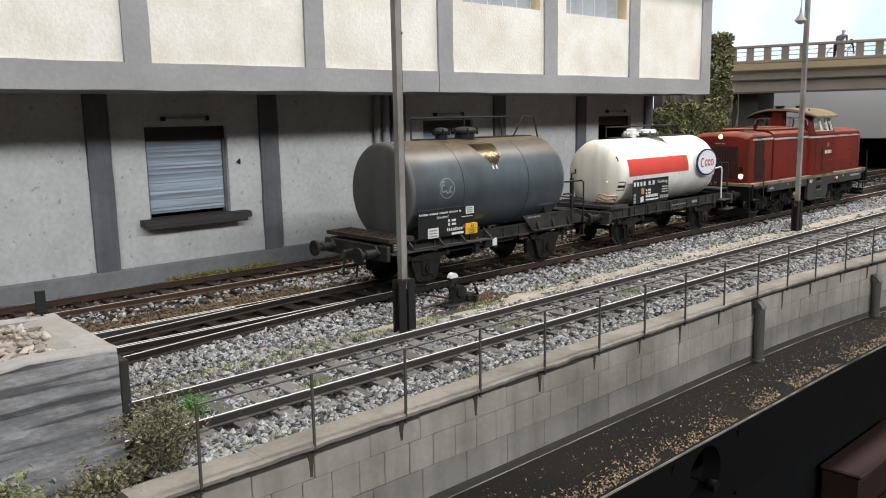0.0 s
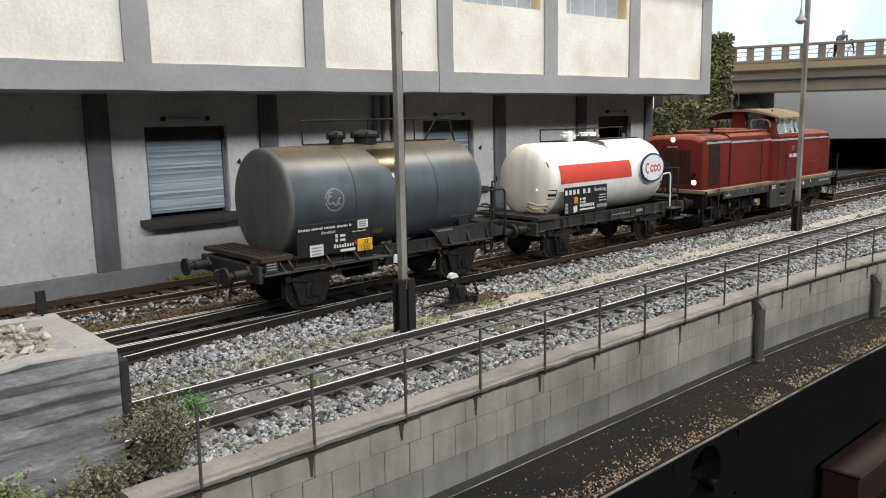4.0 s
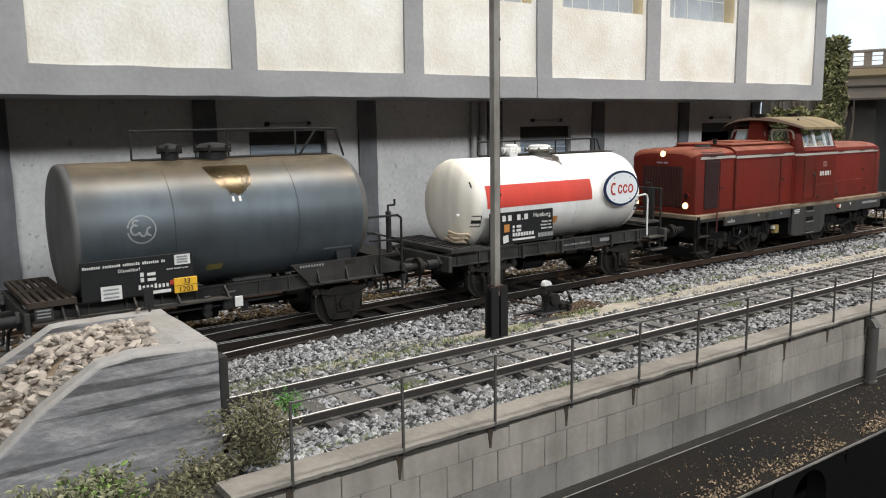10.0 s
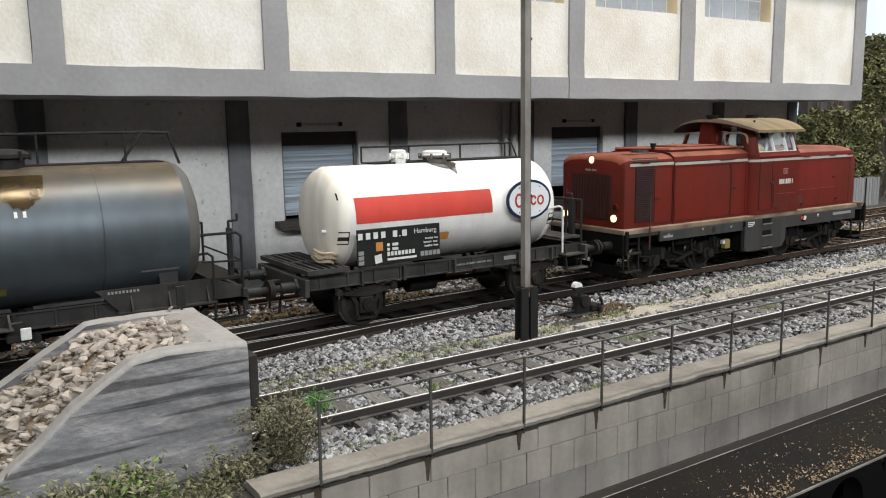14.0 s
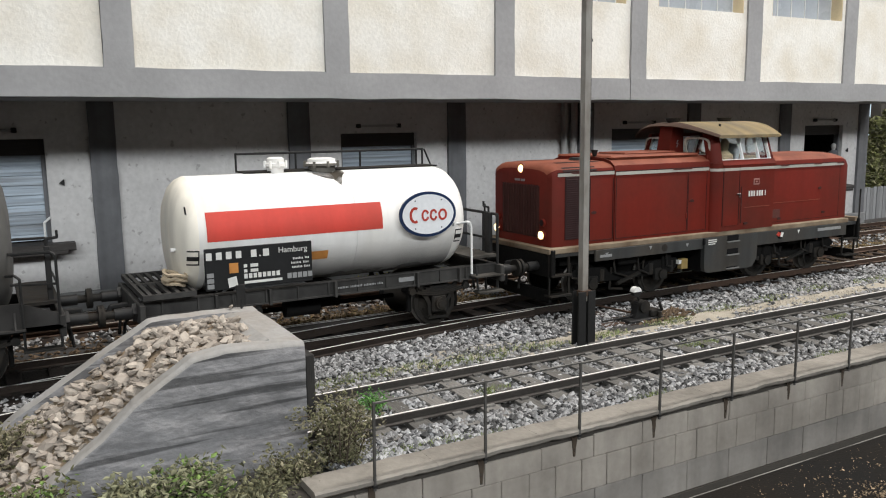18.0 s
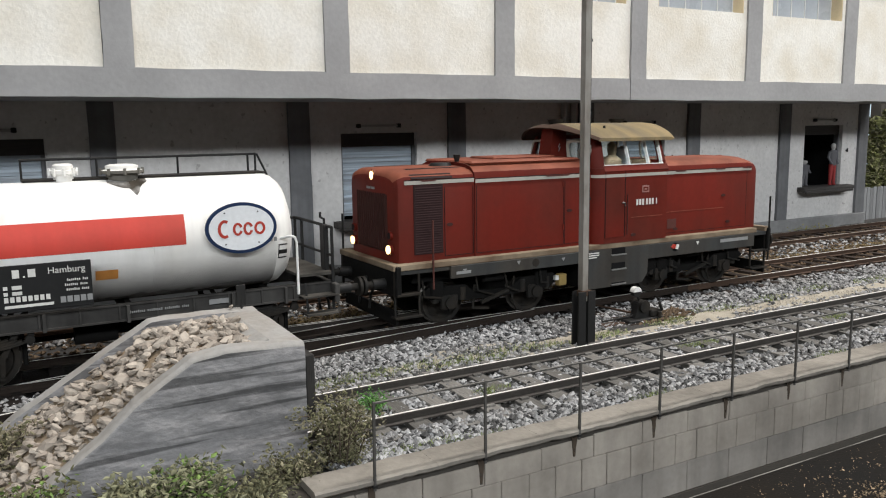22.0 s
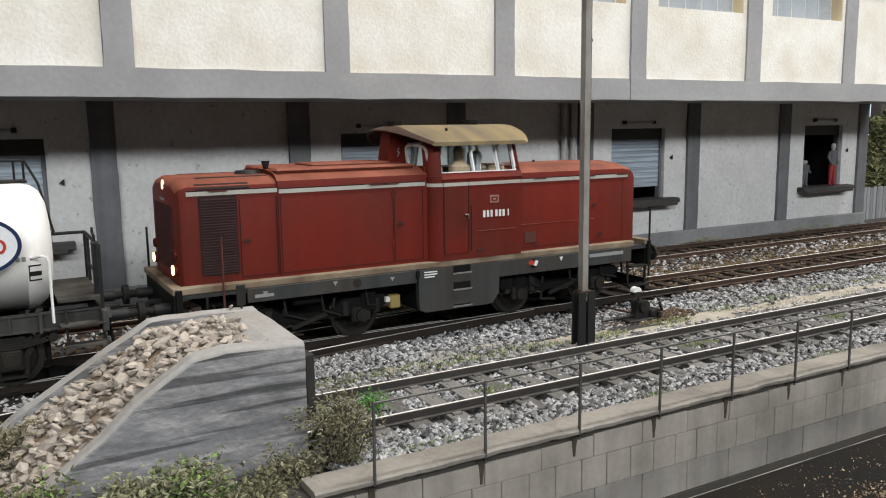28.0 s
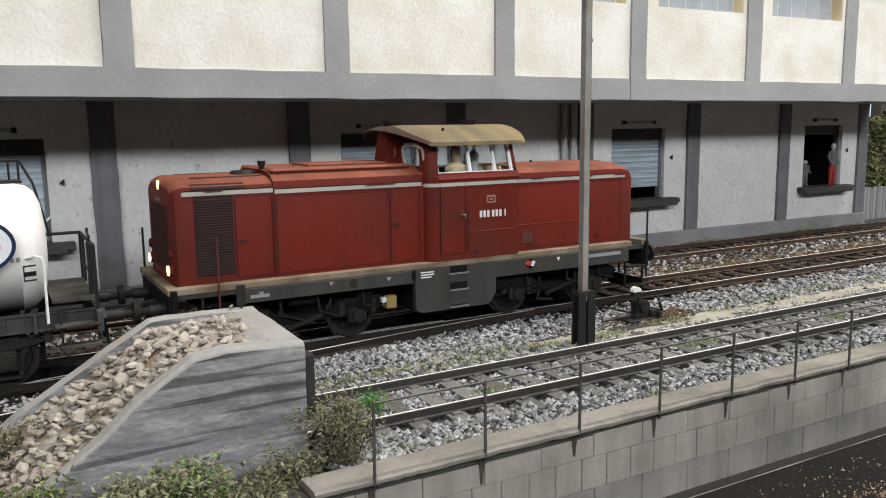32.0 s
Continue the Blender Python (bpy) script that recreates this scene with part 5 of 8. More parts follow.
    grate(w, -3.25, -2.50, 1.36, RUSTYIRON)
    sign = part("label_box", box(B(), -3.16, -2.88, -1.268, -1.252, 1.05, 1.25), FRAMEGREY, w, "small grey data plate on the frame end")
    for z in (1.10, 1.155, 1.21):
        part("label_bar", box(B(), -3.13, -2.92, -1.272, -1.268, z, z + 0.022), LETTERGREY, sign)
    # brakeman's end
    b = part("brake_platform", box(B(), 3.40, 4.00, -1.05, 1.05, 1.36, 1.41), GEAR, w)
    part("railing", pipe(B(), [(3.97, -1.22, 0.66), (3.97, -1.22, 2.18), (3.90, -1.20, 2.24), (3.30, -1.00, 2.22)], 0.026), IRON, b)
    part("railing", pipe(B(), [(3.97, 1.1, 1.40), (3.97, 1.1, 2.20), (3.30, 1.0, 2.22)], 0.026), IRON, b)
    part("railing", pipe(B(), [(3.30, -1.0, 1.72), (3.97, -1.22, 1.72), (3.97, 1.1, 1.72)], 0.020), IRON, b)
    part("railing", pipe(B(), [(3.43, -1.22, 0.66), (3.43, -1.22, 1.84), (3.36, -1.16, 1.90), (3.24, -1.05, 1.88)], 0.024), IRON, b)
    part("brake_column", box(B(), 3.83, 3.92, -0.92, -0.82, 1.4, 2.30, 0.01), IRON, b)
    part("brake_crank", pipe(B(), [(3.87, -0.87, 2.28), (3.87, -0.87, 2.42), (4.04, -0.87, 2.43), (4.04, -0.87, 2.55)], 0.024), IRON, b)
    part("lamp_iron", pipe(B(), [(3.24, -0.75, 2.18), (3.46, -0.75, 2.18)], 0.03), IRON, b)
    part("valve_knob", rod(B(), (3.20, -0.80, 2.16), (3.32, -0.84, 2.16), 0.075, 12), IRON, b)
    part("step", box(B(), 3.40, 4.0, -1.30, -1.06, 0.64, 0.67), GEAR, b)
    part("step", box(B(), 3.46, 4.0, -1.30, -1.02, 1.005, 1.035), GEAR, b)
    return w, wheels


STEPDUST = mat("dusty_step_board", (0.075, 0.070, 0.062), 0.75, stain=0.0, dirt=(0.025, 0.023, 0.020), dirt_amount=0.8, stain_size=2.0, grain=0.3, bump=0.3, spec=0.2)
STAIN = see_through(mat("brown_oil_stain", (0.060, 0.050, 0.038), 0.6, stain=0.4, stain_size=3, bump=0.05, spec=0.2, streak=0.4), 0.35, 0.95, 3.0)
DIRTYLID = mat("grimy_dome_lid", (0.16, 0.150, 0.130), 0.7, stain=0.6, stain_size=3, grain=0.2, bump=0.2, spec=0.2)


def white_wagon():
    w = thing("tank_wagon", "white two-axle tank wagon with a red band and oval badge", "railway wagon", (20, 15.5, 0))
    wheels = wagon_frame(w, -3.47, 3.89, (-2.04, 2.46), FRAMEGREY)
    r, zc = 1.08, 2.22
    prof = [(-2.80, 0.001), (-2.785, 0.42), (-2.74, 0.72), (-2.65, 0.92), (-2.55, 1.02), (-2.42, r)]
    end = [(2.84, r), (2.99, 1.035), (3.11, 0.93), (3.19, 0.74), (3.23, 0.42), (3.24, 0.001)]
    bm = B()
    spin_x(bm, prof + [(0.60, r), (0.602, r - 0.008), (0.618, r - 0.008), (0.62, r)] + end, 72, zc)
    for f in bm.faces:
        if f.calc_center_median().x < -2.44:
            f.material_index = 1
    tank = part("tank", bm, [TANKWHITE, TANKCREAM], w, "glossy white tank with a cream dusty end")
    part("red_band", patch(B(), -2.28, 1.155, 2.17, 2.69, r, zc, nx=4, nz=12), STRIPERED, tank, "broad signal red band")
    # lower side of the barrel: road dirt plus shade as colour, denser downwards
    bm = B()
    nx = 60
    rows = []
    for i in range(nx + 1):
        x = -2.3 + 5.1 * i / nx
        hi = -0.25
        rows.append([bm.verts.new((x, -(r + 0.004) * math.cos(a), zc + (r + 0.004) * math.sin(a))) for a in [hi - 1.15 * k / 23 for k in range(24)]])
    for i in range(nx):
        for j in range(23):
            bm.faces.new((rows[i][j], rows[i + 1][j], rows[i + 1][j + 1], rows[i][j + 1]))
    part("grime", bm, GRIMESHADE, tank, "brown-grey road dirt and painted shade on the tank belly")
    # badge: blue oval ring, white field, four red shapes
    b = part("oval_badge", B(), BADGEBLUE, w, "oval badge with a blue rim, white field and red shapes")

    def oval(rx, rz, y0, y1, bm):
        n = 48
        ring = [(2.105 + rx * math.cos(2 * math.pi * i / n), 2.405 + rz * math.sin(2 * math.pi * i / n)) for i in range(n)]
        return prism(bm, ring, "y", y0, y1)
    b.data = finish(oval(0.645, 0.458, -1.225, -1.18, B()), "oval_badge", BADGEBLUE)
    part("badge_field", oval(0.585, 0.400, -1.232, -1.22, B()), BADGEWHITE, b)
    part("badge_bracket", box(B(), 1.85, 2.35, -1.18, -0.98, 2.38, 2.46), IRON, b)

    # four plain red rings and half rings in place of the name
    def red_ring(cx, cz, hx, hz, wide, a0, a1):
        bm = B()
        m = 20
        rings = []
        for k in range(m + 1):
            a = radians(a0 + (a1 - a0) * k / m)
            c, q = math.cos(a), math.sin(a)
            rings.append([(cx + (hx - e) * c, y, cz + (hz - e) * q) for e, y in ((0, -1.238), (wide, -1.238), (wide, -1.231), (0, -1.231))])
        loft(bm, rings)
        bmesh.ops.recalc_face_normals(bm, faces=bm.faces)
        part("red_shape", bm, BADGERED, b)
    red_ring(1.80, 2.40, 0.125, 0.165, 0.052, 60, 300)
    for cx in (2.03, 2.22):
        red_ring(cx, 2.385, 0.088, 0.118, 0.044, 20, 340)
    red_ring(2.43, 2.385, 0.102, 0.118, 0.044, 0, 359.9)
    for sx in (-0.30, 0.30):
        for sz in (-0.28, 0.28):
            part("rivet", rod(B(), (2.105 + sx, -1.232, 2.405 + sz), (2.105 + sx, -1.24, 2.405 + sz), 0.014, 8), IRON, b)
    # black lettering panel: company name and numbers as plain bars
    p = part("lettering_panel", box(B(), -2.41, -0.43, -1.32, -1.295, 1.33, 2.085, 0.01), PLATEBLACK, w, "black panel with white lettering, boxes and a town name")
    yy = -1.322
    bars(p, [(-2.38 + 0.175 * i, -2.38 + 0.175 * i + 0.10, 1.88, 2.01) for i in range(4)] + [(-1.58, -1.48, 1.88, 2.01), (-1.43, -1.40, 1.88, 1.905), (-1.36, -1.25, 1.88, 2.01)], LETTERWHITE, yy, "name_bar")
    letters("Hamburg", 0.11, p, LETTERWHITE, (-0.80, yy - 0.003, 1.955))
    bars(p, [(-1.72 + 0.085 * i, -1.72 + 0.085 * i + 0.06, 1.50, 1.585) for i in range(8)] + [(-1.72, -1.66, 1.70, 1.76), (-1.60, -1.46, 1.70, 1.76), (-1.72, -1.66, 1.61, 1.665), (-1.60, -1.46, 1.61, 1.665),
             (-1.72, -1.02, 1.405, 1.45)], LETTERWHITE, yy)
    for a, c in ((-0.80, 1.765), (-0.84, 1.685), (-0.82, 1.605)):
        rule(p, a, -0.48, c, c + 0.04, yy, 4)
    for i in range(5):
        part("label_box", box(B(), -0.92 + 0.10 * i, -0.84 + 0.10 * i, yy - 0.006, yy, 1.42, 1.52), LETTERGREY, p)
    part("label_box", box(B(), -1.98, -1.82, yy - 0.006, yy, 1.62, 1.80), ORANGE, p)
    part("label_box", prism(B(), [(-2.0, 1.36), (-1.84, 1.39), (-1.86, 1.56), (-2.02, 1.53)], "y", yy - 0.006, yy), LETTERWHITE, p)
    for i in range(3):
        part("label_box", box(B(), -2.38, -2.26, yy - 0.006, yy, 1.37 + 0.10 * i, 1.45 + 0.10 * i), LETTERGREY, p)
    part("orange_label", patch(B(), -0.34, 0.02, 1.66, 1.83, r, zc, nz=3), ORANGE, tank)
    # black and white end marks
    def tank_r(x):
        return float(np.interp(x, [p[0] for p in prof + end], [p[1] for p in prof + end]))

    def end_mark(x0, x1, z0, z1):
        """A stroke painted where the barrel turns into its end."""
        bm = B()
        cols = []
        for k in range(5):
            x = x0 + (x1 - x0) * k / 4
            q = tank_r(x) + 0.008
            cols.append([bm.verts.new((x, -math.sqrt(max(0.01, q * q - (z - zc) ** 2)), z)) for z in (z0, (z0 + z1) / 2, z1)])
        for k in range(4):
            for j in range(2):
                bm.faces.new((cols[k][j], cols[k + 1][j], cols[k + 1][j + 1], cols[k][j + 1]))
        part("end_mark", bm, IRON, tank)
    for x0, x1 in ((-2.62, -2.425), (2.82, 3.01)):
        for z0, z1 in ((1.755, 1.78), (1.84, 1.92), (2.005, 2.03)):
            end_mark(x0, x1, z0, z1)
        end_mark(x1 - 0.018 if x0 < 0 else x0, x1 if x0 < 0 else x0 + 0.018, 1.78, 2.005)
    end_mark(-2.60, -2.575, 2.66, 2.80)
    for k in range(3):
        part("stencil_bar", patch(B(), 2.56 + 0.085 * k, 2.62 + 0.085 * k, 2.10, 2.175, r, zc, nz=1), LETTERGREY, tank)
    part("sample_valve", rod(B(), (-2.72, -0.60, 2.02), (-2.84, -0.62, 2.02), 0.035, 8), TANKWHITE, w)
    # domes
    for x, rr, hh, m in ((-0.63, 0.205, 0.30, TANKWHITE), (0.33, 0.34, 0.26, DIRTYLID)):
        top = zc + r
        bm = B()
        loft(bm, [[(x + q * math.cos(2 * math.pi * i / 24), q * math.sin(2 * math.pi * i / 24), z) for i in range(24)] for q, z in
                  ((rr * 0.8, top - 0.08), (rr * 0.8, top + hh * 0.35), (rr * 1.05, top + hh * 0.42), (rr * 1.05, top + hh * 0.60), (rr * 0.82, top + hh * 0.66), (rr * 0.82, top + hh * 0.9), (rr * 0.6, top + hh))])
        bmesh.ops.recalc_face_normals(bm, faces=bm.faces)
        for f in bm.faces:
            f.material_index = 1 if f.calc_center_median().z > top + hh * 0.55 else 0
        d = part("dome", bm, [m, TANKWHITE], w)
        for k in range(8):
            a = k * math.pi / 4
            part("lid_bolt", rod(B(), (x + rr * 1.05 * math.cos(a), rr * 1.05 * math.sin(a), top + hh * 0.3), (x + rr * 1.05 * math.cos(a), rr * 1.05 * math.sin(a), top + hh * 0.75), 0.028, 6), m, d)
    bm = B()
    nx = 14
    rows = []
    for i in range(nx + 1):
        u = i / nx
        low = zc + r * (0.955 - 0.09 * math.sin(math.pi * u) - 0.13 * max(0.0, 1 - abs(u - 0.66) / 0.16))
        line = []
        for j in range(7):
            z = low + (zc + r * 0.999 - low) * j / 6
            a = math.asin(min(0.9995, (z - zc) / r))
            line.append(bm.verts.new((0.03 + 0.66 * u, -(r + 0.005) * math.cos(a), zc + (r + 0.005) * math.sin(a))))
        rows.append(line)
    for i in range(nx):
        for j in range(6):
            bm.faces.new((rows[i][j], rows[i + 1][j], rows[i + 1][j + 1], rows[i][j + 1]))
    part("oil_spill", bm, STAIN, tank, "brown oil stain beside the filler dome")
    catwalk(w, -1.28, 2.95, zc + r + 0.03, 3.66, (-1.26, -0.02, 1.42, 2.78, 2.93))
    part("hand_rail", pipe(B(), [(2.95, 0.5, 3.66), (3.14, 0.5, 3.25), (3.34, 0.5, 2.3)], 0.022), IRON, w)
    grate(w, -3.45, -2.55, 1.36, FRAMEGREY)
    # hose heap at the near end, valves
    rng = random.Random(8)
    bm = B()
    for k in range(5):
        cx, cy, rx, ry, tilt = -2.78 + rng.uniform(-0.05, 0.05), -0.62 + rng.uniform(-0.06, 0.06), rng.uniform(0.17, 0.24), rng.uniform(0.22, 0.32), rng.uniform(-0.25, 0.25)
        pts = [Vector((cx + rx * math.cos(a), cy + ry * math.sin(a), 1.42 + 0.045 * k + tilt * rx * math.cos(a) + 0.02 * math.sin(3 * a))) for a in [2 * math.pi * i / 18 for i in range(19)]]
        pipe(bm, pts, 0.030, 5)
    part("rope_coil", bm, ROPE, w, "coiled pale rope on the end platform")
    # brakeman's platform with railing
    b = part("brake_platform", box(B(), 3.20, 3.88, -1.05, 1.05, 1.36, 1.41), STEPDUST, w, "grey wooden brake platform")
    for y in (-1.24, 1.24):
        part("white_grab_rail", pipe(B(), [(2.86, 0.86 * y, 2.14), (3.00, y, 2.19), (3.08, y, 2.16), (3.11, y, 2.06), (3.11, y, 1.08)], 0.024), WHITE, b)
    part("railing", pipe(B(), [(3.88, -1.05, 0.66), (3.88, -1.05, 2.27), (3.88, 1.05, 2.27), (3.88, 1.05, 1.36)], 0.032), IRON, b)
    for y in (-0.52, 0.62):
        part("railing_post", box(B(), 3.86, 3.91, y, y + 0.05, 1.4, 2.27), IRON, b)
    part("brake_column", box(B(), 3.80, 3.90, -0.84, -0.66, 1.4, 2.30, 0.015), IRON, b)
    part("brake_crank", pipe(B(), [(3.85, -0.75, 2.28), (3.85, -0.75, 2.40), (3.85, -0.55, 2.42), (3.85, -0.55, 2.52)], 0.024), IRON, b)
    part("railing", pipe(B(), [(3.88, -1.05, 1.72), (3.88, 1.05, 1.72)], 0.026), IRON, b)
    part("railing", pipe(B(), [(3.88, 1.05, 2.27), (3.24, 1.05, 2.27)], 0.03), IRON, b)
    part("step", box(B(), 3.25, 3.88, -1.32, -1.06, 0.64, 0.675), STEPDUST, b)
    part("step_hanger", pipe(B(), [(3.30, -1.2, 0.66), (3.30, -1.1, 1.25)], 0.022), IRON, b)
    part("step", box(B(), 3.20, 3.90, -1.28, -1.0, 0.98, 1.01), STEPDUST, b)
    for x in (-2.2, -1.2, 0.1, 1.9, 2.9):
        part("frame_rib", box(B(), x, x + 0.05, -1.10, -0.99, 0.90, 1.20), FRAMEGREY, w)
    rule(w, 0.15, 1.15, 1.05, 1.095, -1.041, 5, material=LETTERGREY)
    part("stencil_bar", box(B(), 1.5, 1.85, -1.046, -1.041, 1.04, 1.13), LETTERGREY, w)
    return w, wheels


# ---- diesel locomotive ----
def hood_ring(x, hw, zs, zt, n=9, z0=1.44):
    pts = [(x, -hw, z0), (x, -hw, zs)]
    for i in range(1, n):
        a = math.pi * i / n
        c, s = math.cos(a), math.sin(a)
        pts.append((x, -hw * (abs(c) ** 0.55) * (1 if c > 0 else -1), zs + (zt - zs) * s ** 0.75))
    pts += [(x, hw, zs), (x, hw, z0)]
    return pts


def locomotive():
    lo = thing("diesel_locomotive", "weathered dark red diesel locomotive with beige cab roof and lit headlamps", "locomotive", (8.06, 15.5, 0))
    # frame, deck and skirts
    bm = B()
    box(bm, -5.40, 5.40, -1.36, 1.36, 1.24, 1.33)
    part("deck_plate", bm, LOCOGREY, lo)
    bm = B()
    for s in (-1, 1):
        box(bm, -5.45, 4.95, s * 1.29 - 0.11, s * 1.29 + 0.11, 1.325, 1.445, 0.012)
    for x in (-5.40, 5.40):
        box(bm, x - 0.12, x + 0.07, -1.38, 1.38, 1.328, 1.447, 0.012)
    part("deck_edge", bm, DECK, lo, "dusty cream deck edging with rust")
    for s in (-1, 1):
        bm = B()
        box(bm, -4.23, -0.80, s * 1.38 - 0.03, s * 1.38 + 0.03, 1.06, 1.322, 0.01)
        part("side_sill", bm, LOCOGREY, lo)
        bm = B()
        box(bm, 1.16, 4.86, s * 1.38 - 0.03, s * 1.38 + 0.03, 0.98, 1.322, 0.01)
        part("side_sill", bm, LOCOGREY, lo)
        bm = B()
        prism(bm, [(-0.78, 1.322), (1.155, 1.322), (1.13, 0.66), (0.98, 0.46), (0.86, 0.44), (-0.64, 0.44), (-0.76, 0.50), (-0.78, 0.66)], "y", s * 1.38 - 0.06, s * 1.38 + 0.06)
        tank = part("fuel_tank", bm, LOCOGREY, lo, "grey fuel tank side with three step recesses")
        # recesses are near-black boxes, their shade put into the colour
        for z in (1.18, 0.84, 0.49):
            part("step_recess", box(B(), 0.02, 0.43, s * 1.42 - 0.03, s * 1.42 + 0.026, z, z + (0.15 if z > 0.6 else 0.04), 0.01), SHADEBLACK, tank)
            part("step_tread", box(B(), 0.0, 0.45, s * 1.445 - 0.03, s * 1.445 + 0.03, z - 0.022, z + 0.008), TREADGREY, tank)
        bars(tank, [(-0.66, -0.36, 1.20, 1.225), (-0.66, -0.36, 1.25, 1.275), (-0.66, -0.42, 1.15, 1.175)], LETTERWHITE, s * 1.445)
        part("air_scoop", box(B(), -0.84, -0.76, s * 1.44 - 0.02, s * 1.44 + 0.02, 1.16, 1.32, 0.015), SHADEBLACK, tank)
    for x, z in ((-3.9, 1.2), (-2.55, 1.24), (-1.35, 1.20)):
        part("white_triangle", prism(B(), [(x - 0.05, z + 0.04), (x + 0.05, z + 0.04), (x, z - 0.04)], "y", -1.415, -1.411), LETTERGREY, lo)
    part("round_plate", rod(B(), (-2.1, -1.405, 1.2), (-2.1, -1.418, 1.2), 0.09, 18), GEAR, lo)
    part("valve_recess", rod(B(), (2.05, -1.395, 1.19), (2.05, -1.414, 1.19), 0.105, 18), SHADEBLACK, lo, "round dark recess of the stop cock")
    part("red_valve", prism(B(), [(1.90, 1.20), (1.98, 1.15), (2.05, 1.18), (2.05, 1.25), (1.98, 1.27)], "y", -1.43, -1.412), BADGERED, lo, "small red stop cock")
    part("valve_handle", prism(B(), [(2.04, 1.15), (2.10, 1.13), (2.15, 1.24), (2.09, 1.26)], "y", -1.45, -1.414), LETTERWHITE, lo, "white cock handle")
    part("stencil_bar", box(B(), 3.6, 4.6, -1.416, -1.411, 1.17, 1.25), LETTERGREY, lo)
    part("stencil_bar", box(B(), -4.1, -3.75, -1.416, -1.411, 1.14, 1.20), LETTERGREY, lo)
    part("white_triangle", prism(B(), [(2.75, 1.27), (2.85, 1.27), (2.80, 1.18)], "y", -1.416, -1.411), LETTERWHITE, lo)
    # hoods
    hw = 1.20
    bm = B()
    loft(bm, [hood_ring(-5.32, hw - 0.16, 2.96, 3.17), hood_ring(-5.27, hw - 0.06, 3.01, 3.25), hood_ring(-5.15, hw, 3.05, 3.31), hood_ring(-3.53, hw, 3.04, 3.32)])
    bmesh.ops.recalc_face_normals(bm, faces=bm.faces)
    # upward faces take the lighter orange-red
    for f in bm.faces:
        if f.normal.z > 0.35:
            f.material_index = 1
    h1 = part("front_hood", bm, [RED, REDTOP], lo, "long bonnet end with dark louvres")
    bm = B()
    loft(bm, [hood_ring(-3.53, hw + 0.03, 3.05, 3.40), hood_ring(-0.42, hw + 0.03, 3.05, 3.40)])
    bmesh.ops.recalc_face_normals(bm, faces=bm.faces)
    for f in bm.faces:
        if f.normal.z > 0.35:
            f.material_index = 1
    h2 = part("engine_hood", bm, [RED, REDTOP], lo, "engine bonnet with side doors, upward faces orange-red")
    bm = B()
    loft(bm, [hood_ring(1.60, hw + 0.01, 3.01, 3.30), hood_ring(4.78, hw + 0.01, 3.00, 3.29), hood_ring(5.00, hw, 2.97, 3.22), hood_ring(5.10, hw - 0.03, 2.92, 3.13), hood_ring(5.13, hw - 0.09, 2.88, 3.07)])
    bmesh.ops.recalc_face_normals(bm, faces=bm.faces)
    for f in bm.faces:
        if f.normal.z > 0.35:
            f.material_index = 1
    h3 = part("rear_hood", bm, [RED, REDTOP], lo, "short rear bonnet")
    for s in (-1, 1):
        # grey line under the bonnet roof
        for x0, x1, o, h, z in ((-5.16, -3.54, hw, h1, 3.01), (-3.52, -0.50, hw + 0.03, h2, 2.985), (1.74, 4.86, hw + 0.01, h3, 2.935)):
            part("lid_gap", box(B(), x0, x1, s * (o + 0.004) - 0.008, s * (o + 0.004) + 0.008, z + 0.075, z + 0.095), REDDARK, h)
            part("grey_line", box(B(), x0, x1, s * (o + 0.006) - 0.008, s * (o + 0.006) + 0.008, z, z + 0.075), STRIPEGREY, h)
        # lid clips over the grey line
        for x, o, h, z in ((-4.62, hw, h1, 3.085), (-1.55, hw + 0.03, h2, 3.06), (-1.25, hw + 0.03, h2, 3.06), (2.35, hw + 0.01, h3, 3.01), (3.72, hw + 0.01, h3, 3.01), (4.70, hw + 0.01, h3, 3.01)):
            part("lid_clip", prism(B(), [(x - 0.20, z + 0.01), (x + 0.20, z + 0.01), (x + 0.14, z - 0.022), (x - 0.14, z - 0.022)], "y", s * (o + 0.016) - 0.006, s * (o + 0.016) + 0.006), DULLRED, h)
        g = part("louvre_grille", box(B(), -4.96, -4.29, s * (hw + 0.004) - 0.012, s * (hw + 0.004) + 0.012, 1.59, 3.00), LOUVRE, h1, "dark brown louvred radiator grille")
        for i in range(28):
            z = 1.61 + 1.36 * i / 28
            part("louvre", prism(B(), [(s * (hw + 0.012), z), (s * (hw + 0.024), z + 0.004), (s * (hw + 0.024), z + 0.014), (s * (hw + 0.012), z + 0.034)], "x", -4.93, -4.32), LOUVRE, g)
        part("roof_louvre", prism(B(), [(s * 1.15, 3.145), (s * 1.205, 3.12), (s * 1.10, 3.21), (s * 1.04, 3.21)], "x", -5.0, -4.05), REDDARK, h1)
        part("roof_louvre", box(B(), -4.9, -3.58, s * 0.72 - 0.07, s * 0.72 + 0.07, 3.262, 3.303, 0.01), REDDARK, h1)
        for x0, x1, hh in ((-3.50, -1.21, h2), (-1.19, -0.55, h2), (-4.25, -3.56, h1), (1.80, 4.72, h3)):
            bm = B()
            o = hw + (0.032 if hh is h2 else 0.008)
            for a, b, c, d in ((x0, x1, 1.51, 1.52), (x0, x0 + 0.012, 1.52, 2.93), (x1 - 0.012, x1, 1.52, 2.93)):
                box(bm, a, b, s * o - 0.004, s * o + 0.006, c, d)
            part("door_seam", bm, REDDARK, hh)
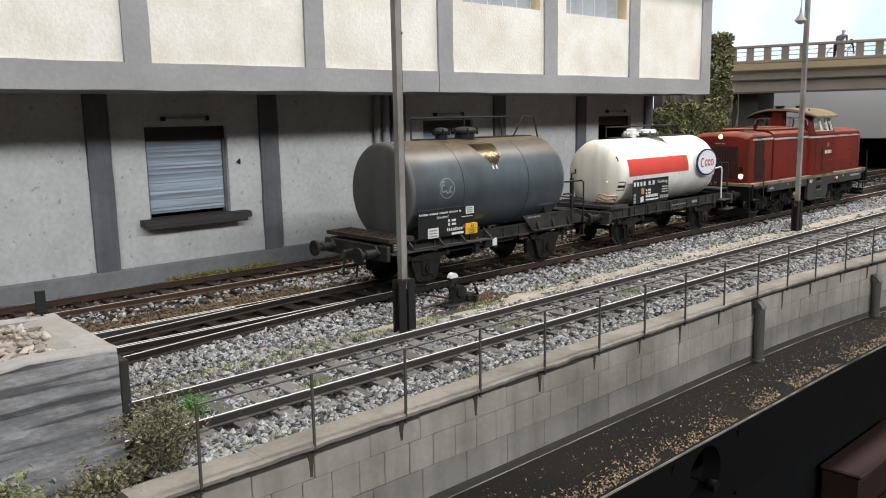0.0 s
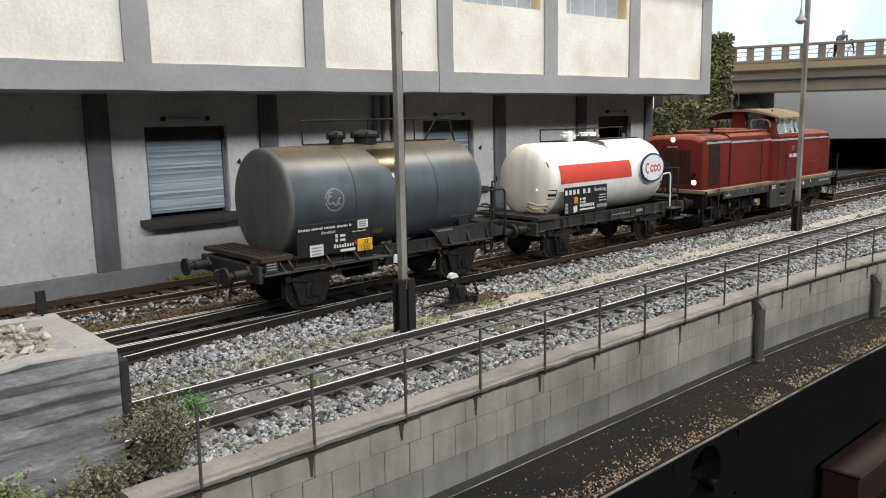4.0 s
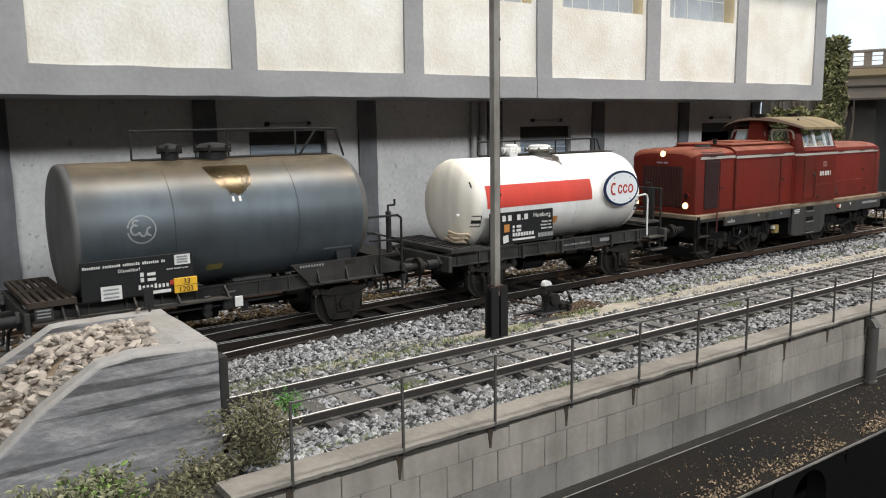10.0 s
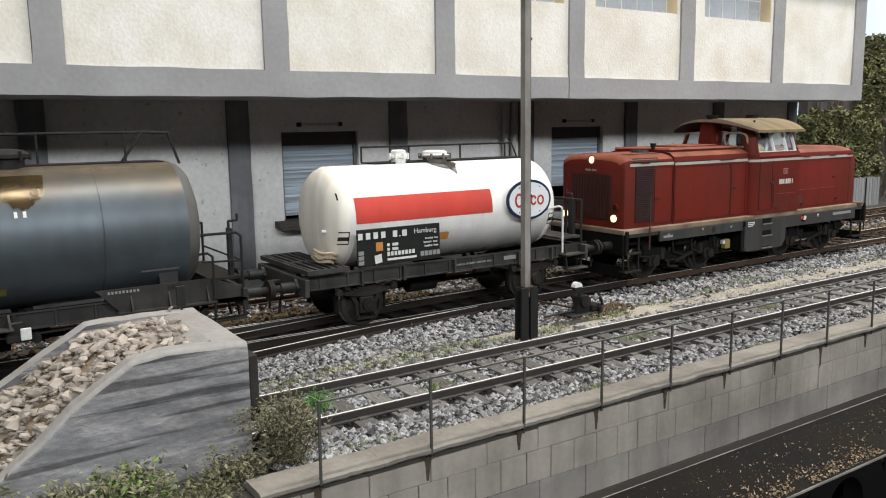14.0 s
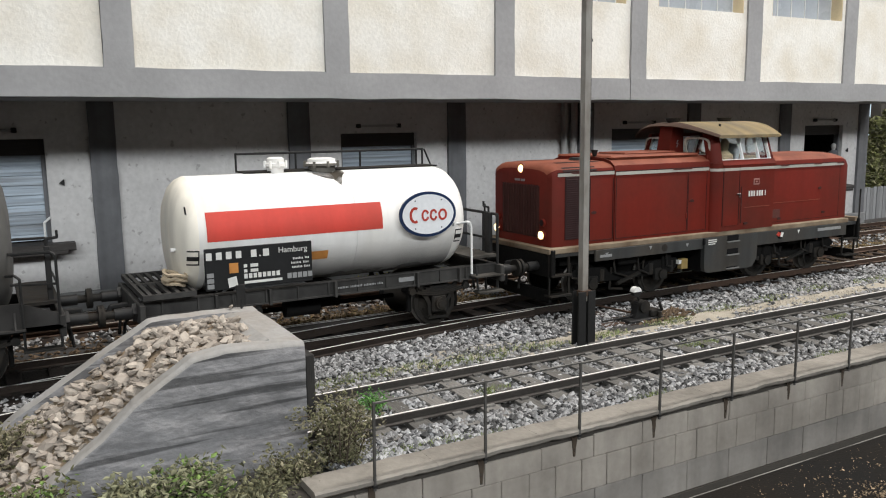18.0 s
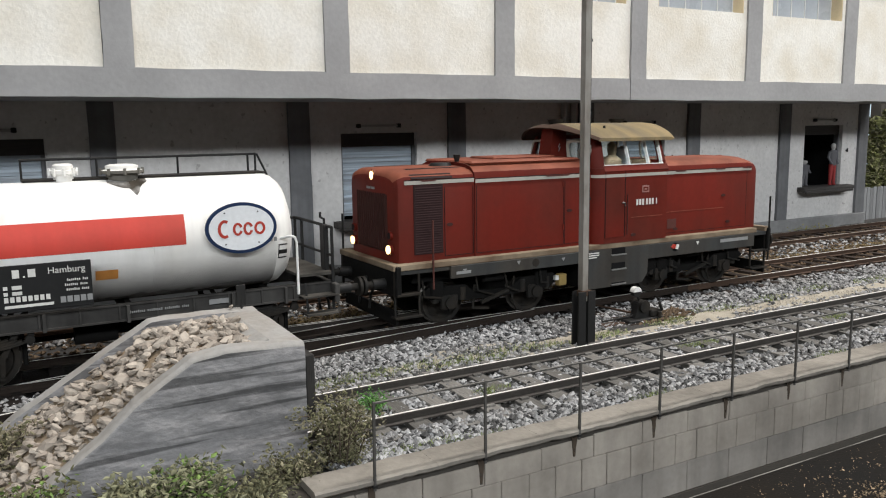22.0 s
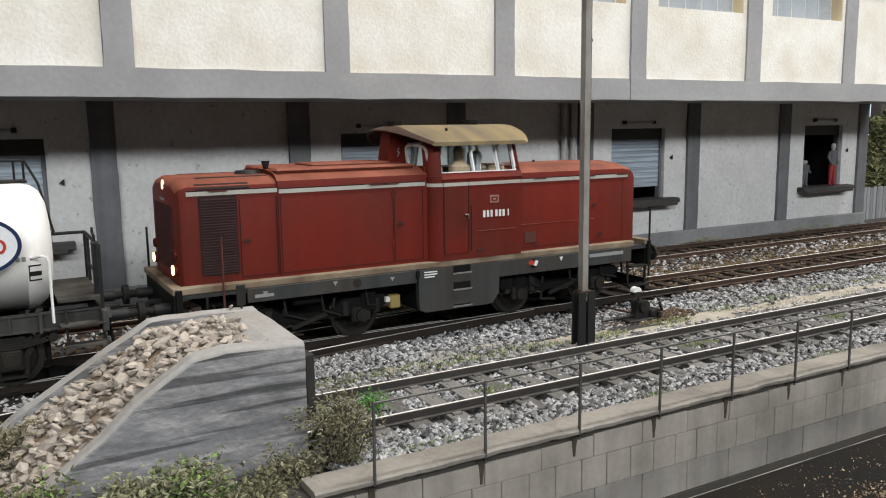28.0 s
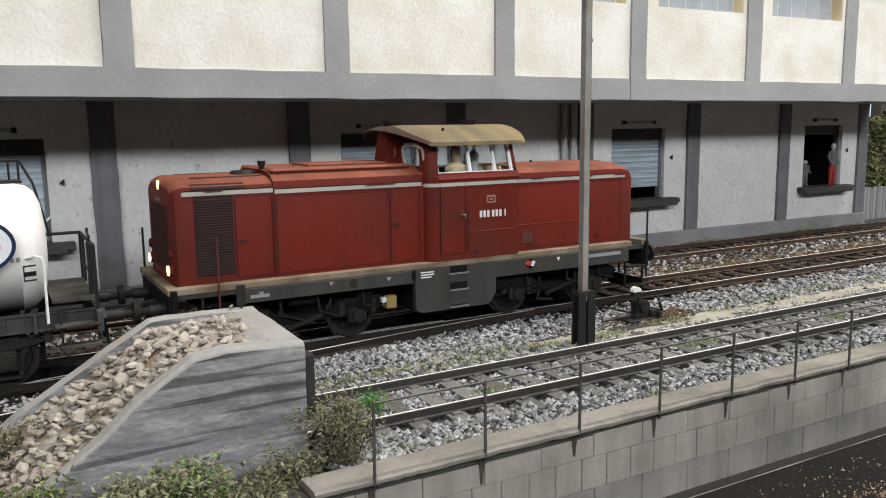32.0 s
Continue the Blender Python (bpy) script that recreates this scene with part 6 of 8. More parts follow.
        for x, z, hh, o in ((-4.13, 2.16, h1, hw), (-1.06, 2.26, h2, hw + 0.03), (2.22, 1.60, h3, hw + 0.01), (3.86, 2.34, h3, hw + 0.01), (4.05, 1.66, h3, hw + 0.01)):
            part("latch", prism(B(), [(x + 0.075 * math.cos(a), z + 0.036 * math.sin(a)) for a in [math.pi * k / 8 for k in range(16)]], "y", s * o - 0.004, s * o + s * 0.016), GRILLE, hh)
        for z in (1.9, 2.85):
            part("door_hinge", box(B(), -1.25, -1.21, s * (hw + 0.03) - 0.015, s * (hw + 0.03) + 0.03, z - 0.06, z + 0.06), RED, h2)
        part("vent_flap", box(B(), 1.95, 2.25, s * (hw + 0.012) - 0.006, s * (hw + 0.012) + 0.006, 1.62, 1.85), DULLRED, h3)
        part("scratch_line", box(B(), 1.85, 3.9, s * (hw + 0.012) - 0.004, s * (hw + 0.012) + 0.004, 2.02, 2.032), REDTOP, h3)
    # roof fittings
    part("raised_roof_edge", box(B(), -3.50, -0.6, -1.02, 1.02, 3.34, 3.42, 0.045), REDTOP, h2)
    part("roof_hatch", box(B(), -2.6, -0.9, -0.50, 0.50, 3.41, 3.465, 0.025), REDTOP, h2)
    part("fan_ring", rod(B(), (-3.80, -0.25, 3.24), (-3.80, -0.25, 3.375), 0.30, 28, 0.22), IRON, h1, "black fan ring on the bonnet roof")
    part("horn", rod(B(), (-3.50, -0.45, 3.40), (-3.50, -0.45, 3.55), 0.045, 12, 0.085), IRON, h1)
    part("horn", rod(B(), (3.2, 0.2, 3.28), (3.2, 0.2, 3.34), 0.03, 8), IRON, h3)
    # front grille and lamps
    for x, s, h in ((-5.325, -1, h1), (5.105, 1, h3)):
        if s < 0:
            g = part("front_grille", box(B(), x - 0.012, x + 0.02, -0.74, 0.74, 1.62, 2.80, 0.02), GRILLE, h, "dark slatted front grille")
            for i in range(14):
                y = -0.70 + 1.37 * i / 13
                part("grille_slat", box(B(), x - 0.03, x - 0.012, y, y + 0.03, 1.66, 2.82), GRILLE, g)
        for y in (-0.90, 0.90):
            k = part("headlamp", rod(B(), (x + 0.02, y, 1.70), (x + s * 0.06, y, 1.70), 0.105, 18), RED, lo)
            part("lens", rod(B(), (x + s * 0.055, y, 1.70), (x + s * 0.085, y, 1.70), 0.090, 18), LAMPGLOW if s < 0 else BADGERED, k, "glowing warm headlamp lens" if s < 0 else "unlit red tail lens")
            k = part("tail_lamp", rod(B(), (x + 0.02, y, 1.98), (x + s * 0.05, y, 1.98), 0.09, 16), RED, lo)
            part("lens", rod(B(), (x + s * 0.04, y, 1.98), (x + s * 0.06, y, 1.98), 0.07, 16), REDDARK, k)
        k = part("top_lamp", rod(B(), (x + s * -0.16, 0, 3.16), (x + s * -0.02, 0, 3.16), 0.125, 18), REDTOP, lo)
        part("lens", rod(B(), (x + s * -0.03, 0, 3.16), (x + s * 0.0, 0, 3.16), 0.088, 18), LAMPGLOW if s < 0 else CHROME, k)
    part("number_bar", box(B(), -5.345, -5.34, -0.20, -0.04, 2.88, 2.93), LETTERGREY, lo)
    part("number_bar", box(B(), -5.345, -5.34, 0.0, 0.2, 2.88, 2.93), LETTERGREY, lo)
    # cab
    hc = 1.38
    cab = part("cab", box(B(), -0.18, 1.64, -hc + 0.035, hc - 0.035, 1.46, 1.56), RED, lo, "red driver's cab with white-framed side windows")
    for s in (-1, 1):
        part("cab_side", box(B(), -0.20, 1.72, s * hc - 0.03, s * hc + 0.03, 1.445, 3.12), RED, cab)
        def corner(z, lean, step):
            """Plan of the rounded front corner at a height, shifted inwards by the lean."""
            cx, cy, q = -0.20 + step, hc + 0.03 - 0.27 - lean, 0.27
            arc = [(cx - q * math.sin(radians(a)), s * (cy + q * math.cos(radians(a))), z) for a in range(0, 91, 10)]
            return arc + [(cx - q + 0.06, s * cy, z), (cx, s * (cy + q - 0.06), z)]
        for name, low, high in (("cab_corner", corner(1.445, 0.0, 0.0), corner(3.16, 0.0, 0.0)), ("corner_post", corner(3.161, 0.03, 0.02), corner(3.88, 0.25, 0.08))):
            bm = loft(B(), [low, high])
            bmesh.ops.recalc_face_normals(bm, faces=bm.faces)
            part(name, bm, RED, cab, "rounded cab corner")
        arc = [(-0.20 - 0.274 * math.sin(radians(a)), s * (hc - 0.24 + 0.274 * math.cos(radians(a)))) for a in range(0, 91, 10)]
        bm = loft(B(), [[(x, y, 2.955), (x + 0.02, y - s * 0.02, 2.955), (x + 0.02, y - s * 0.02, 3.025), (x, y, 3.025)] for x, y in arc])
        bmesh.ops.recalc_face_normals(bm, faces=bm.faces)
        part("cab_line", bm, STRIPEGREY, cab)
    part("cab_front", box(B(), -0.47, -0.41, -hc + 0.25, hc - 0.25, 1.445, 3.36), RED, cab)
    part("cab_rear", box(B(), 1.65, 1.715, -hc + 0.035, hc - 0.035, 1.445, 3.30), RED, cab)
    for s in (-1, 1):
        part("cab_line", box(B(), -0.20, 1.70, s * (hc + 0.034) - 0.006, s * (hc + 0.034) + 0.006, 2.955, 3.025), STRIPEGREY, cab)
        part("cab_waist", prism(B(), [(s * (hc + 0.03), 3.06), (s * (hc + 0.05), 3.10), (s * (hc - 0.02), 3.22), (s * (hc - 0.10), 3.22), (s * (hc - 0.08), 3.06)], "x", -0.20, 1.74), RED, cab)
        d = part("cab_door", box(B(), -0.16, 0.40, s * (hc + 0.034) - 0.006, s * (hc + 0.034) + 0.008, 1.58, 2.96, 0.006), RED, cab)
        for x in (-0.18, 0.405):
            part("door_gap", box(B(), x, x + 0.015, s * (hc + 0.034) - 0.006, s * (hc + 0.034) + 0.004, 1.58, 3.10), REDDARK, d)
        part("door_handle", pipe(B(), [(0.30, s * (hc + 0.06), 2.36), (0.38, s * (hc + 0.08), 2.36), (0.38, s * (hc + 0.08), 2.28)], 0.022), CHROME, d)
        part("grab_rail", pipe(B(), [(0.47, s * (hc + 0.06), 1.62), (0.47, s * (hc + 0.06), 2.55)], 0.011), GRILLE, cab)
        part("latch", prism(B(), [(0.68 + 0.075 * math.cos(a), 1.60 + 0.036 * math.sin(a)) for a in [math.pi * k / 8 for k in range(16)]], "y", s * (hc + 0.03), s * (hc + 0.05)), GRILLE, cab)
        # emblem and number as plain bars
        part("emblem", box(B(), 0.93, 1.15, s * (hc + 0.036) - 0.004, s * (hc + 0.036) + 0.004, 2.57, 2.73, 0.003), EMBLEMPINK, cab, "pale rounded emblem")
        part("emblem_field", box(B(), 0.965, 1.115, s * (hc + 0.041) - 0.002, s * (hc + 0.041) + 0.002, 2.605, 2.695), RED, cab)
        part("emblem_bar", box(B(), 1.0, 1.08, s * (hc + 0.043) - 0.002, s * (hc + 0.043) + 0.002, 2.63, 2.67), EMBLEMPINK, cab)
        for i, x in enumerate((0.76, 0.85, 0.94, 1.06, 1.15, 1.24, 1.37)):
            part("number_bar", box(B(), x, x + (0.055 if i < 6 else 0.03), s * (hc + 0.036) - 0.004, s * (hc + 0.036) + 0.004, 2.28, 2.42), LETTERWHITE, cab)
        part("scratch_line", box(B(), 0.62, 1.58, s * (hc + 0.033) - 0.003, s * (hc + 0.033) + 0.003, 2.00, 2.012), REDTOP, cab)
        # upper cab side, leaning in, with a white-framed three-pane window
        y0, y1 = s * (hc - 0.07), s * (hc - 0.29)

        def side(x0, x1, z0, z1, t, material, name):
            def yy(z):
                return y0 + (y1 - y0) * (z - 3.20) / 0.66
            return part(name, prism(B(), [(yy(z0) - t, z0), (yy(z0) + t, z0), (yy(z1) + t, z1), (yy(z1) - t, z1)], "x", x0, x1), material, cab)
        side(-0.21, -0.17, 3.20, 3.86, 0.025, RED, "cab_post")
        side(1.64, 1.74, 3.20, 3.86, 0.025, RED, "cab_post")
        side(-0.19, 1.64, 3.79, 3.88, 0.025, RED, "cab_header")
        w = side(-0.19, 1.64, 3.20, 3.235, 0.045, FRAMEWHITE, "side_window")
        for x0, x1, z0, z1 in ((-0.19, 1.64, 3.765, 3.79), (-0.19, -0.150, 3.23, 3.77), (1.600, 1.64, 3.23, 3.77), (0.592, 0.630, 3.23, 3.77), (1.190, 1.228, 3.23, 3.77)):
            k = side(x0, x1, z0, z1, 0.043, FRAMEWHITE, "window_bar")
            k.parent = w
        k = side(-0.15, 1.60, 3.25, 3.76, 0.006, PANE, "pane")
        k.parent = w
        k.visible_shadow = False
    # end windows of the cab, set back towards the corners
    for e, xb, back in ((-1, -0.45, 0.15), (1, 1.74, 0.08)):
        def set_back(y, grow=0.0):
            return xb - e * back * max(0.0, abs(y) - 0.36) + e * grow
        zb = 3.33 if e < 0 else 3.28
        for s in (-1, 1):
            yc, zm, hy, hz = 0.77, (zb + 3.79) / 2, 0.37, (3.80 - zb) / 2

            def rounded(k):
                """Outline of the window, straight inside and round at the corner post, leaning in with the side."""
                out = []
                for i in range(28):
                    a = 2 * math.pi * i / 28
                    c, d = math.cos(a), math.sin(a)
                    v = (hz - k) * math.copysign(abs(d) ** 0.55, d)
                    out.append((yc + (hy - k) * math.copysign(abs(c) ** (0.6 if c > 0 else 0.35), c) - 0.14 * v, zm + v))
                return out
            outer, inner = rounded(0.0), rounded(0.045)
            bm = B()
            vo = [bm.verts.new((set_back(y, 0.06), s * y, z)) for y, z in outer]
            vi = [bm.verts.new((set_back(y, 0.06), s * y, z)) for y, z in inner]
            n = len(vo)
            for i in range(n):
                j = (i + 1) % n
                bm.faces.new((vo[i], vo[j], vi[j], vi[i]))
            bm.normal_update()
            bmesh.ops.recalc_face_normals(bm, faces=bm.faces)
            bmesh.ops.solidify(bm, geom=bm.faces[:], thickness=0.05)
            f = part("end_window", bm, RUBBERPALE, cab, "pale rubber-framed cab end window")
            bm = B()
            bm.faces.new([bm.verts.new((set_back(y), s * y, z)) for y, z in inner])
            bm.normal_update()
            bmesh.ops.solidify(bm, geom=bm.faces[:], thickness=0.01)
            g = part("pane", bm, PANE, f)
            g.visible_shadow = False
            q = set_back(1.24)
            if e > 0:
                part("end_post", prism(B(), [(s * 1.20, 3.2), (s * 1.335, 3.2), (s * 1.115, 3.88), (s * 0.98, 3.88)], "x", q - 0.05, q + 0.20 if e < 0 else q + 0.04), RED, cab)
            bm = B()
            loft(bm, [[(set_back(y) - 0.04, s * y, 3.1), (set_back(y) + 0.04, s * y, 3.1), (set_back(y) + 0.04, s * y, zb + 0.01), (set_back(y) - 0.04, s * y, zb + 0.01)] for y in ((0.0, 0.36, 1.10) if e < 0 else (0.0, 0.36, 1.33))])
            bmesh.ops.recalc_face_normals(bm, faces=bm.faces)
            part("end_sill", bm, RED, cab)
    part("exhaust_casing", loft(B(), [[(-0.86, y * 1.12, 3.30), (-0.36, y * 1.12, 3.30), (-0.36, y, 4.12), (-0.74, y, 4.12)] for y in (-0.21, 0.21)]), RED, cab, "red exhaust casing in front of the cab")
    part("spark_mark", pipe(B(), [(-0.56, -0.226, 3.72), (-0.60, -0.228, 3.64), (-0.55, -0.229, 3.63), (-0.60, -0.232, 3.54)], 0.010, 4), LETTERGREY, cab)
    # curved roof with rounded ends
    bm = B()
    rings = []
    n = 18
    for k in range(n + 1):
        y = -1.48 + 2.96 * k / n
        q = abs(y) / 1.48
        z = 4.14 - 0.34 * q ** 2.1
        x0, x1 = -0.96 + 0.50 * q ** 2.2, 2.20 - 0.35 * q ** 2.6
        d = 0.05 * (1 - q ** 2)
        b = 0.09 + 0.30 * max(0.0, 1 - 1.4 * q)
        rings.append([(x0, y, z - d), (x0 + 0.05, y, z - d + 0.03), (x0 + b, y, z + 0.045), (x1 - 0.1, y, z + 0.045), (x1, y, z), (x1 - 0.1, y, z - 0.03), (x0 + b, y, z - 0.03), (x0 + 0.05, y, z - d - 0.03)])
    loft(bm, rings)
    bmesh.ops.recalc_face_normals(bm, faces=bm.faces)
    # front lip and downward faces take the painted shade colour
    for f in bm.faces:
        c = f.calc_center_median()
        q = min(1.0, abs(c.y) / 1.48)
        lip = -0.96 + 0.50 * q ** 2.2 + 0.09 + 0.30 * max(0.0, 1 - 1.4 * q)
        if c.x < lip or f.normal.z < -0.3:
            f.material_index = 1
    roof = part("cab_roof", bm, [ROOFBEIGE, ROOFSHADE], lo, "dusty beige arched cab roof, front lip and underside darkened for shade")
    for x, y in ((-0.52, 0.0), (1.36, 0.0)):
        part("roof_vent", rod(B(), (x, y, 4.15), (x, y, 4.28), 0.13, 16, 0.20), GEAR, roof)
    part("roof_antenna", rod(B(), (0.2, -0.9, 4.05), (0.2, -0.9, 4.12), 0.03, 8), GEAR, roof)
    # cab interior: desk, seat and two plain dolls
    for x, y, h in ((0.60, -0.72, 1.12), (1.30, -0.30, 1.0)):
        bm = B()
        n = 12
        loft(bm, [[(x + q * math.cos(2 * math.pi * i / n), y + 0.8 * q * math.sin(2 * math.pi * i / n), 2.62 + z * h) for i in range(n)] for q, z in
                  ((0.20, 0), (0.24, 0.35), (0.25, 0.62), (0.10, 0.72), (0.12, 0.80), (0.125, 0.92), (0.05, 1.0))])
        bmesh.ops.recalc_face_normals(bm, faces=bm.faces)
        part("figurine", bm, DOLLTAN if y < 0 else DOLL, cab, "plain painted figurine behind the cab window")
    part("control_desk", box(B(), -0.38, -0.16, -0.8, 0.8, 2.6, 3.22, 0.04), LOCOGREY, cab)
    part("seat_back", box(B(), 1.05, 1.16, -0.75, -0.25, 2.9, 3.60, 0.05), CABSEAT, cab, "pale grey seat back")
    part("cab_back", box(B(), 1.52, 1.58, -1.00, 1.00, 1.6, 3.30, 0.02), CABTAN, cab, "tan cab rear partition")
    # steps, hand rails, gear under the frame
    for e in (-1, 1):
        for s in (-1, 1):
            x = e * 5.15
            st = part("corner_step", box(B(), x - 0.35, x + 0.25, s * 1.30 - 0.12, s * 1.30 + 0.12, 0.36, 0.40), GEAR, lo)
            part("step_tread", box(B(), x - 0.32, x + 0.22, s * 1.34 - 0.10, s * 1.34 + 0.10, 0.82, 0.86), GEAR, st)
            for q in (x - 0.32, x + 0.22):
                part("step_hanger", box(B(), q - 0.02, q + 0.02, s * 1.32 - 0.02, s * 1.32 + 0.02, 0.38, 1.34), GEAR, st)
            if e > 0 or s > 0:
                part("hand_rail", pipe(B(), [(e * 5.42, s * 1.40, 0.56 if e > 0 else 1.10), (e * 5.42, s * 1.40, 2.24)], 0.024), GEAR, lo)
            if e < 0:
                part("hand_rail", pipe(B(), [(-4.66, s * 1.45, 0.9), (-4.66, s * 1.45, 2.30)], 0.020), DULLRED, lo)
    for x in (-5.42, 5.42):
        part("buffer_beam", box(B(), x - 0.06, x + 0.06, -1.42, 1.42, 0.80, 1.42, 0.02), BLACK, lo)
        part("snow_plough", prism(B(), [(-1.3, 0.22), (1.3, 0.22), (1.25, 0.5), (-1.25, 0.5)], "x", x - 0.03, x + 0.03), BLACK, lo)
    buffers(lo, -5.40, -1)
    buffers(lo, 5.45, 1)
    part("brass_box", box(B(), -1.30, -1.08, -1.20, -1.05, 0.56, 0.82, 0.015), BRASS, lo, "yellow brass-coloured box under the frame")
    part("white_box", box(B(), -1.40, -1.31, -1.2, -1.1, 0.70, 0.80), LETTERWHITE, lo)
    rng = random.Random(15)
    for x in (-4.4, -1.75, 1.5, 1.9, 4.35):
        part("hanging_box", box(B(), x - 0.16, x + 0.16, -1.16, -0.98, 0.55 + 0.1 * rng.random(), 0.98, 0.03), BLACK, lo)
    for k in range(10):
        x = -4.6 + 0.95 * k + rng.uniform(-0.2, 0.2)
        part("air_pipe", pipe(B(), [(x, -1.20, 1.05), (x + 0.05, -1.20, 0.7), (x + rng.uniform(0.15, 0.5), -1.18, rng.uniform(0.5, 0.7))], 0.024), GEAR, lo)
    part("under_tank", box(B(), -0.7, 1.0, -1.25, 1.25, 0.42, 1.28, 0.06), BLACK, lo)
    part("under_frame", box(B(), -4.9, 4.9, -0.95, 0.95, 0.95, 1.30, 0.02), BLACK, lo)
    wheels = []
    for c in (-3.0, 3.0):
        bog = part("bogie", box(B(), c - 1.6, c + 1.6, -0.62, 0.62, 0.55, 0.80), BLACK, lo)
        for s in (-1, 1):
            bm = B()
            y = s * 1.06
            prism(bm, [(c - 1.75, 0.74), (c - 1.6, 0.86), (c - 0.7, 0.84), (c - 0.5, 0.66), (c + 0.5, 0.66), (c + 0.7, 0.84), (c + 1.6, 0.86), (c + 1.75, 0.74), (c + 1.5, 0.56), (c + 0.6, 0.50), (c - 0.6, 0.50), (c - 1.5, 0.56)], "y", y - 0.05, y + 0.05)
            part("bogie_frame", bm, BLACK, bog)
            for x in (c - 1.1, c + 1.1):
                bm = B()
                box(bm, x - 0.20, x + 0.20, y - 0.09, y + 0.09 + 0.04 * s, 0.36, 0.66, 0.03)
                rod(bm, (x, y, 0.50), (x, y + 0.14 * s, 0.50), 0.13, 14)
                part("axle_box", bm, GEAR, bog)
                for e in (-0.33, 0.33):
                    bm = B()
                    rod(bm, (x + e, y, 0.52), (x + e, y, 0.80), 0.085, 10)
                    part("coil_spring", bm, GEAR, bog)
            part("damper", pipe(B(), [(c - 0.35, y + 0.10 * s, 0.42), (c + 0.35, y + 0.10 * s, 0.62)], 0.05), GEAR, bog)
            part("brake_hanger", pipe(B(), [(c - 0.45, y, 0.8), (c - 0.5, y, 0.3), (c - 0.1, y, 0.25)], 0.03), GEAR, bog)
            part("sand_pipe", pipe(B(), [(c + 0.55, y + 0.02 * s, 0.9), (c + 0.5, y + 0.02 * s, 0.4), (c + 0.62, y, 0.15)], 0.025), GEAR, bog)
            part("sand_box", box(B(), c - 0.30, c + 0.30, y - 0.10, y + 0.12, 0.84, 1.10, 0.04), BLACK, bog)
        for x in (c - 1.1, c + 1.1):
            wheels.append(wheelset(lo, x, 0.475))
    return lo, wheels


LOCO, LOCO_WHEELS = locomotive()
WHITE_WAGON, WHITE_WHEELS = white_wagon()
DARK_WAGON, DARK_WHEELS = dark_wagon()


# ================= things beside the track =================
ICO_V = [Vector(v).normalized() for v in ((0, 1, 1.618), (0, -1, 1.618), (0, 1, -1.618), (0, -1, -1.618), (1, 1.618, 0), (-1, 1.618, 0), (1, -1.618, 0), (-1, -1.618, 0),
                                          (1.618, 0, 1), (-1.618, 0, 1), (1.618, 0, -1), (-1.618, 0, -1))]
ICO_F = [(0, 1, 8), (0, 8, 4), (0, 4, 5), (0, 5, 9), (0, 9, 1), (1, 6, 8), (8, 6, 10), (8, 10, 4), (4, 10, 2), (4, 2, 5), (5, 2, 11), (5, 11, 9), (9, 11, 7), (9, 7, 1), (1, 7, 6), (3, 6, 7), (3, 10, 6), (3, 2, 10), (3, 11, 2), (3, 7, 11)]


def rubble_pieces(rng, spots, size):
    verts, faces = [], []
    for x, y, z in spots:
        k = len(verts)
        s = size * rng.uniform(0.5, 1.35)
        q = Euler((rng.uniform(-0.6, 0.6), rng.uniform(-0.6, 0.6), rng.uniform(0, 6.28))).to_matrix()
        sx, sy, sz = rng.uniform(0.9, 1.7), rng.uniform(0.6, 1.0), rng.uniform(0.35, 0.65)
        for v in ICO_V:
            j = rng.uniform(0.78, 1.12)
            w = q @ Vector((v.x * sx * j, v.y * sy * j, v.z * sz * j)) * s
            verts.append(((x + w.x) * U, (y + w.y) * U, (z + w.z) * U))
        faces += [tuple(k + i for i in f) for f in ICO_F]
    return verts, faces


def lerp_line(points, x):
    return float(np.interp(x, [p[0] for p in points], [p[1] for p in points]))


FRONT_TOP = [(-0.25, -0.30), (0.43, 0.20), (0.94, 0.57), (1.34, 0.95), (2.02, 1.39), (2.44, 1.455), (3.46, 1.41)]
BACK_TOP = [(-0.85, -0.30), (0.19, 0.41), (1.02, 0.92), (1.90, 1.44), (2.76, 1.46), (3.46, 1.43)]


FILLSAND = mat("brown_sand_fill", (0.30, 0.235, 0.165), 0.95, stain=0.4, stain_size=2, grain=0.3, grain_size=25, bump=0.8, spec=0.2)


PLANKGREY = mat("weathered_buffer_timber", (0.040, 0.038, 0.036), 0.9, stain=0.4, stain_size=2, grain=0.35, grain_size=8, stretch=(3, 3, 0.4), bump=0.5, spec=0.2)


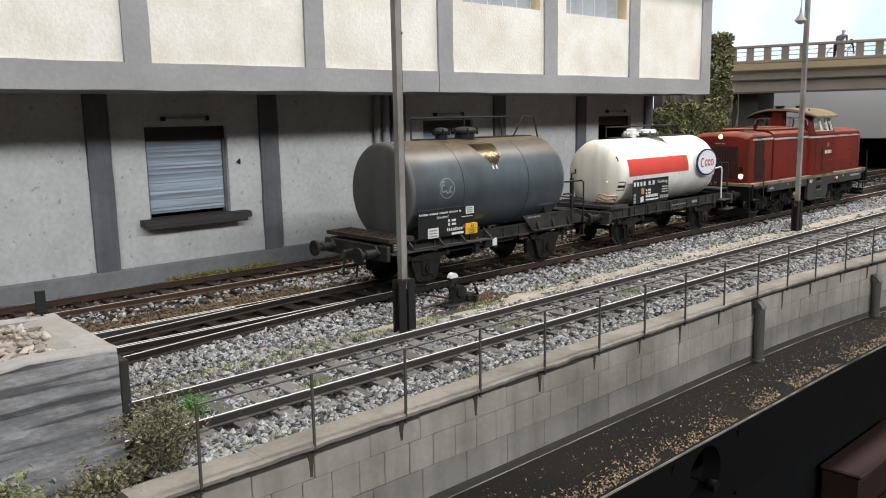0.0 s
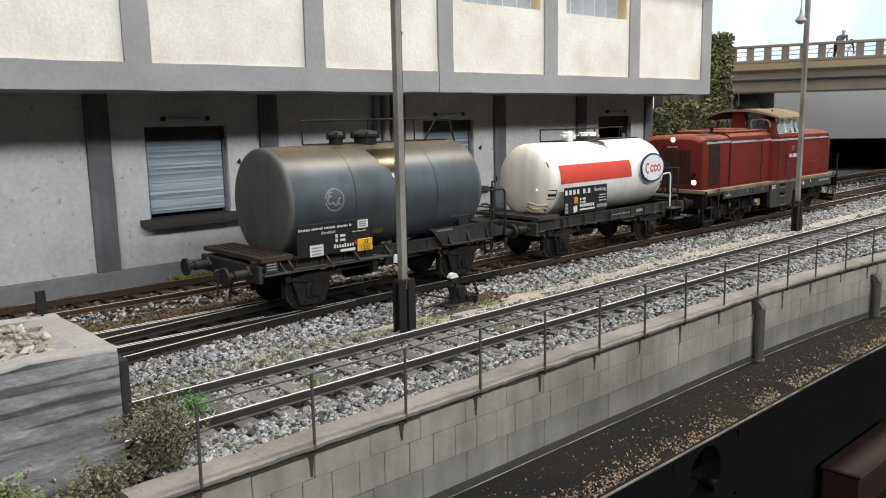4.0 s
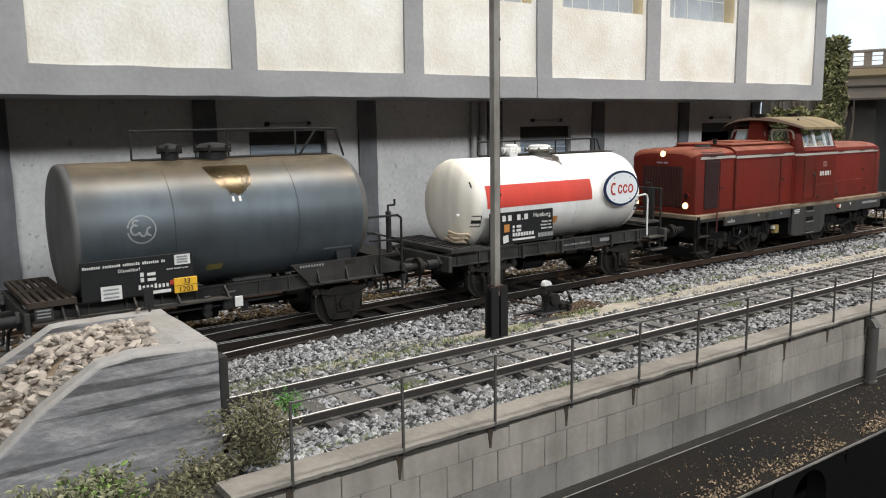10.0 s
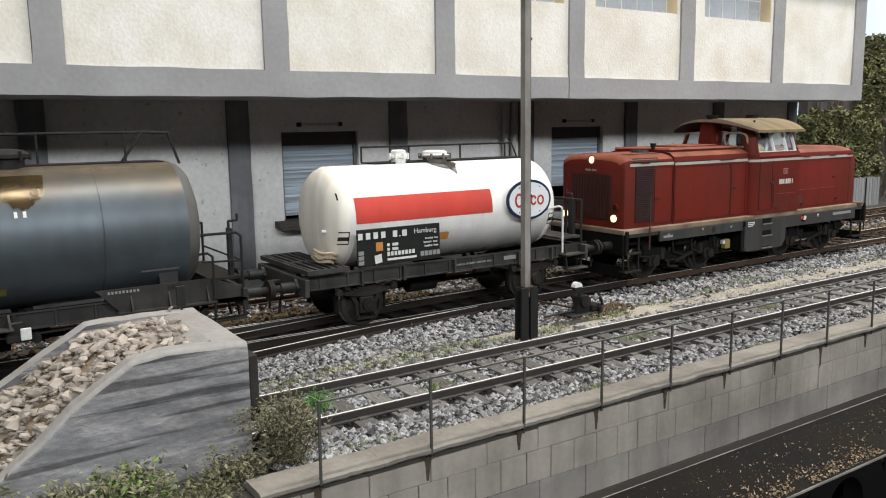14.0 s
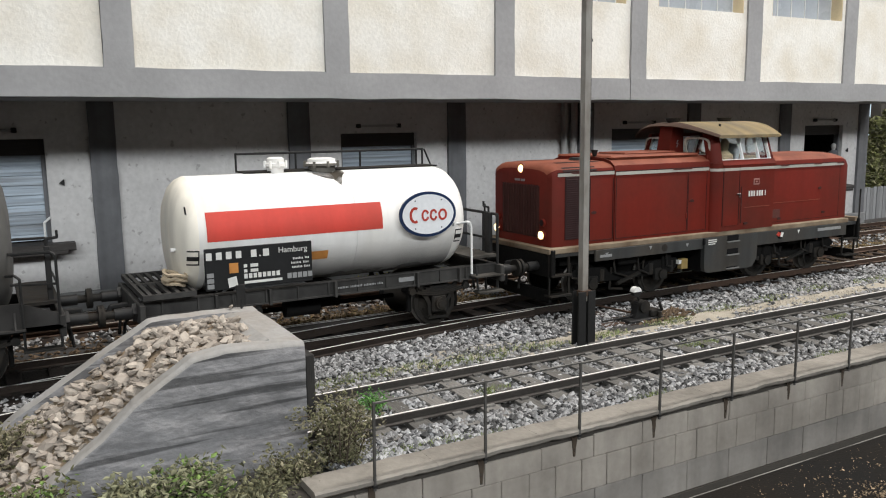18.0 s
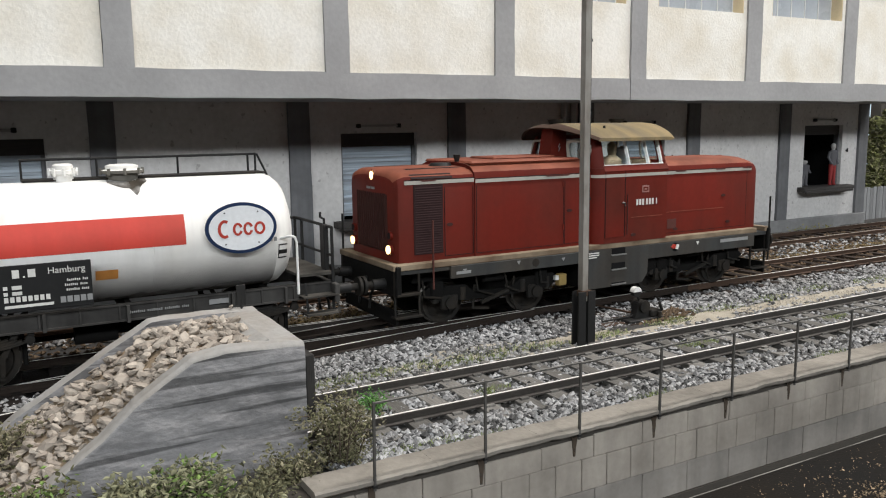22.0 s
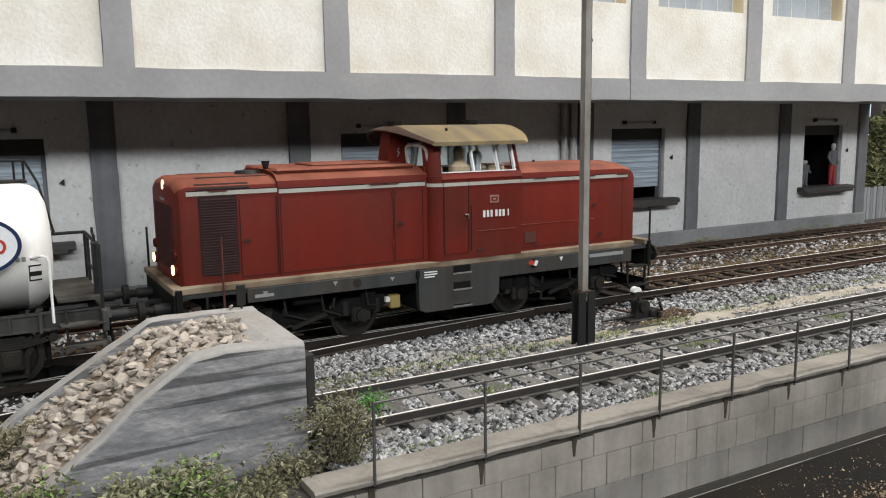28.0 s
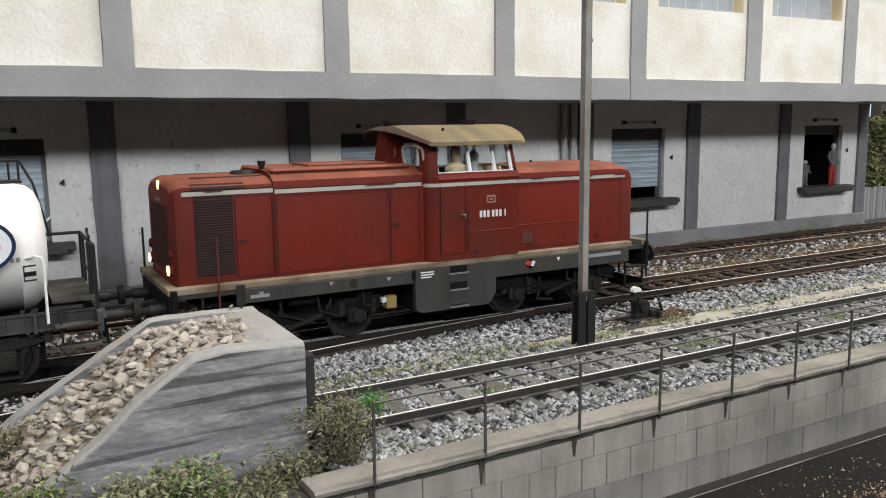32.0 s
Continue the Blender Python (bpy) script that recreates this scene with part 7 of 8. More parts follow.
def buffer_block():
    blk = thing("buffer_stop", "cast concrete buffer stop filled with pale rubble at the siding's end", "buffer stop")

    def ledges(x, z):
        """Uneven casting layers."""
        h = (z + 0.10 * noise.noise(Vector((x * 0.8, 0, 9))) + 0.05 * x) / 0.235
        k, f = math.floor(h), h - math.floor(h)
        u = min(1.0, f / 0.3)
        u = u * u * (3 - 2 * u)
        step = (1 - u) * noise.noise(Vector(((k - 1) * 3.7, x * 0.55, 1))) + u * noise.noise(Vector((k * 3.7, x * 0.55, 1)))
        return 0.9 * step + 0.4 * noise.noise(Vector((x * 3, z * 5, 2))) + 0.12 * noise.noise(Vector((x * 9, z * 11, 3)))

    def side_wall(top, ya, yb, name, rough):
        """A side wall under a stepped top line, its outer face uneven in horizontal layers."""
        bm = B()
        nx, nz = 110, 84
        x0, x1 = top[0][0], top[-1][0]
        outer, inner = [], []
        for i in range(nx + 1):
            x = x0 + (x1 - x0) * i / nx
            zt = lerp_line(top, x) + 0.018 * noise.noise(Vector((x * 3, ya, 0)))
            col = []
            for j in range(nz + 1):
                z = -0.45 + (zt + 0.45) * j / nz
                layer = ledges(x, z) * min(1.0, (zt - z) / 0.14)
                edge = 0.05 * max(0.0, 1 - (zt - z) / 0.07) ** 2 * (1 if rough > 0 else -1)
                col.append(bm.verts.new((x, ya + rough * layer + edge, z)))
            outer.append(col)
            inner.append((bm.verts.new((x, yb, zt - 0.015)), bm.verts.new((x, yb, -0.45))))
        for i in range(nx):
            for j in range(nz):
                f = bm.faces.new((outer[i][j], outer[i + 1][j], outer[i + 1][j + 1], outer[i][j + 1]))
                if j > nz - 4:
                    f.material_index = 1
            f = bm.faces.new((outer[i][nz], outer[i + 1][nz], inner[i + 1][0], inner[i][0]))
            f.material_index = 1
            bm.faces.new((inner[i][0], inner[i + 1][0], inner[i + 1][1], inner[i][1]))
        bm.faces.new([outer[nx][j] for j in range(nz + 1)] + [inner[nx][0], inner[nx][1]])
        bmesh.ops.recalc_face_normals(bm, faces=bm.faces)
        part(name, bm, [CONCRETE, CONCRETETOP], blk, "grey concrete side with layered casting marks")
    side_wall(FRONT_TOP, 9.84, 10.12, "side_wall", 0.040)
    side_wall(BACK_TOP, 12.22, 11.92, "side_wall", -0.03)
    bm = B()
    prism(bm, [(9.86, -0.45), (12.2, -0.45), (12.2, 1.42), (11.2, 1.435), (9.86, 1.405)], "x", 3.02, 3.47)
    bmesh.ops.bevel(bm, geom=[e for e in bm.edges if e.calc_length() > 0.4], offset=0.03, segments=2, affect="EDGES")
    for f in bm.faces:
        if f.normal.z > 0.7:
            f.material_index = 1
    part("end_wall", bm, [CONCRETE, CONCRETETOP], blk)
    for y in (9.88, 11.3):
        part("buffer_plank", box(B(), 3.475, 3.605, y, y + 0.60, 0.30, 1.20, 0.015), PLANKGREY, blk, "dark vertical buffer timber")
    part("mortar_fillet", prism(B(), [(2.42, 1.10), (2.66, 1.30), (3.06, 1.438), (3.06, 1.1)], "y", 10.08, 11.96), CONCRETETOP, blk, "smooth mortar slope at the rubble's end")
    # rubble filling
    bm = B()
    nx, ny = 40, 14
    grid = [[bm.verts.new((-1.4 + 4.5 * i / nx, 10.08 + 1.88 * j / ny, fill_z(-1.4 + 4.5 * i / nx, 10.08 + 1.88 * j / ny) - 0.05)) for j in range(ny + 1)] for i in range(nx + 1)]
    for i in range(nx):
        for j in range(ny):
            bm.faces.new((grid[i][j], grid[i + 1][j], grid[i + 1][j + 1], grid[i][j + 1]))
    part("rubble_bed", bm, FILLSAND, blk, "sandy fill between the stones")
    rng = random.Random(12)
    near = []
    for k in range(298):
        x, y = rng.uniform(-1.1, 3.0), rng.uniform(10.16, 11.86)
        near.append((x, y, fill_z(x, y) + rng.uniform(-0.01, 0.05)))
    for k, spot in enumerate(near):
        v, f = rubble_pieces(rng, [(0, 0, 0)], 0.090)
        ob = new("rubble_stone", raw_mesh("rubble_stone", v, f, RUBBLE))
        ob.parent = blk
        ob.location = Vector(spot) * U
    more = []
    for k in range(900):
        x, y = rng.uniform(-1.6, 3.0), rng.uniform(10.12, 11.9)
        more.append((x, y, fill_z(x, y) + rng.uniform(-0.05, 0.02)))
    v, f = rubble_pieces(rng, more, 0.062)
    ob = new("small_rubble", raw_mesh("small_rubble", v, f, RUBBLE))
    ob.parent = blk
    ob["kind"] = "stuff"
    # marker plate on a pin at the rear corner
    pin = thing("marker_plate", "small dark plate on a pin at the buffer stop's corner", "sign", (3.27, 12.1, 1.43))
    part("pin", rod(B(), (0, 0, -0.05), (0, 0, 0.14), 0.02, 6), IRON, pin)
    part("plate", box(B(), -0.07, 0.07, -0.014, 0.014, 0.05, 0.37, 0.006), IRON, pin)
    s = thing("pale_stone", "small pale stone lying on the concrete rim", "stone", (3.1, 12.07, 1.46))
    v, f = rubble_pieces(rng, [(0, 0, 0.03)], 0.06)
    o = new("chip", raw_mesh("chip", v, f, RUBBLE))
    o.parent = s


def fill_z(x, y):
    a = (y - 10.0) / 2.0
    return (1 - a) * lerp_line(FRONT_TOP, x) + a * lerp_line(BACK_TOP, x) - 0.10 + 0.05 * math.sin(math.pi * min(1, max(0, a)))


buffer_block()


def earth_bank():
    bm = B()
    nx, ny = 30, 26
    grid = []
    for i in range(nx + 1):
        line = []
        for j in range(ny + 1):
            x, y = -8 + 11.3 * i / nx, 4.0 + 6.2 * j / ny
            z = -0.33 + 0.10 * noise.noise(Vector((x * 0.9, y * 0.9, 4))) - 0.10 * max(0, 8.3 - y)
            line.append(bm.verts.new((x, y, z)))
        grid.append(line)
    for i in range(nx):
        for j in range(ny):
            bm.faces.new((grid[i][j], grid[i + 1][j], grid[i + 1][j + 1], grid[i][j + 1]))
    thing("earth_bank", "brown overgrown earth in front of the buffer stop", "ground", kind="structure", bm=bm, material=BROWN)


earth_bank()


def bush(name, label, place, spread, height, n, leaf, size, seed, material, second=None):
    rng = random.Random(seed)
    b = thing(name, label, "bush", place)
    bm = B()
    tips = []
    for k in range(26):
        a, r = rng.uniform(0, 6.28), rng.uniform(0.15, 1) * spread
        p = Vector((r * 0.25 * math.cos(a), r * 0.25 * math.sin(a), -0.1))
        q = Vector((r * 0.75 * math.cos(a), r * 0.75 * math.sin(a), height * rng.uniform(0.35, 0.75)))
        e = Vector((r * math.cos(a + 0.3), r * math.sin(a + 0.3), height * rng.uniform(0.5, 1.0)))
        rod(bm, p, q, 0.016, 5, 0.010)
        rod(bm, q, e, 0.010, 4, 0.005)
        tips += [q, e, (p + q) / 2]
    part("branchwork", bm, TWIG, b)
    for m, share in ((material, 0.7 if second else 1.0), (second, 0.3)):
        if m is None:
            continue
        spots = []
        for k in range(int(n * share)):
            t = tips[rng.randrange(len(tips))]
            spots.append((t.x + rng.gauss(0, 0.10), t.y + rng.gauss(0, 0.10), max(-0.05, t.z + rng.gauss(0, 0.08))))
        v, f = leaves(rng, spots, size)
        o = new("leaves", raw_mesh("leaves", v, f, m))
        o.parent = b
        o["kind"] = "stuff"


bush("dry_bush", "dry brownish bush between the buffer stop and the coping", (3.72, 9.35, -0.2), 0.52, 0.92, 2900, 1, 0.028, 21, LEAF, LEAFDRY)
bush("dry_bush", "dry olive bush at the foot of the concrete", (3.05, 9.25, -0.25), 0.45, 0.36, 1300, 1, 0.032, 22, LEAF, LEAFDRY)
bush("green_bush", "low bush with fresh green leaves before the concrete", (1.72, 8.95, -0.1), 0.40, 0.48, 1500, 1, 0.046, 23, LEAFPALE, LEAFBRIGHT)
bush("green_bush", "low bush with pale and green leaves before the concrete", (1.15, 8.9, -0.1), 0.40, 0.38, 1500, 1, 0.048, 24, LEAFPALE, LEAF)
bush("ground_ivy", "trailing dull leaves along the wall end", (2.45, 8.80, -0.25), 0.55, 0.26, 1300, 1, 0.040, 25, LEAF, LEAFPALE)
bush("green_bush", "low green bush at the edge of the bank", (0.15, 9.1, 0.0), 0.40, 0.42, 900, 1, 0.042, 26, LEAF, LEAFBRIGHT)
bush("dry_bush", "dry weeds beside the rubble slope", (-0.15, 11.2, -0.2), 0.45, 0.75, 900, 1, 0.04, 27, LEAFDRY, LEAF)
bush("green_clump", "small bright green clump on the siding's sleepers", (4.95, 11.05, -0.2), 0.09, 0.24, 800, 1, 0.024, 28, LEAFVIVID)


def grass():
    rng = random.Random(31)
    tufts = [(6.98, 10.8, .25), (5.3, 9.3, .3), (10.87, 12.55, .45), (6.8, 12.61, .7), (5.68, 12.63, .6), (8.37, 12.74, .7), (18.6, 13.28, .5), (14.75, 13.0, .6), (11.97, 11.05, .4),
             (24.2, 13.2, .6), (7.6, 12.4, .5), (9.4, 12.5, .4), (12.9, 12.7, .5), (16.6, 13.1, .5), (4.6, 12.5, .5), (21, 13.2, .6), (13.5, 9.2, .3), (9.0, 9.2, .3), (5.9, 9.1, .35), (4.4, 9.3, .4), (27, 13.3, .5), (16.2, 11.0, .3)]
    for name, label, m, keep in (("green_grass", "thin green grass tufts on the sandy path and in the ballast", GRASS, 0), ("dry_grass", "straw-coloured grass on the sandy path", GRASSDRY, 1)):
        verts, faces = [], []
        for x, y, r in tufts:
            for k in range(40 if keep else 280):
                a, q = rng.uniform(0, 6.28), r * rng.random() ** 0.6
                px, py = x + q * 1.5 * math.cos(a), y + 0.45 * q * math.sin(a)
                h, b = rng.uniform(0.03, 0.11), rng.uniform(0, 6.28)
                w = 0.007
                k0 = len(verts)
                lx, ly = rng.uniform(-0.05, 0.05), rng.uniform(-0.05, 0.05)
                for dx, dy, dz in ((-w * math.cos(b), -w * math.sin(b), 0), (w * math.cos(b), w * math.sin(b), 0), (lx, ly, h)):
                    verts.append(((px + dx) * U, (py + dy) * U, (-0.185 + dz) * U))
                faces.append((k0, k0 + 1, k0 + 2))
        stuff(name, label, "grass", verts, faces, m)
    v, f = leaves(rng, [(rng.uniform(9.0, 12.4), 20.95 + rng.gauss(0, 0.12), -0.17 + abs(rng.gauss(0, 0.05))) for k in range(900)] + [(rng.gauss(23.0, 0.5), 20.95 + rng.gauss(0, 0.1), -0.15 + abs(rng.gauss(0, 0.06))) for k in range(90)]
                + [(rng.gauss(29, 0.8), 20.95 + rng.gauss(0, 0.1), -0.15 + abs(rng.gauss(0, 0.06))) for k in range(90)], 0.035)
    stuff("wall_weeds", "yellow-green weeds growing along the plinth", "weeds", v, f, WEED)
    # brown leaf litter and grass behind the main track
    v, f = leaves(rng, [(rng.uniform(3.0, 40), rng.uniform(16.45, 17.25) + 0.5 * rng.random() ** 3, -0.17 + abs(rng.gauss(0, 0.03))) for k in range(6600)], 0.040)
    stuff("leaf_litter", "ochre leaf litter between the main and rear tracks", "leaf litter", v, f, LITTER)
    # fine sand crumbs
    v, f = stones(rng, [(rng.uniform(3, 30), 12.6 + rng.gauss(0, 0.22), -0.185) for k in range(2600)], 0.022)
    stuff("sand_crumbs", "fine sandy crumbs on the path", "sand", v, f, SAND)
    # straw crumbs on the black board
    spots = []
    for k in range(6200):
        x = rng.uniform(8.2, 33)
        q = abs(rng.gauss(0, 0.24)) if rng.random() < 0.80 else rng.uniform(0, 1.2)
        y = edge_y(x) + 0.05 + q
        if y < wall_y(x) - 0.12 and noise.noise(Vector((x * 1.1, y * 2, 0))) > -0.25:
            spots.append((x, y, -1.60))
    v, f = leaves(rng, spots, 0.024, 0.2)
    more = [(x, edge_y(x) + rng.uniform(0.02, 1.5), -1.60) for x in [rng.uniform(6.0, 33) for k in range(2600)]]
    v2, f2 = leaves(rng, [p for p in more if p[1] < wall_y(p[0]) - 0.1], 0.009, 0.2)
    f = f + [tuple(i + len(v) for i in q) for q in f2]
    v = v + v2
    stuff("straw_crumbs", "straw-coloured crumbs strewn along the board edge", "crumbs", v, f, FLAKE)


LITTER = mat("ochre_litter", (0.150, 0.105, 0.042), 0.9, stain=0.3, island=0.6, bump=0)
grass()


# ---- yard lamps ----
def yard_lamp():
    lamp = thing("yard_lamp", "tall grey steel yard lamp on a dark channel foot", "lamp post", (10.13, 12.29, -0.2), group="yard lamps")
    bm = B()
    for s in (-1, 1):
        prism(bm, [(s * 0.03, -0.11), (s * 0.21, -0.11), (s * 0.21, -0.07), (s * 0.08, -0.07), (s * 0.08, 0.07), (s * 0.21, 0.07), (s * 0.21, 0.11), (s * 0.03, 0.11)], "z", 0.0, 1.10)
    part("foot", bm, IRON, lamp, "dark foot of two upright channels")
    part("collar", box(B(), -0.12, 0.12, -0.09, 0.09, 1.0, 1.12, 0.01), RUST, lamp)
    bm = B()
    prism(bm, [(-0.09, -0.07), (0.045, -0.07), (0.045, 0.07), (-0.09, 0.07)], "z", 0.9, 9.3)
    part("mast", bm, MASTGREY, lamp, "grey mast with rust blots")
    part("cable_duct", box(B(), 0.047, 0.085, -0.035, 0.03, 1.1, 9.2), IRON, lamp)
    for z in (2.9, 4.6, 5.9, 7.3):
        part("cable_clip", box(B(), 0.03, 0.10, -0.05, 0.045, z, z + 0.05), IRON, lamp)
    part("arm", pipe(B(), [(0, 0, 9.2), (-0.25, 0, 9.35), (-0.50, 0, 9.15), (-0.52, 0, 7.70)], 0.018), GREYPIPE, lamp)
    bm = B()
    loft(bm, [[(-0.52 + r * math.cos(2 * math.pi * i / 18), r * math.sin(2 * math.pi * i / 18), z) for i in range(18)] for r, z in ((0.03, 7.72), (0.045, 7.60), (0.06, 7.50), (0.19, 7.34), (0.20, 7.30), (0.12, 7.24), (0.06, 7.19))])
    bmesh.ops.recalc_face_normals(bm, faces=bm.faces)
    part("lantern", bm, GREYPIPE, lamp, "pale grey bell lantern")
    part("rope_hook", pipe(B(), [(0.0, 0, 7.6), (-0.18, 0, 7.62), (-0.18, 0, 7.4)], 0.015), GREYPIPE, lamp)
    return lamp


LAMP = yard_lamp()
copy_thing(LAMP, pose(28.72 * U, 12.54 * U, -0.2 * U))


# ---- railing on the wall ----
def wall_railing():
    fence = thing("wall_railing", "weathered iron railing with slim posts on the retaining wall", "railing")
    xs = [3.76, 5.33, 6.87, 8.37, 9.90, 11.40, 12.83, 14.28, 15.85, 17.35, 18.78, 20.2, 21.8, 23.3, 24.9, 26.6, 28.4]
    pts = [(x, wall_y(x) - 0.06) for x in xs]
    rng = random.Random(2)
    w = None
    for x, y in pts:
        bm = B()
        lean = rng.uniform(-0.012, 0.012)
        prism(bm, [(-0.015, -0.015), (0.015, -0.015), (0.015, 0.015), (-0.015, 0.015)], "z", -0.16, 0.95)
        for v in bm.verts:
            v.co.x += lean * v.co.z
        p = part("post", bm, FENCEIRON, fence, at=(x, y - 0.05, 0))
        part("post_clip", box(B(), -0.03, 0.03, -0.018, 0.05, -0.12, -0.09), IRON, p)
        bm = B()
        n = 9
        run = rng.uniform(0.28, 0.58)
        left = [(-0.036 - 0.030 * rng.random() * (1 - i / n), -0.12 - run * i / n) for i in range(n + 1)]
        right = [(0.034 + 0.034 * rng.random() * (1 - i / n), -0.12 - run * i / n) for i in range(n + 1)]
        loft(bm, [[(a * (1 - 0.65 * i / n), 0.102, z), (b * (1 - 0.5 * i / n), 0.102, z), (b * (1 - 0.5 * i / n), 0.112, z), (a * (1 - 0.5 * i / n), 0.112, z)] for i, ((a, z), (b, _)) in enumerate(zip(left, right))])
        bmesh.ops.recalc_face_normals(bm, faces=bm.faces)
        part("rust_run", bm, RUSTSTREAK, p, "brown rust run below the post")
    for (x0, y0), (x1, y1) in zip(pts, pts[1:]):
        part("top_rail", rod(B(), (x0, y0 - 0.05, 0.935 + rng.uniform(-0.008, 0.008)), (x1, y1 - 0.05, 0.935 + rng.uniform(-0.008, 0.008)), 0.017, 6), FENCEIRON, fence)


wall_railing()

for x, z0 in ((17.45, -0.35), (23.6, -0.62)):
    c = thing("wall_buttress", "rounded grey pipe cover standing against the wall", "pipe", (x, wall_y(x) - 0.14, -1.6), group="wall pipes")
    part("shaft", rod(B(), (0, 0, 0), (0, 0, z0 + 1.6), 0.115, 16, 0.115), FENCEIRON, c)
    part("top", prism(B(), [(-0.115, z0 + 1.6), (0.115, z0 + 1.6), (0.115, z0 + 1.80), (-0.02, z0 + 1.74)], "x", -0.105, 0.105), FENCEIRON, c)
    part("foot", rod(B(), (0, 0, 0), (0, 0, 0.05), 0.15, 16), FENCEIRON, c)


# ---- point lever beside the turnout ----
def point_lever():
    p = thing("point_lever", "black point lever with a white-topped weight beside the turnout", "point lever", (12.4, 13.15, -0.2))
    part("base", box(B(), -0.45, 0.55, -0.22, 0.22, 0.0, 0.10, 0.02), IRON, p)
    part("base_timber", box(B(), -0.5, -0.2, -0.3, 1.4, -0.06, 0.04, 0.015), TIEDARK, p)
    part("base_timber", box(B(), 0.25, 0.5, -0.3, 1.4, -0.06, 0.04, 0.015), TIEDARK, p)
    part("stand", prism(B(), [(-0.20, 0.08), (0.30, 0.08), (0.16, 0.46), (-0.06, 0.46)], "y", -0.09, 0.09), IRON, p)
    part("housing", rod(B(), (0.05, -0.16, 0.36), (0.05, 0.16, 0.36), 0.14, 14), GEAR, p)
    part("lever", pipe(B(), [(0.05, 0, 0.36), (-0.08, 0, 0.68)], 0.03), IRON, p)
    w = part("weight", rod(B(), (-0.10, -0.06, 0.68), (-0.10, 0.06, 0.68), 0.105, 18), IRON, p)
    part("white_half", prism(B(), [(-0.10 + 0.112 * math.cos(a), 0.69 + 0.112 * math.sin(a)) for a in [math.pi * i / 12 for i in range(13)]], "y", -0.066, 0.066), SIGNALWHITE, w, "white upper half of the weight")
    part("pull_rod", pipe(B(), [(0.0, 0.1, 0.16), (-0.05, 1.7, 0.10)], 0.025), RUST, p)
    part("rusty_plank", box(B(), -1.05, -0.45, -0.10, 0.16, 0.0, 0.05, 0.012), RUST, p, "rusty cover plate beside the lever")
    part("link_rod", pipe(B(), [(-0.95, 0.10, 0.10), (-0.2, 0.02, 0.14), (0.05, 0.0, 0.30)], 0.022), IRON, p)
    part("tie_bolt", rod(B(), (0.40, -0.24, 0.10), (0.40, -0.24, 0.22), 0.045, 8), GEAR, p)
    part("crank", pipe(B(), [(0.3, -0.1, 0.12), (0.55, -0.15, 0.24), (0.42, -0.2, 0.42)], 0.035), GEAR, p)
    part("cover", box(B(), 0.22, 0.52, -0.18, 0.12, 0.10, 0.26, 0.03), GEAR, p)


point_lever()


# ---- dolls and bicycle: plain painted miniatures ----
def doll(place, h, body, legs, label, turn=0.0, lean=0.0):
    bm = B()
    n = 12

    def ring(r, z, dx=0.0, k=0.7):
        return [(dx + r * math.cos(2 * math.pi * i / n), k * r * math.sin(2 * math.pi * i / n), z) for i in range(n)]
    def limb(points, r, k=8):
        loft(bm, [[(x + q * math.cos(2 * math.pi * i / k), y + q * math.sin(2 * math.pi * i / k), z) for i in range(k)] for (x, y, z), q in zip(points, r)])
    for e in (-1, 1):
        limb([(e * 0.13 + 0.05, 0.02, 0.0), (e * 0.12, 0, 0.05 * h), (e * 0.10, 0, 0.26 * h), (e * 0.085, 0, 0.50 * h)], (0.075, 0.062, 0.075, 0.10))
        limb([(lean * 0.9 + e * 0.21, 0, 0.80 * h), (lean * 0.8 + e * 0.25, 0.02, 0.66 * h), (lean * 1.1 + e * 0.20, -0.12, 0.50 * h)], (0.065, 0.058, 0.045))
    loft(bm, [ring(0.17, 0.47 * h), ring(0.165, 0.54 * h, lean * 0.2), ring(0.19, 0.66 * h, lean * 0.5), ring(0.22, 0.78 * h, lean * 0.9), ring(0.17, 0.82 * h, lean), ring(0.065, 0.84 * h, lean, 1), ring(0.065, 0.87 * h, lean, 1),
              ring(0.10, 0.90 * h, lean * 1.1, 1), ring(0.105, 0.95 * h, lean * 1.1, 1), ring(0.075, 0.985 * h, lean * 1.1, 1), ring(0.02, h, lean * 1.1, 1)])
    bmesh.ops.recalc_face_normals(bm, faces=bm.faces)
    for f in bm.faces:
        c = f.calc_center_median()
        f.material_index = 1 if c.z < 0.49 * h else (2 if c.z > 0.85 * h else 0)
    ob = thing("figurine", label, "figurine", place, bm=bm, material=[body, legs, DOLLTAN if body is not DOLL else GREYPIPE])
    ob.rotation_euler = (0, 0, turn)


doll((30.72, 21.38, 1.52), 1.72, DOLL, DOLLRED, "plain painted figurine in dark red and grey in the open window")
doll((29.45, 21.75, 1.52), 1.05, DOLL, DOLL, "plain dark grey figurine behind the window sill")


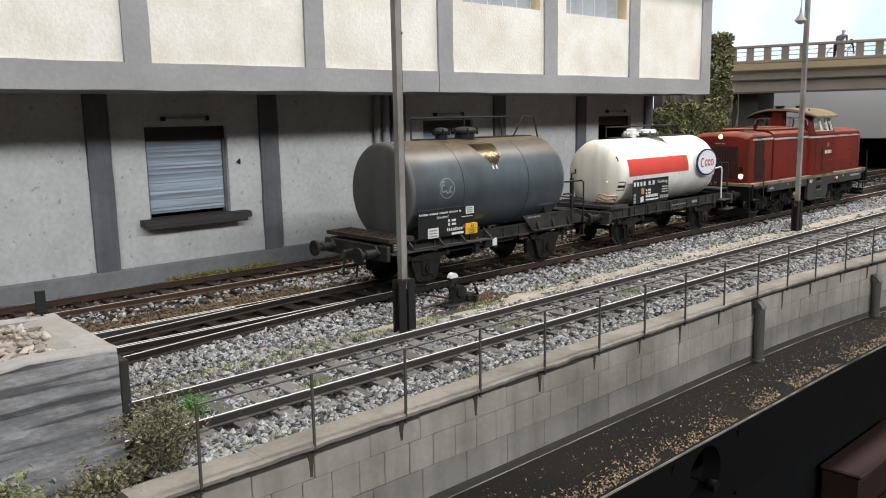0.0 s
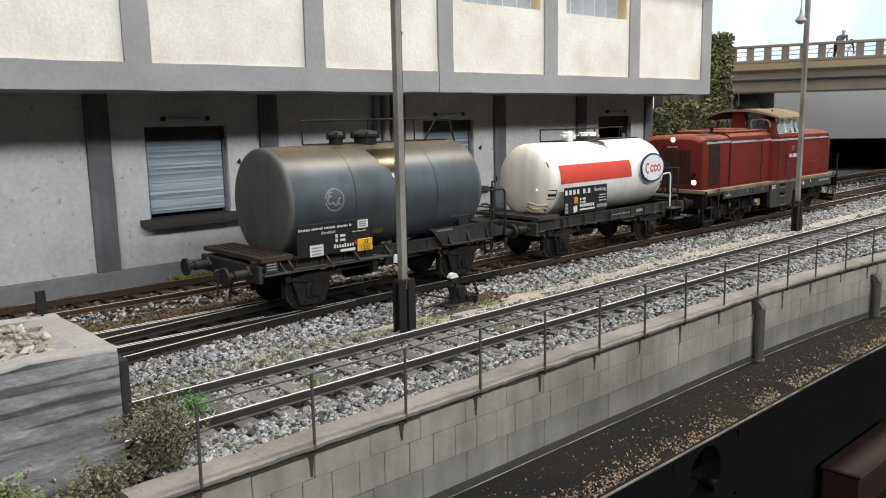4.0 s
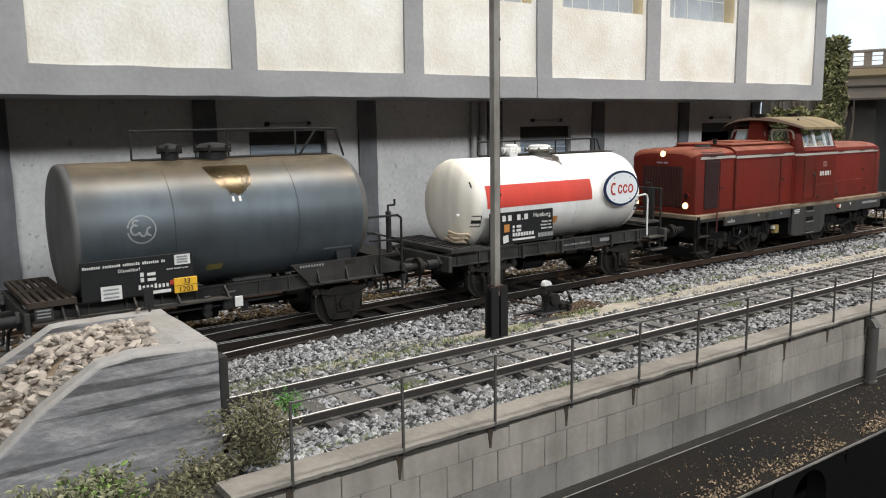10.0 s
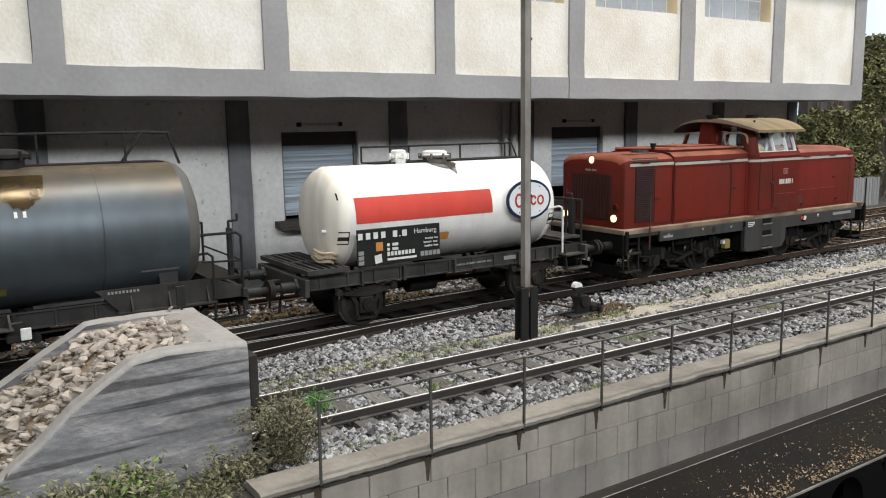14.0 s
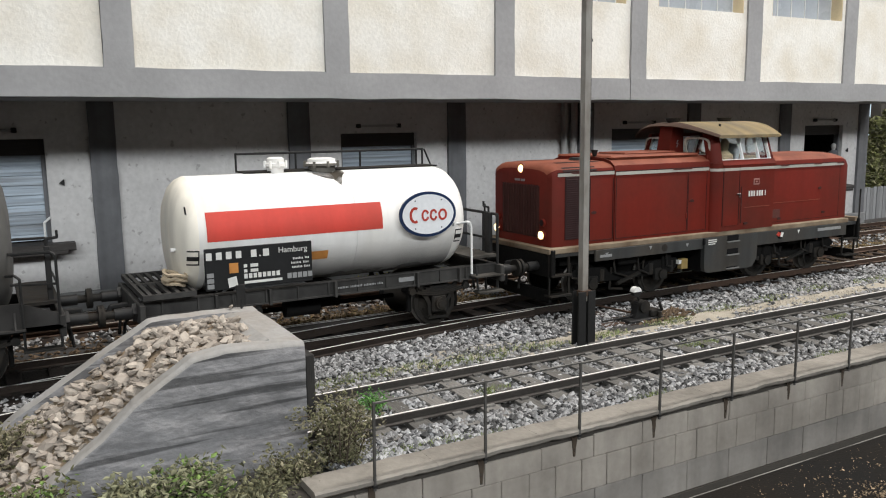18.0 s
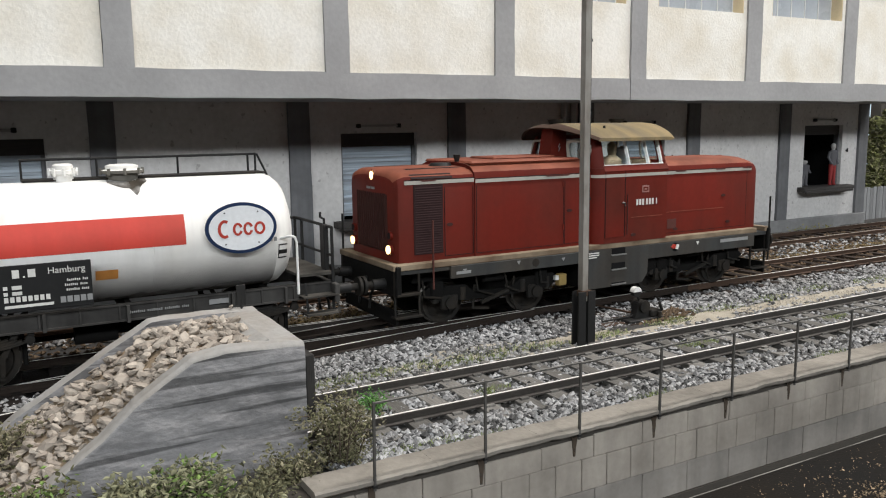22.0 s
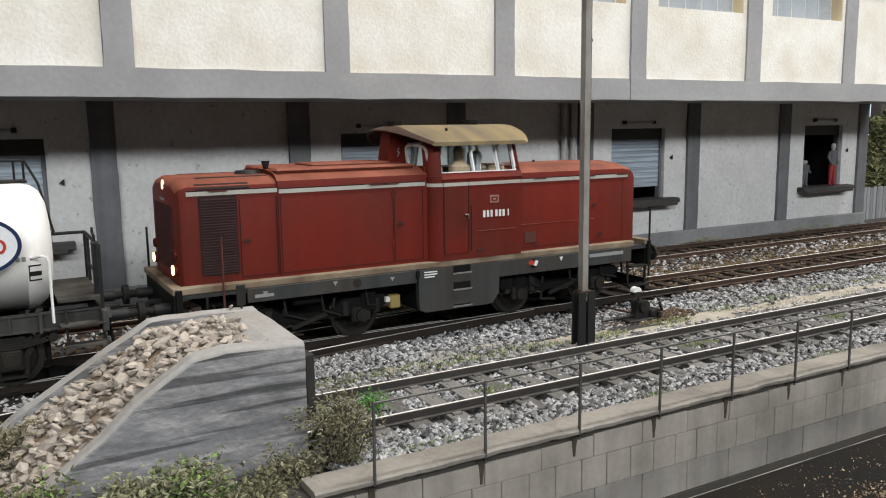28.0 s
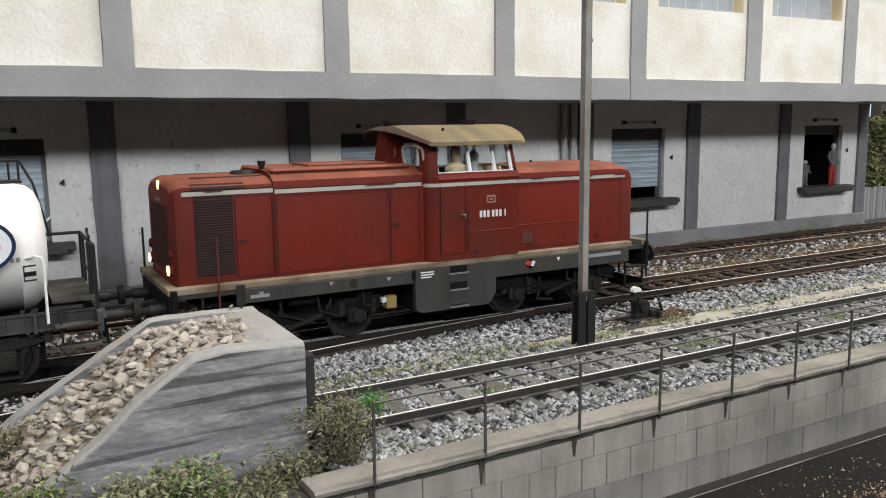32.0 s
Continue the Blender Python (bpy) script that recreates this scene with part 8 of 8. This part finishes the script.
def bridge():
    br = thing("road_bridge", "concrete road bridge with an open parapet over the tracks", "bridge", (44.6, 23.7, 0))
    br.rotation_euler = (0, 0, -1.28)
    x0, x1 = -1.055, 40.0
    part("deck", box(B(), x0, x1, 0.0, 7.0, 6.35, 6.75), BRIDGECON, br)
    part("cornice", prism(B(), [(-0.18, 6.36), (-0.18, 6.70), (0.3, 6.76), (0.3, 6.24), (0.0, 6.20)], "x", x0, x1), BRIDGETAN, br, "tan stone cornice")
    part("girder", prism(B(), [(0.02, 5.84), (0.02, 6.19), (0.5, 6.19), (0.5, 5.84)], "x", x0, x1), BRIDGECON, br)
    part("girder_flange", box(B(), x0, x1, -0.05, 0.5, 5.78, 5.84), SHADECON, br)
    part("girder", box(B(), x0, x1, 0.10, 0.5, 5.16, 5.78), BRIDGECON, br)
    part("girder_flange", box(B(), x0, x1, 0.02, 0.6, 5.06, 5.16), SHADECON, br)
    part("soffit", box(B(), x0, x1, 0.6, 7.0, 5.5, 6.35), SHADECON, br)
    part("parapet_rail", box(B(), x0, x1, -0.10, 0.16, 7.58, 7.73, 0.02), BRIDGECON, br)
    part("parapet_base", box(B(), x0, x1, -0.08, 0.14, 6.74, 6.90, 0.01), BRIDGECON, br)
    x = x0
    while x < 24:
        part("parapet_post", box(B(), x, x + 0.38, -0.07, 0.13, 6.90, 7.58), BRIDGECON, br)
        for z in (7.12, 7.36):
            part("parapet_bar", box(B(), x + 0.38, x + 0.93, 0.01, 0.05, z, z + 0.035), FENCEIRON, br)
        x += 0.93
    part("abutment", box(B(), -1.6, -0.1, 0.4, 7.0, -0.3, 6.3), SHADECON, br, "concrete abutment, its colour darkened for the shade under the bridge")
    part("pier", box(B(), -0.1, 1.35, 1.2, 6.8, -0.3, 5.5), SHADECON, br)
    part("far_parapet", box(B(), x0, x1, 6.8, 7.0, 6.7, 6.95), BRIDGECON, br)
    # bicycle and rider as plain miniatures on the bridge
    m = br.rotation_euler.to_matrix()
    b = thing("bicycle", "dark miniature bicycle on the bridge", "bicycle", Vector((44.6, 23.7, 6.75)) + m @ Vector((5.74, 0.7, 0)))
    b.rotation_euler = br.rotation_euler
    for e in (-0.5, 0.5):
        bm = B()
        n = 20
        pipe(bm, [(e + 0.33 * math.cos(2 * math.pi * i / n), 0, 0.34 + 0.33 * math.sin(2 * math.pi * i / n)) for i in range(n + 1)], 0.022, 5)
        w = part("wheel", bm, IRON, b)
        for i in range(4):
            a = math.pi * i / 4
            part("spoke", rod(B(), (e - 0.32 * math.cos(a), 0, 0.34 - 0.32 * math.sin(a)), (e + 0.32 * math.cos(a), 0, 0.34 + 0.32 * math.sin(a)), 0.008, 4), IRON, w)
    part("cycle_frame", pipe(B(), [(-0.5, 0, 0.34), (-0.15, 0, 0.85), (0.4, 0, 0.85), (0.5, 0, 0.34), (0.42, 0, 1.0), (0.3, 0, 1.05)], 0.026), IRON, b)
    part("cycle_frame", pipe(B(), [(-0.5, 0, 0.34), (-0.05, 0, 0.32), (-0.15, 0, 0.90), (-0.05, 0, 0.32), (0.40, 0, 0.82)], 0.022), IRON, b)
    part("handlebar", pipe(B(), [(0.28, -0.28, 1.05), (0.40, -0.2, 1.06), (0.40, 0.2, 1.06), (0.28, 0.28, 1.05)], 0.02), IRON, b)
    part("saddle", box(B(), -0.3, -0.05, -0.06, 0.06, 0.88, 0.95, 0.02), IRON, b)
    p = Vector((44.6, 23.7, 6.80)) + m @ Vector((5.42, 0.42, 0))
    doll(p, 1.55, DOLL, IRON, "plain grey figurine leaning over a bicycle on the bridge", -1.28, 0.26)
    # grey wall board closing the view below the bridge
    bm = B()
    wall_with_holes(bm, -4, 44, 12.0, 12.3, -0.4, 5.6, [(4.0, 43.0, -0.4, 2.05)])
    prism(bm, [(4.0, 2.05)] + [(4.6 - 0.6 * math.cos(a), 1.45 + 0.6 * math.sin(a)) for a in [math.pi / 2 * i / 8 for i in range(9)]], "y", 12.0, 12.3)
    w = thing("wall_tunnel", "grey end wall under the bridge", "wall", (44.6, 23.7, 0), kind="structure", bm=bm, material=TUNNEL)
    w.rotation_euler = (0, 0, -1.04)
    w = thing("tunnel_lining", "dark inside of the tunnel under the bridge", "tunnel", (44.6, 23.7, 0), kind="structure", bm=open_box(3.8, 43.5, 12.31, 20, -0.5, 2.3), material=SHADECON)
    w.rotation_euler = (0, 0, -1.04)


TUNNEL = mat("grey_tunnel_wall", (0.26, 0.26, 0.265), 0.9, stain=0.3, stain_size=0.1, bump=0.05)
bridge()


def ivy():
    rng = random.Random(41)
    wall = B()
    box(wall, 36.2, 42.3, 22.9, 23.4, -0.3, 8.0)
    thing("garden_wall", "grey wall overgrown with ivy beside the bridge", "wall", kind="structure", bm=wall, material=SHADECON)
    iv = thing("ivy", "dense ivy with yellowish leaves climbing the wall by the bridge", "ivy", (0, 0, 0))
    bm = B()
    for k in range(40):
        x = rng.uniform(36.3, 43.6)
        pts = [Vector((x, 22.85, -0.2))]
        for i in range(7):
            pts.append(pts[-1] + Vector((rng.uniform(-0.4, 0.4), rng.uniform(-0.05, 0.03), rng.uniform(0.5, 1.1))))
        pipe(bm, pts, 0.03, 4)
    part("branchwork", bm, TWIG, iv)
    for mtl, n, sz in ((LEAFIVY, 5200, 0.15), (LEAF, 2600, 0.14), (LEAFDRY, 700, 0.12)):
        spots = []
        while len(spots) < n:
            x, z = rng.uniform(33.3, 42.4), rng.uniform(0.6, 8.35)
            top = 4.5 + 0.8 * noise.noise(Vector((x * 0.7, 0, 1))) if x < 40.0 else 8.2 + 0.3 * noise.noise(Vector((x * 1.5, 0, 1)))
            if x < 36:
                top = 4.3
            if z > top:
                continue
            bulge = 0.45 * (0.5 + 0.5 * noise.noise(Vector((x * 0.9, z * 0.9, 6)))) ** 1.0
            spots.append((x, 22.8 - bulge * rng.random() ** 0.5 * 1.6, z))
        v, f = leaves(rng, spots, sz)
        o = new("leaves", raw_mesh("leaves", v, f, mtl))
        o.parent = iv
        o["kind"] = "stuff"
    fence = thing("board_fence", "weathered grey board fence beside the factory", "fence", (33.0, 21.9, -0.3))
    for i in range(34):
        part("board", box(B(), 0.06 + i * 0.24, 0.27 + i * 0.24, rng.uniform(-0.01, 0.01), 0.05, 0, 1.5 + rng.uniform(-0.03, 0.03)), GREYBOARD, fence)
    for z in (0.3, 1.2):
        part("fence_rail", box(B(), 0, 8.2, 0.06, 0.14, z, z + 0.1), GREYBOARD, fence)


ivy()


def sky():
    bm = B()
    pts = [(92, -40), (92, 10), (84, 32), (60, 46), (20, 50), (-20, 50)]
    loft(bm, [[(x, y, -2), (x, y, 40), (x + 0.4, y + 0.4, 40), (x + 0.4, y + 0.4, -2)] for x, y in pts])
    bmesh.ops.recalc_face_normals(bm, faces=bm.faces)
    thing("backdrop", "pale sky board behind the bridge", "backdrop", kind="structure", bm=bm, material=SKY)


SKY = bpy.data.materials.new("pale_sky_paint")
SKY.use_nodes = True
_n, _l = SKY.node_tree.nodes, SKY.node_tree.links
_co = _n.new("ShaderNodeTexCoord")
_mp = _n.new("ShaderNodeMapping")
_mp.inputs["Scale"].default_value = (45, 45, 45)
_no = _n.new("ShaderNodeTexNoise")
_no.inputs["Scale"].default_value, _no.inputs["Detail"].default_value = 0.045, 3
_rp = _n.new("ShaderNodeValToRGB")
_rp.color_ramp.elements[0].position, _rp.color_ramp.elements[1].position = 0.42, 0.58
_rp.color_ramp.elements[0].color, _rp.color_ramp.elements[1].color = (0.58, 0.72, 0.83, 1), (0.82, 0.855, 0.883, 1)
_l.new(_co.outputs["Object"], _mp.inputs[0])
_l.new(_mp.outputs[0], _no.inputs["Vector"])
_l.new(_no.outputs["Fac"], _rp.inputs[0])
_b = _n["Principled BSDF"]
_l.new(_rp.outputs[0], _b.inputs["Base Color"])
_l.new(_rp.outputs[0], _b.inputs["Emission Color"])
_b.inputs["Emission Strength"].default_value = 0.17
_b.inputs["Roughness"].default_value = 0.9
sky()


# ================= movement =================
# the locomotive's middle along the track, in full-size metres, by the second
TRAVEL = [(0, 33.86), (0.5, 33.55), (1, 33.24), (1.5, 32.87), (2, 32.51), (2.5, 32.10), (3, 31.54), (3.5, 31.03), (5.5, 29.07), (6, 28.57), (7, 27.52), (8, 26.49), (9, 25.44), (10, 24.45), (11, 23.41), (12, 22.39), (13, 21.37), (14, 20.29), (14.5, 19.79), (16.5, 17.70), (17.5, 16.69), (18, 16.17), (19, 15.14), (20, 14.13), (21, 13.10), (21.5, 12.74), (22, 12.37), (23, 11.66), (24, 10.95), (25, 10.23), (25.5, 9.90), (27.5, 8.50), (28, 8.16), (28.5, 8.07), (29, 8.07), (32, 8.08)]


def travel(t):
    return float(np.interp(t, [a for a, b in TRAVEL], [b for a, b in TRAVEL]))


def motions():
    for ob, offset in ((LOCO, 0.0), (WHITE_WAGON, -10.54), (DARK_WAGON, -19.25)):
        # the wagons close up on their buffers as the train stops
        close = 0.0 if ob is LOCO else 0.06
        walk(ob, [(t, pose((x + offset + close * min(1, max(0, (t - 25.5) / 2.5))) * U, 15.5 * U, 0)) for t, x in TRAVEL])
    times = [0.5 * i for i in range(59)] + [32]
    for wheels, r in ((LOCO_WHEELS, 0.475), (WHITE_WHEELS, 0.49), (DARK_WHEELS, 0.49)):
        for w in wheels:
            spot = w.location.copy()
            walk(w, [(t, pose(spot.x, spot.y, spot.z, 0, math.degrees((travel(t) - travel(0)) / r), 0)) for t in times])


motions()
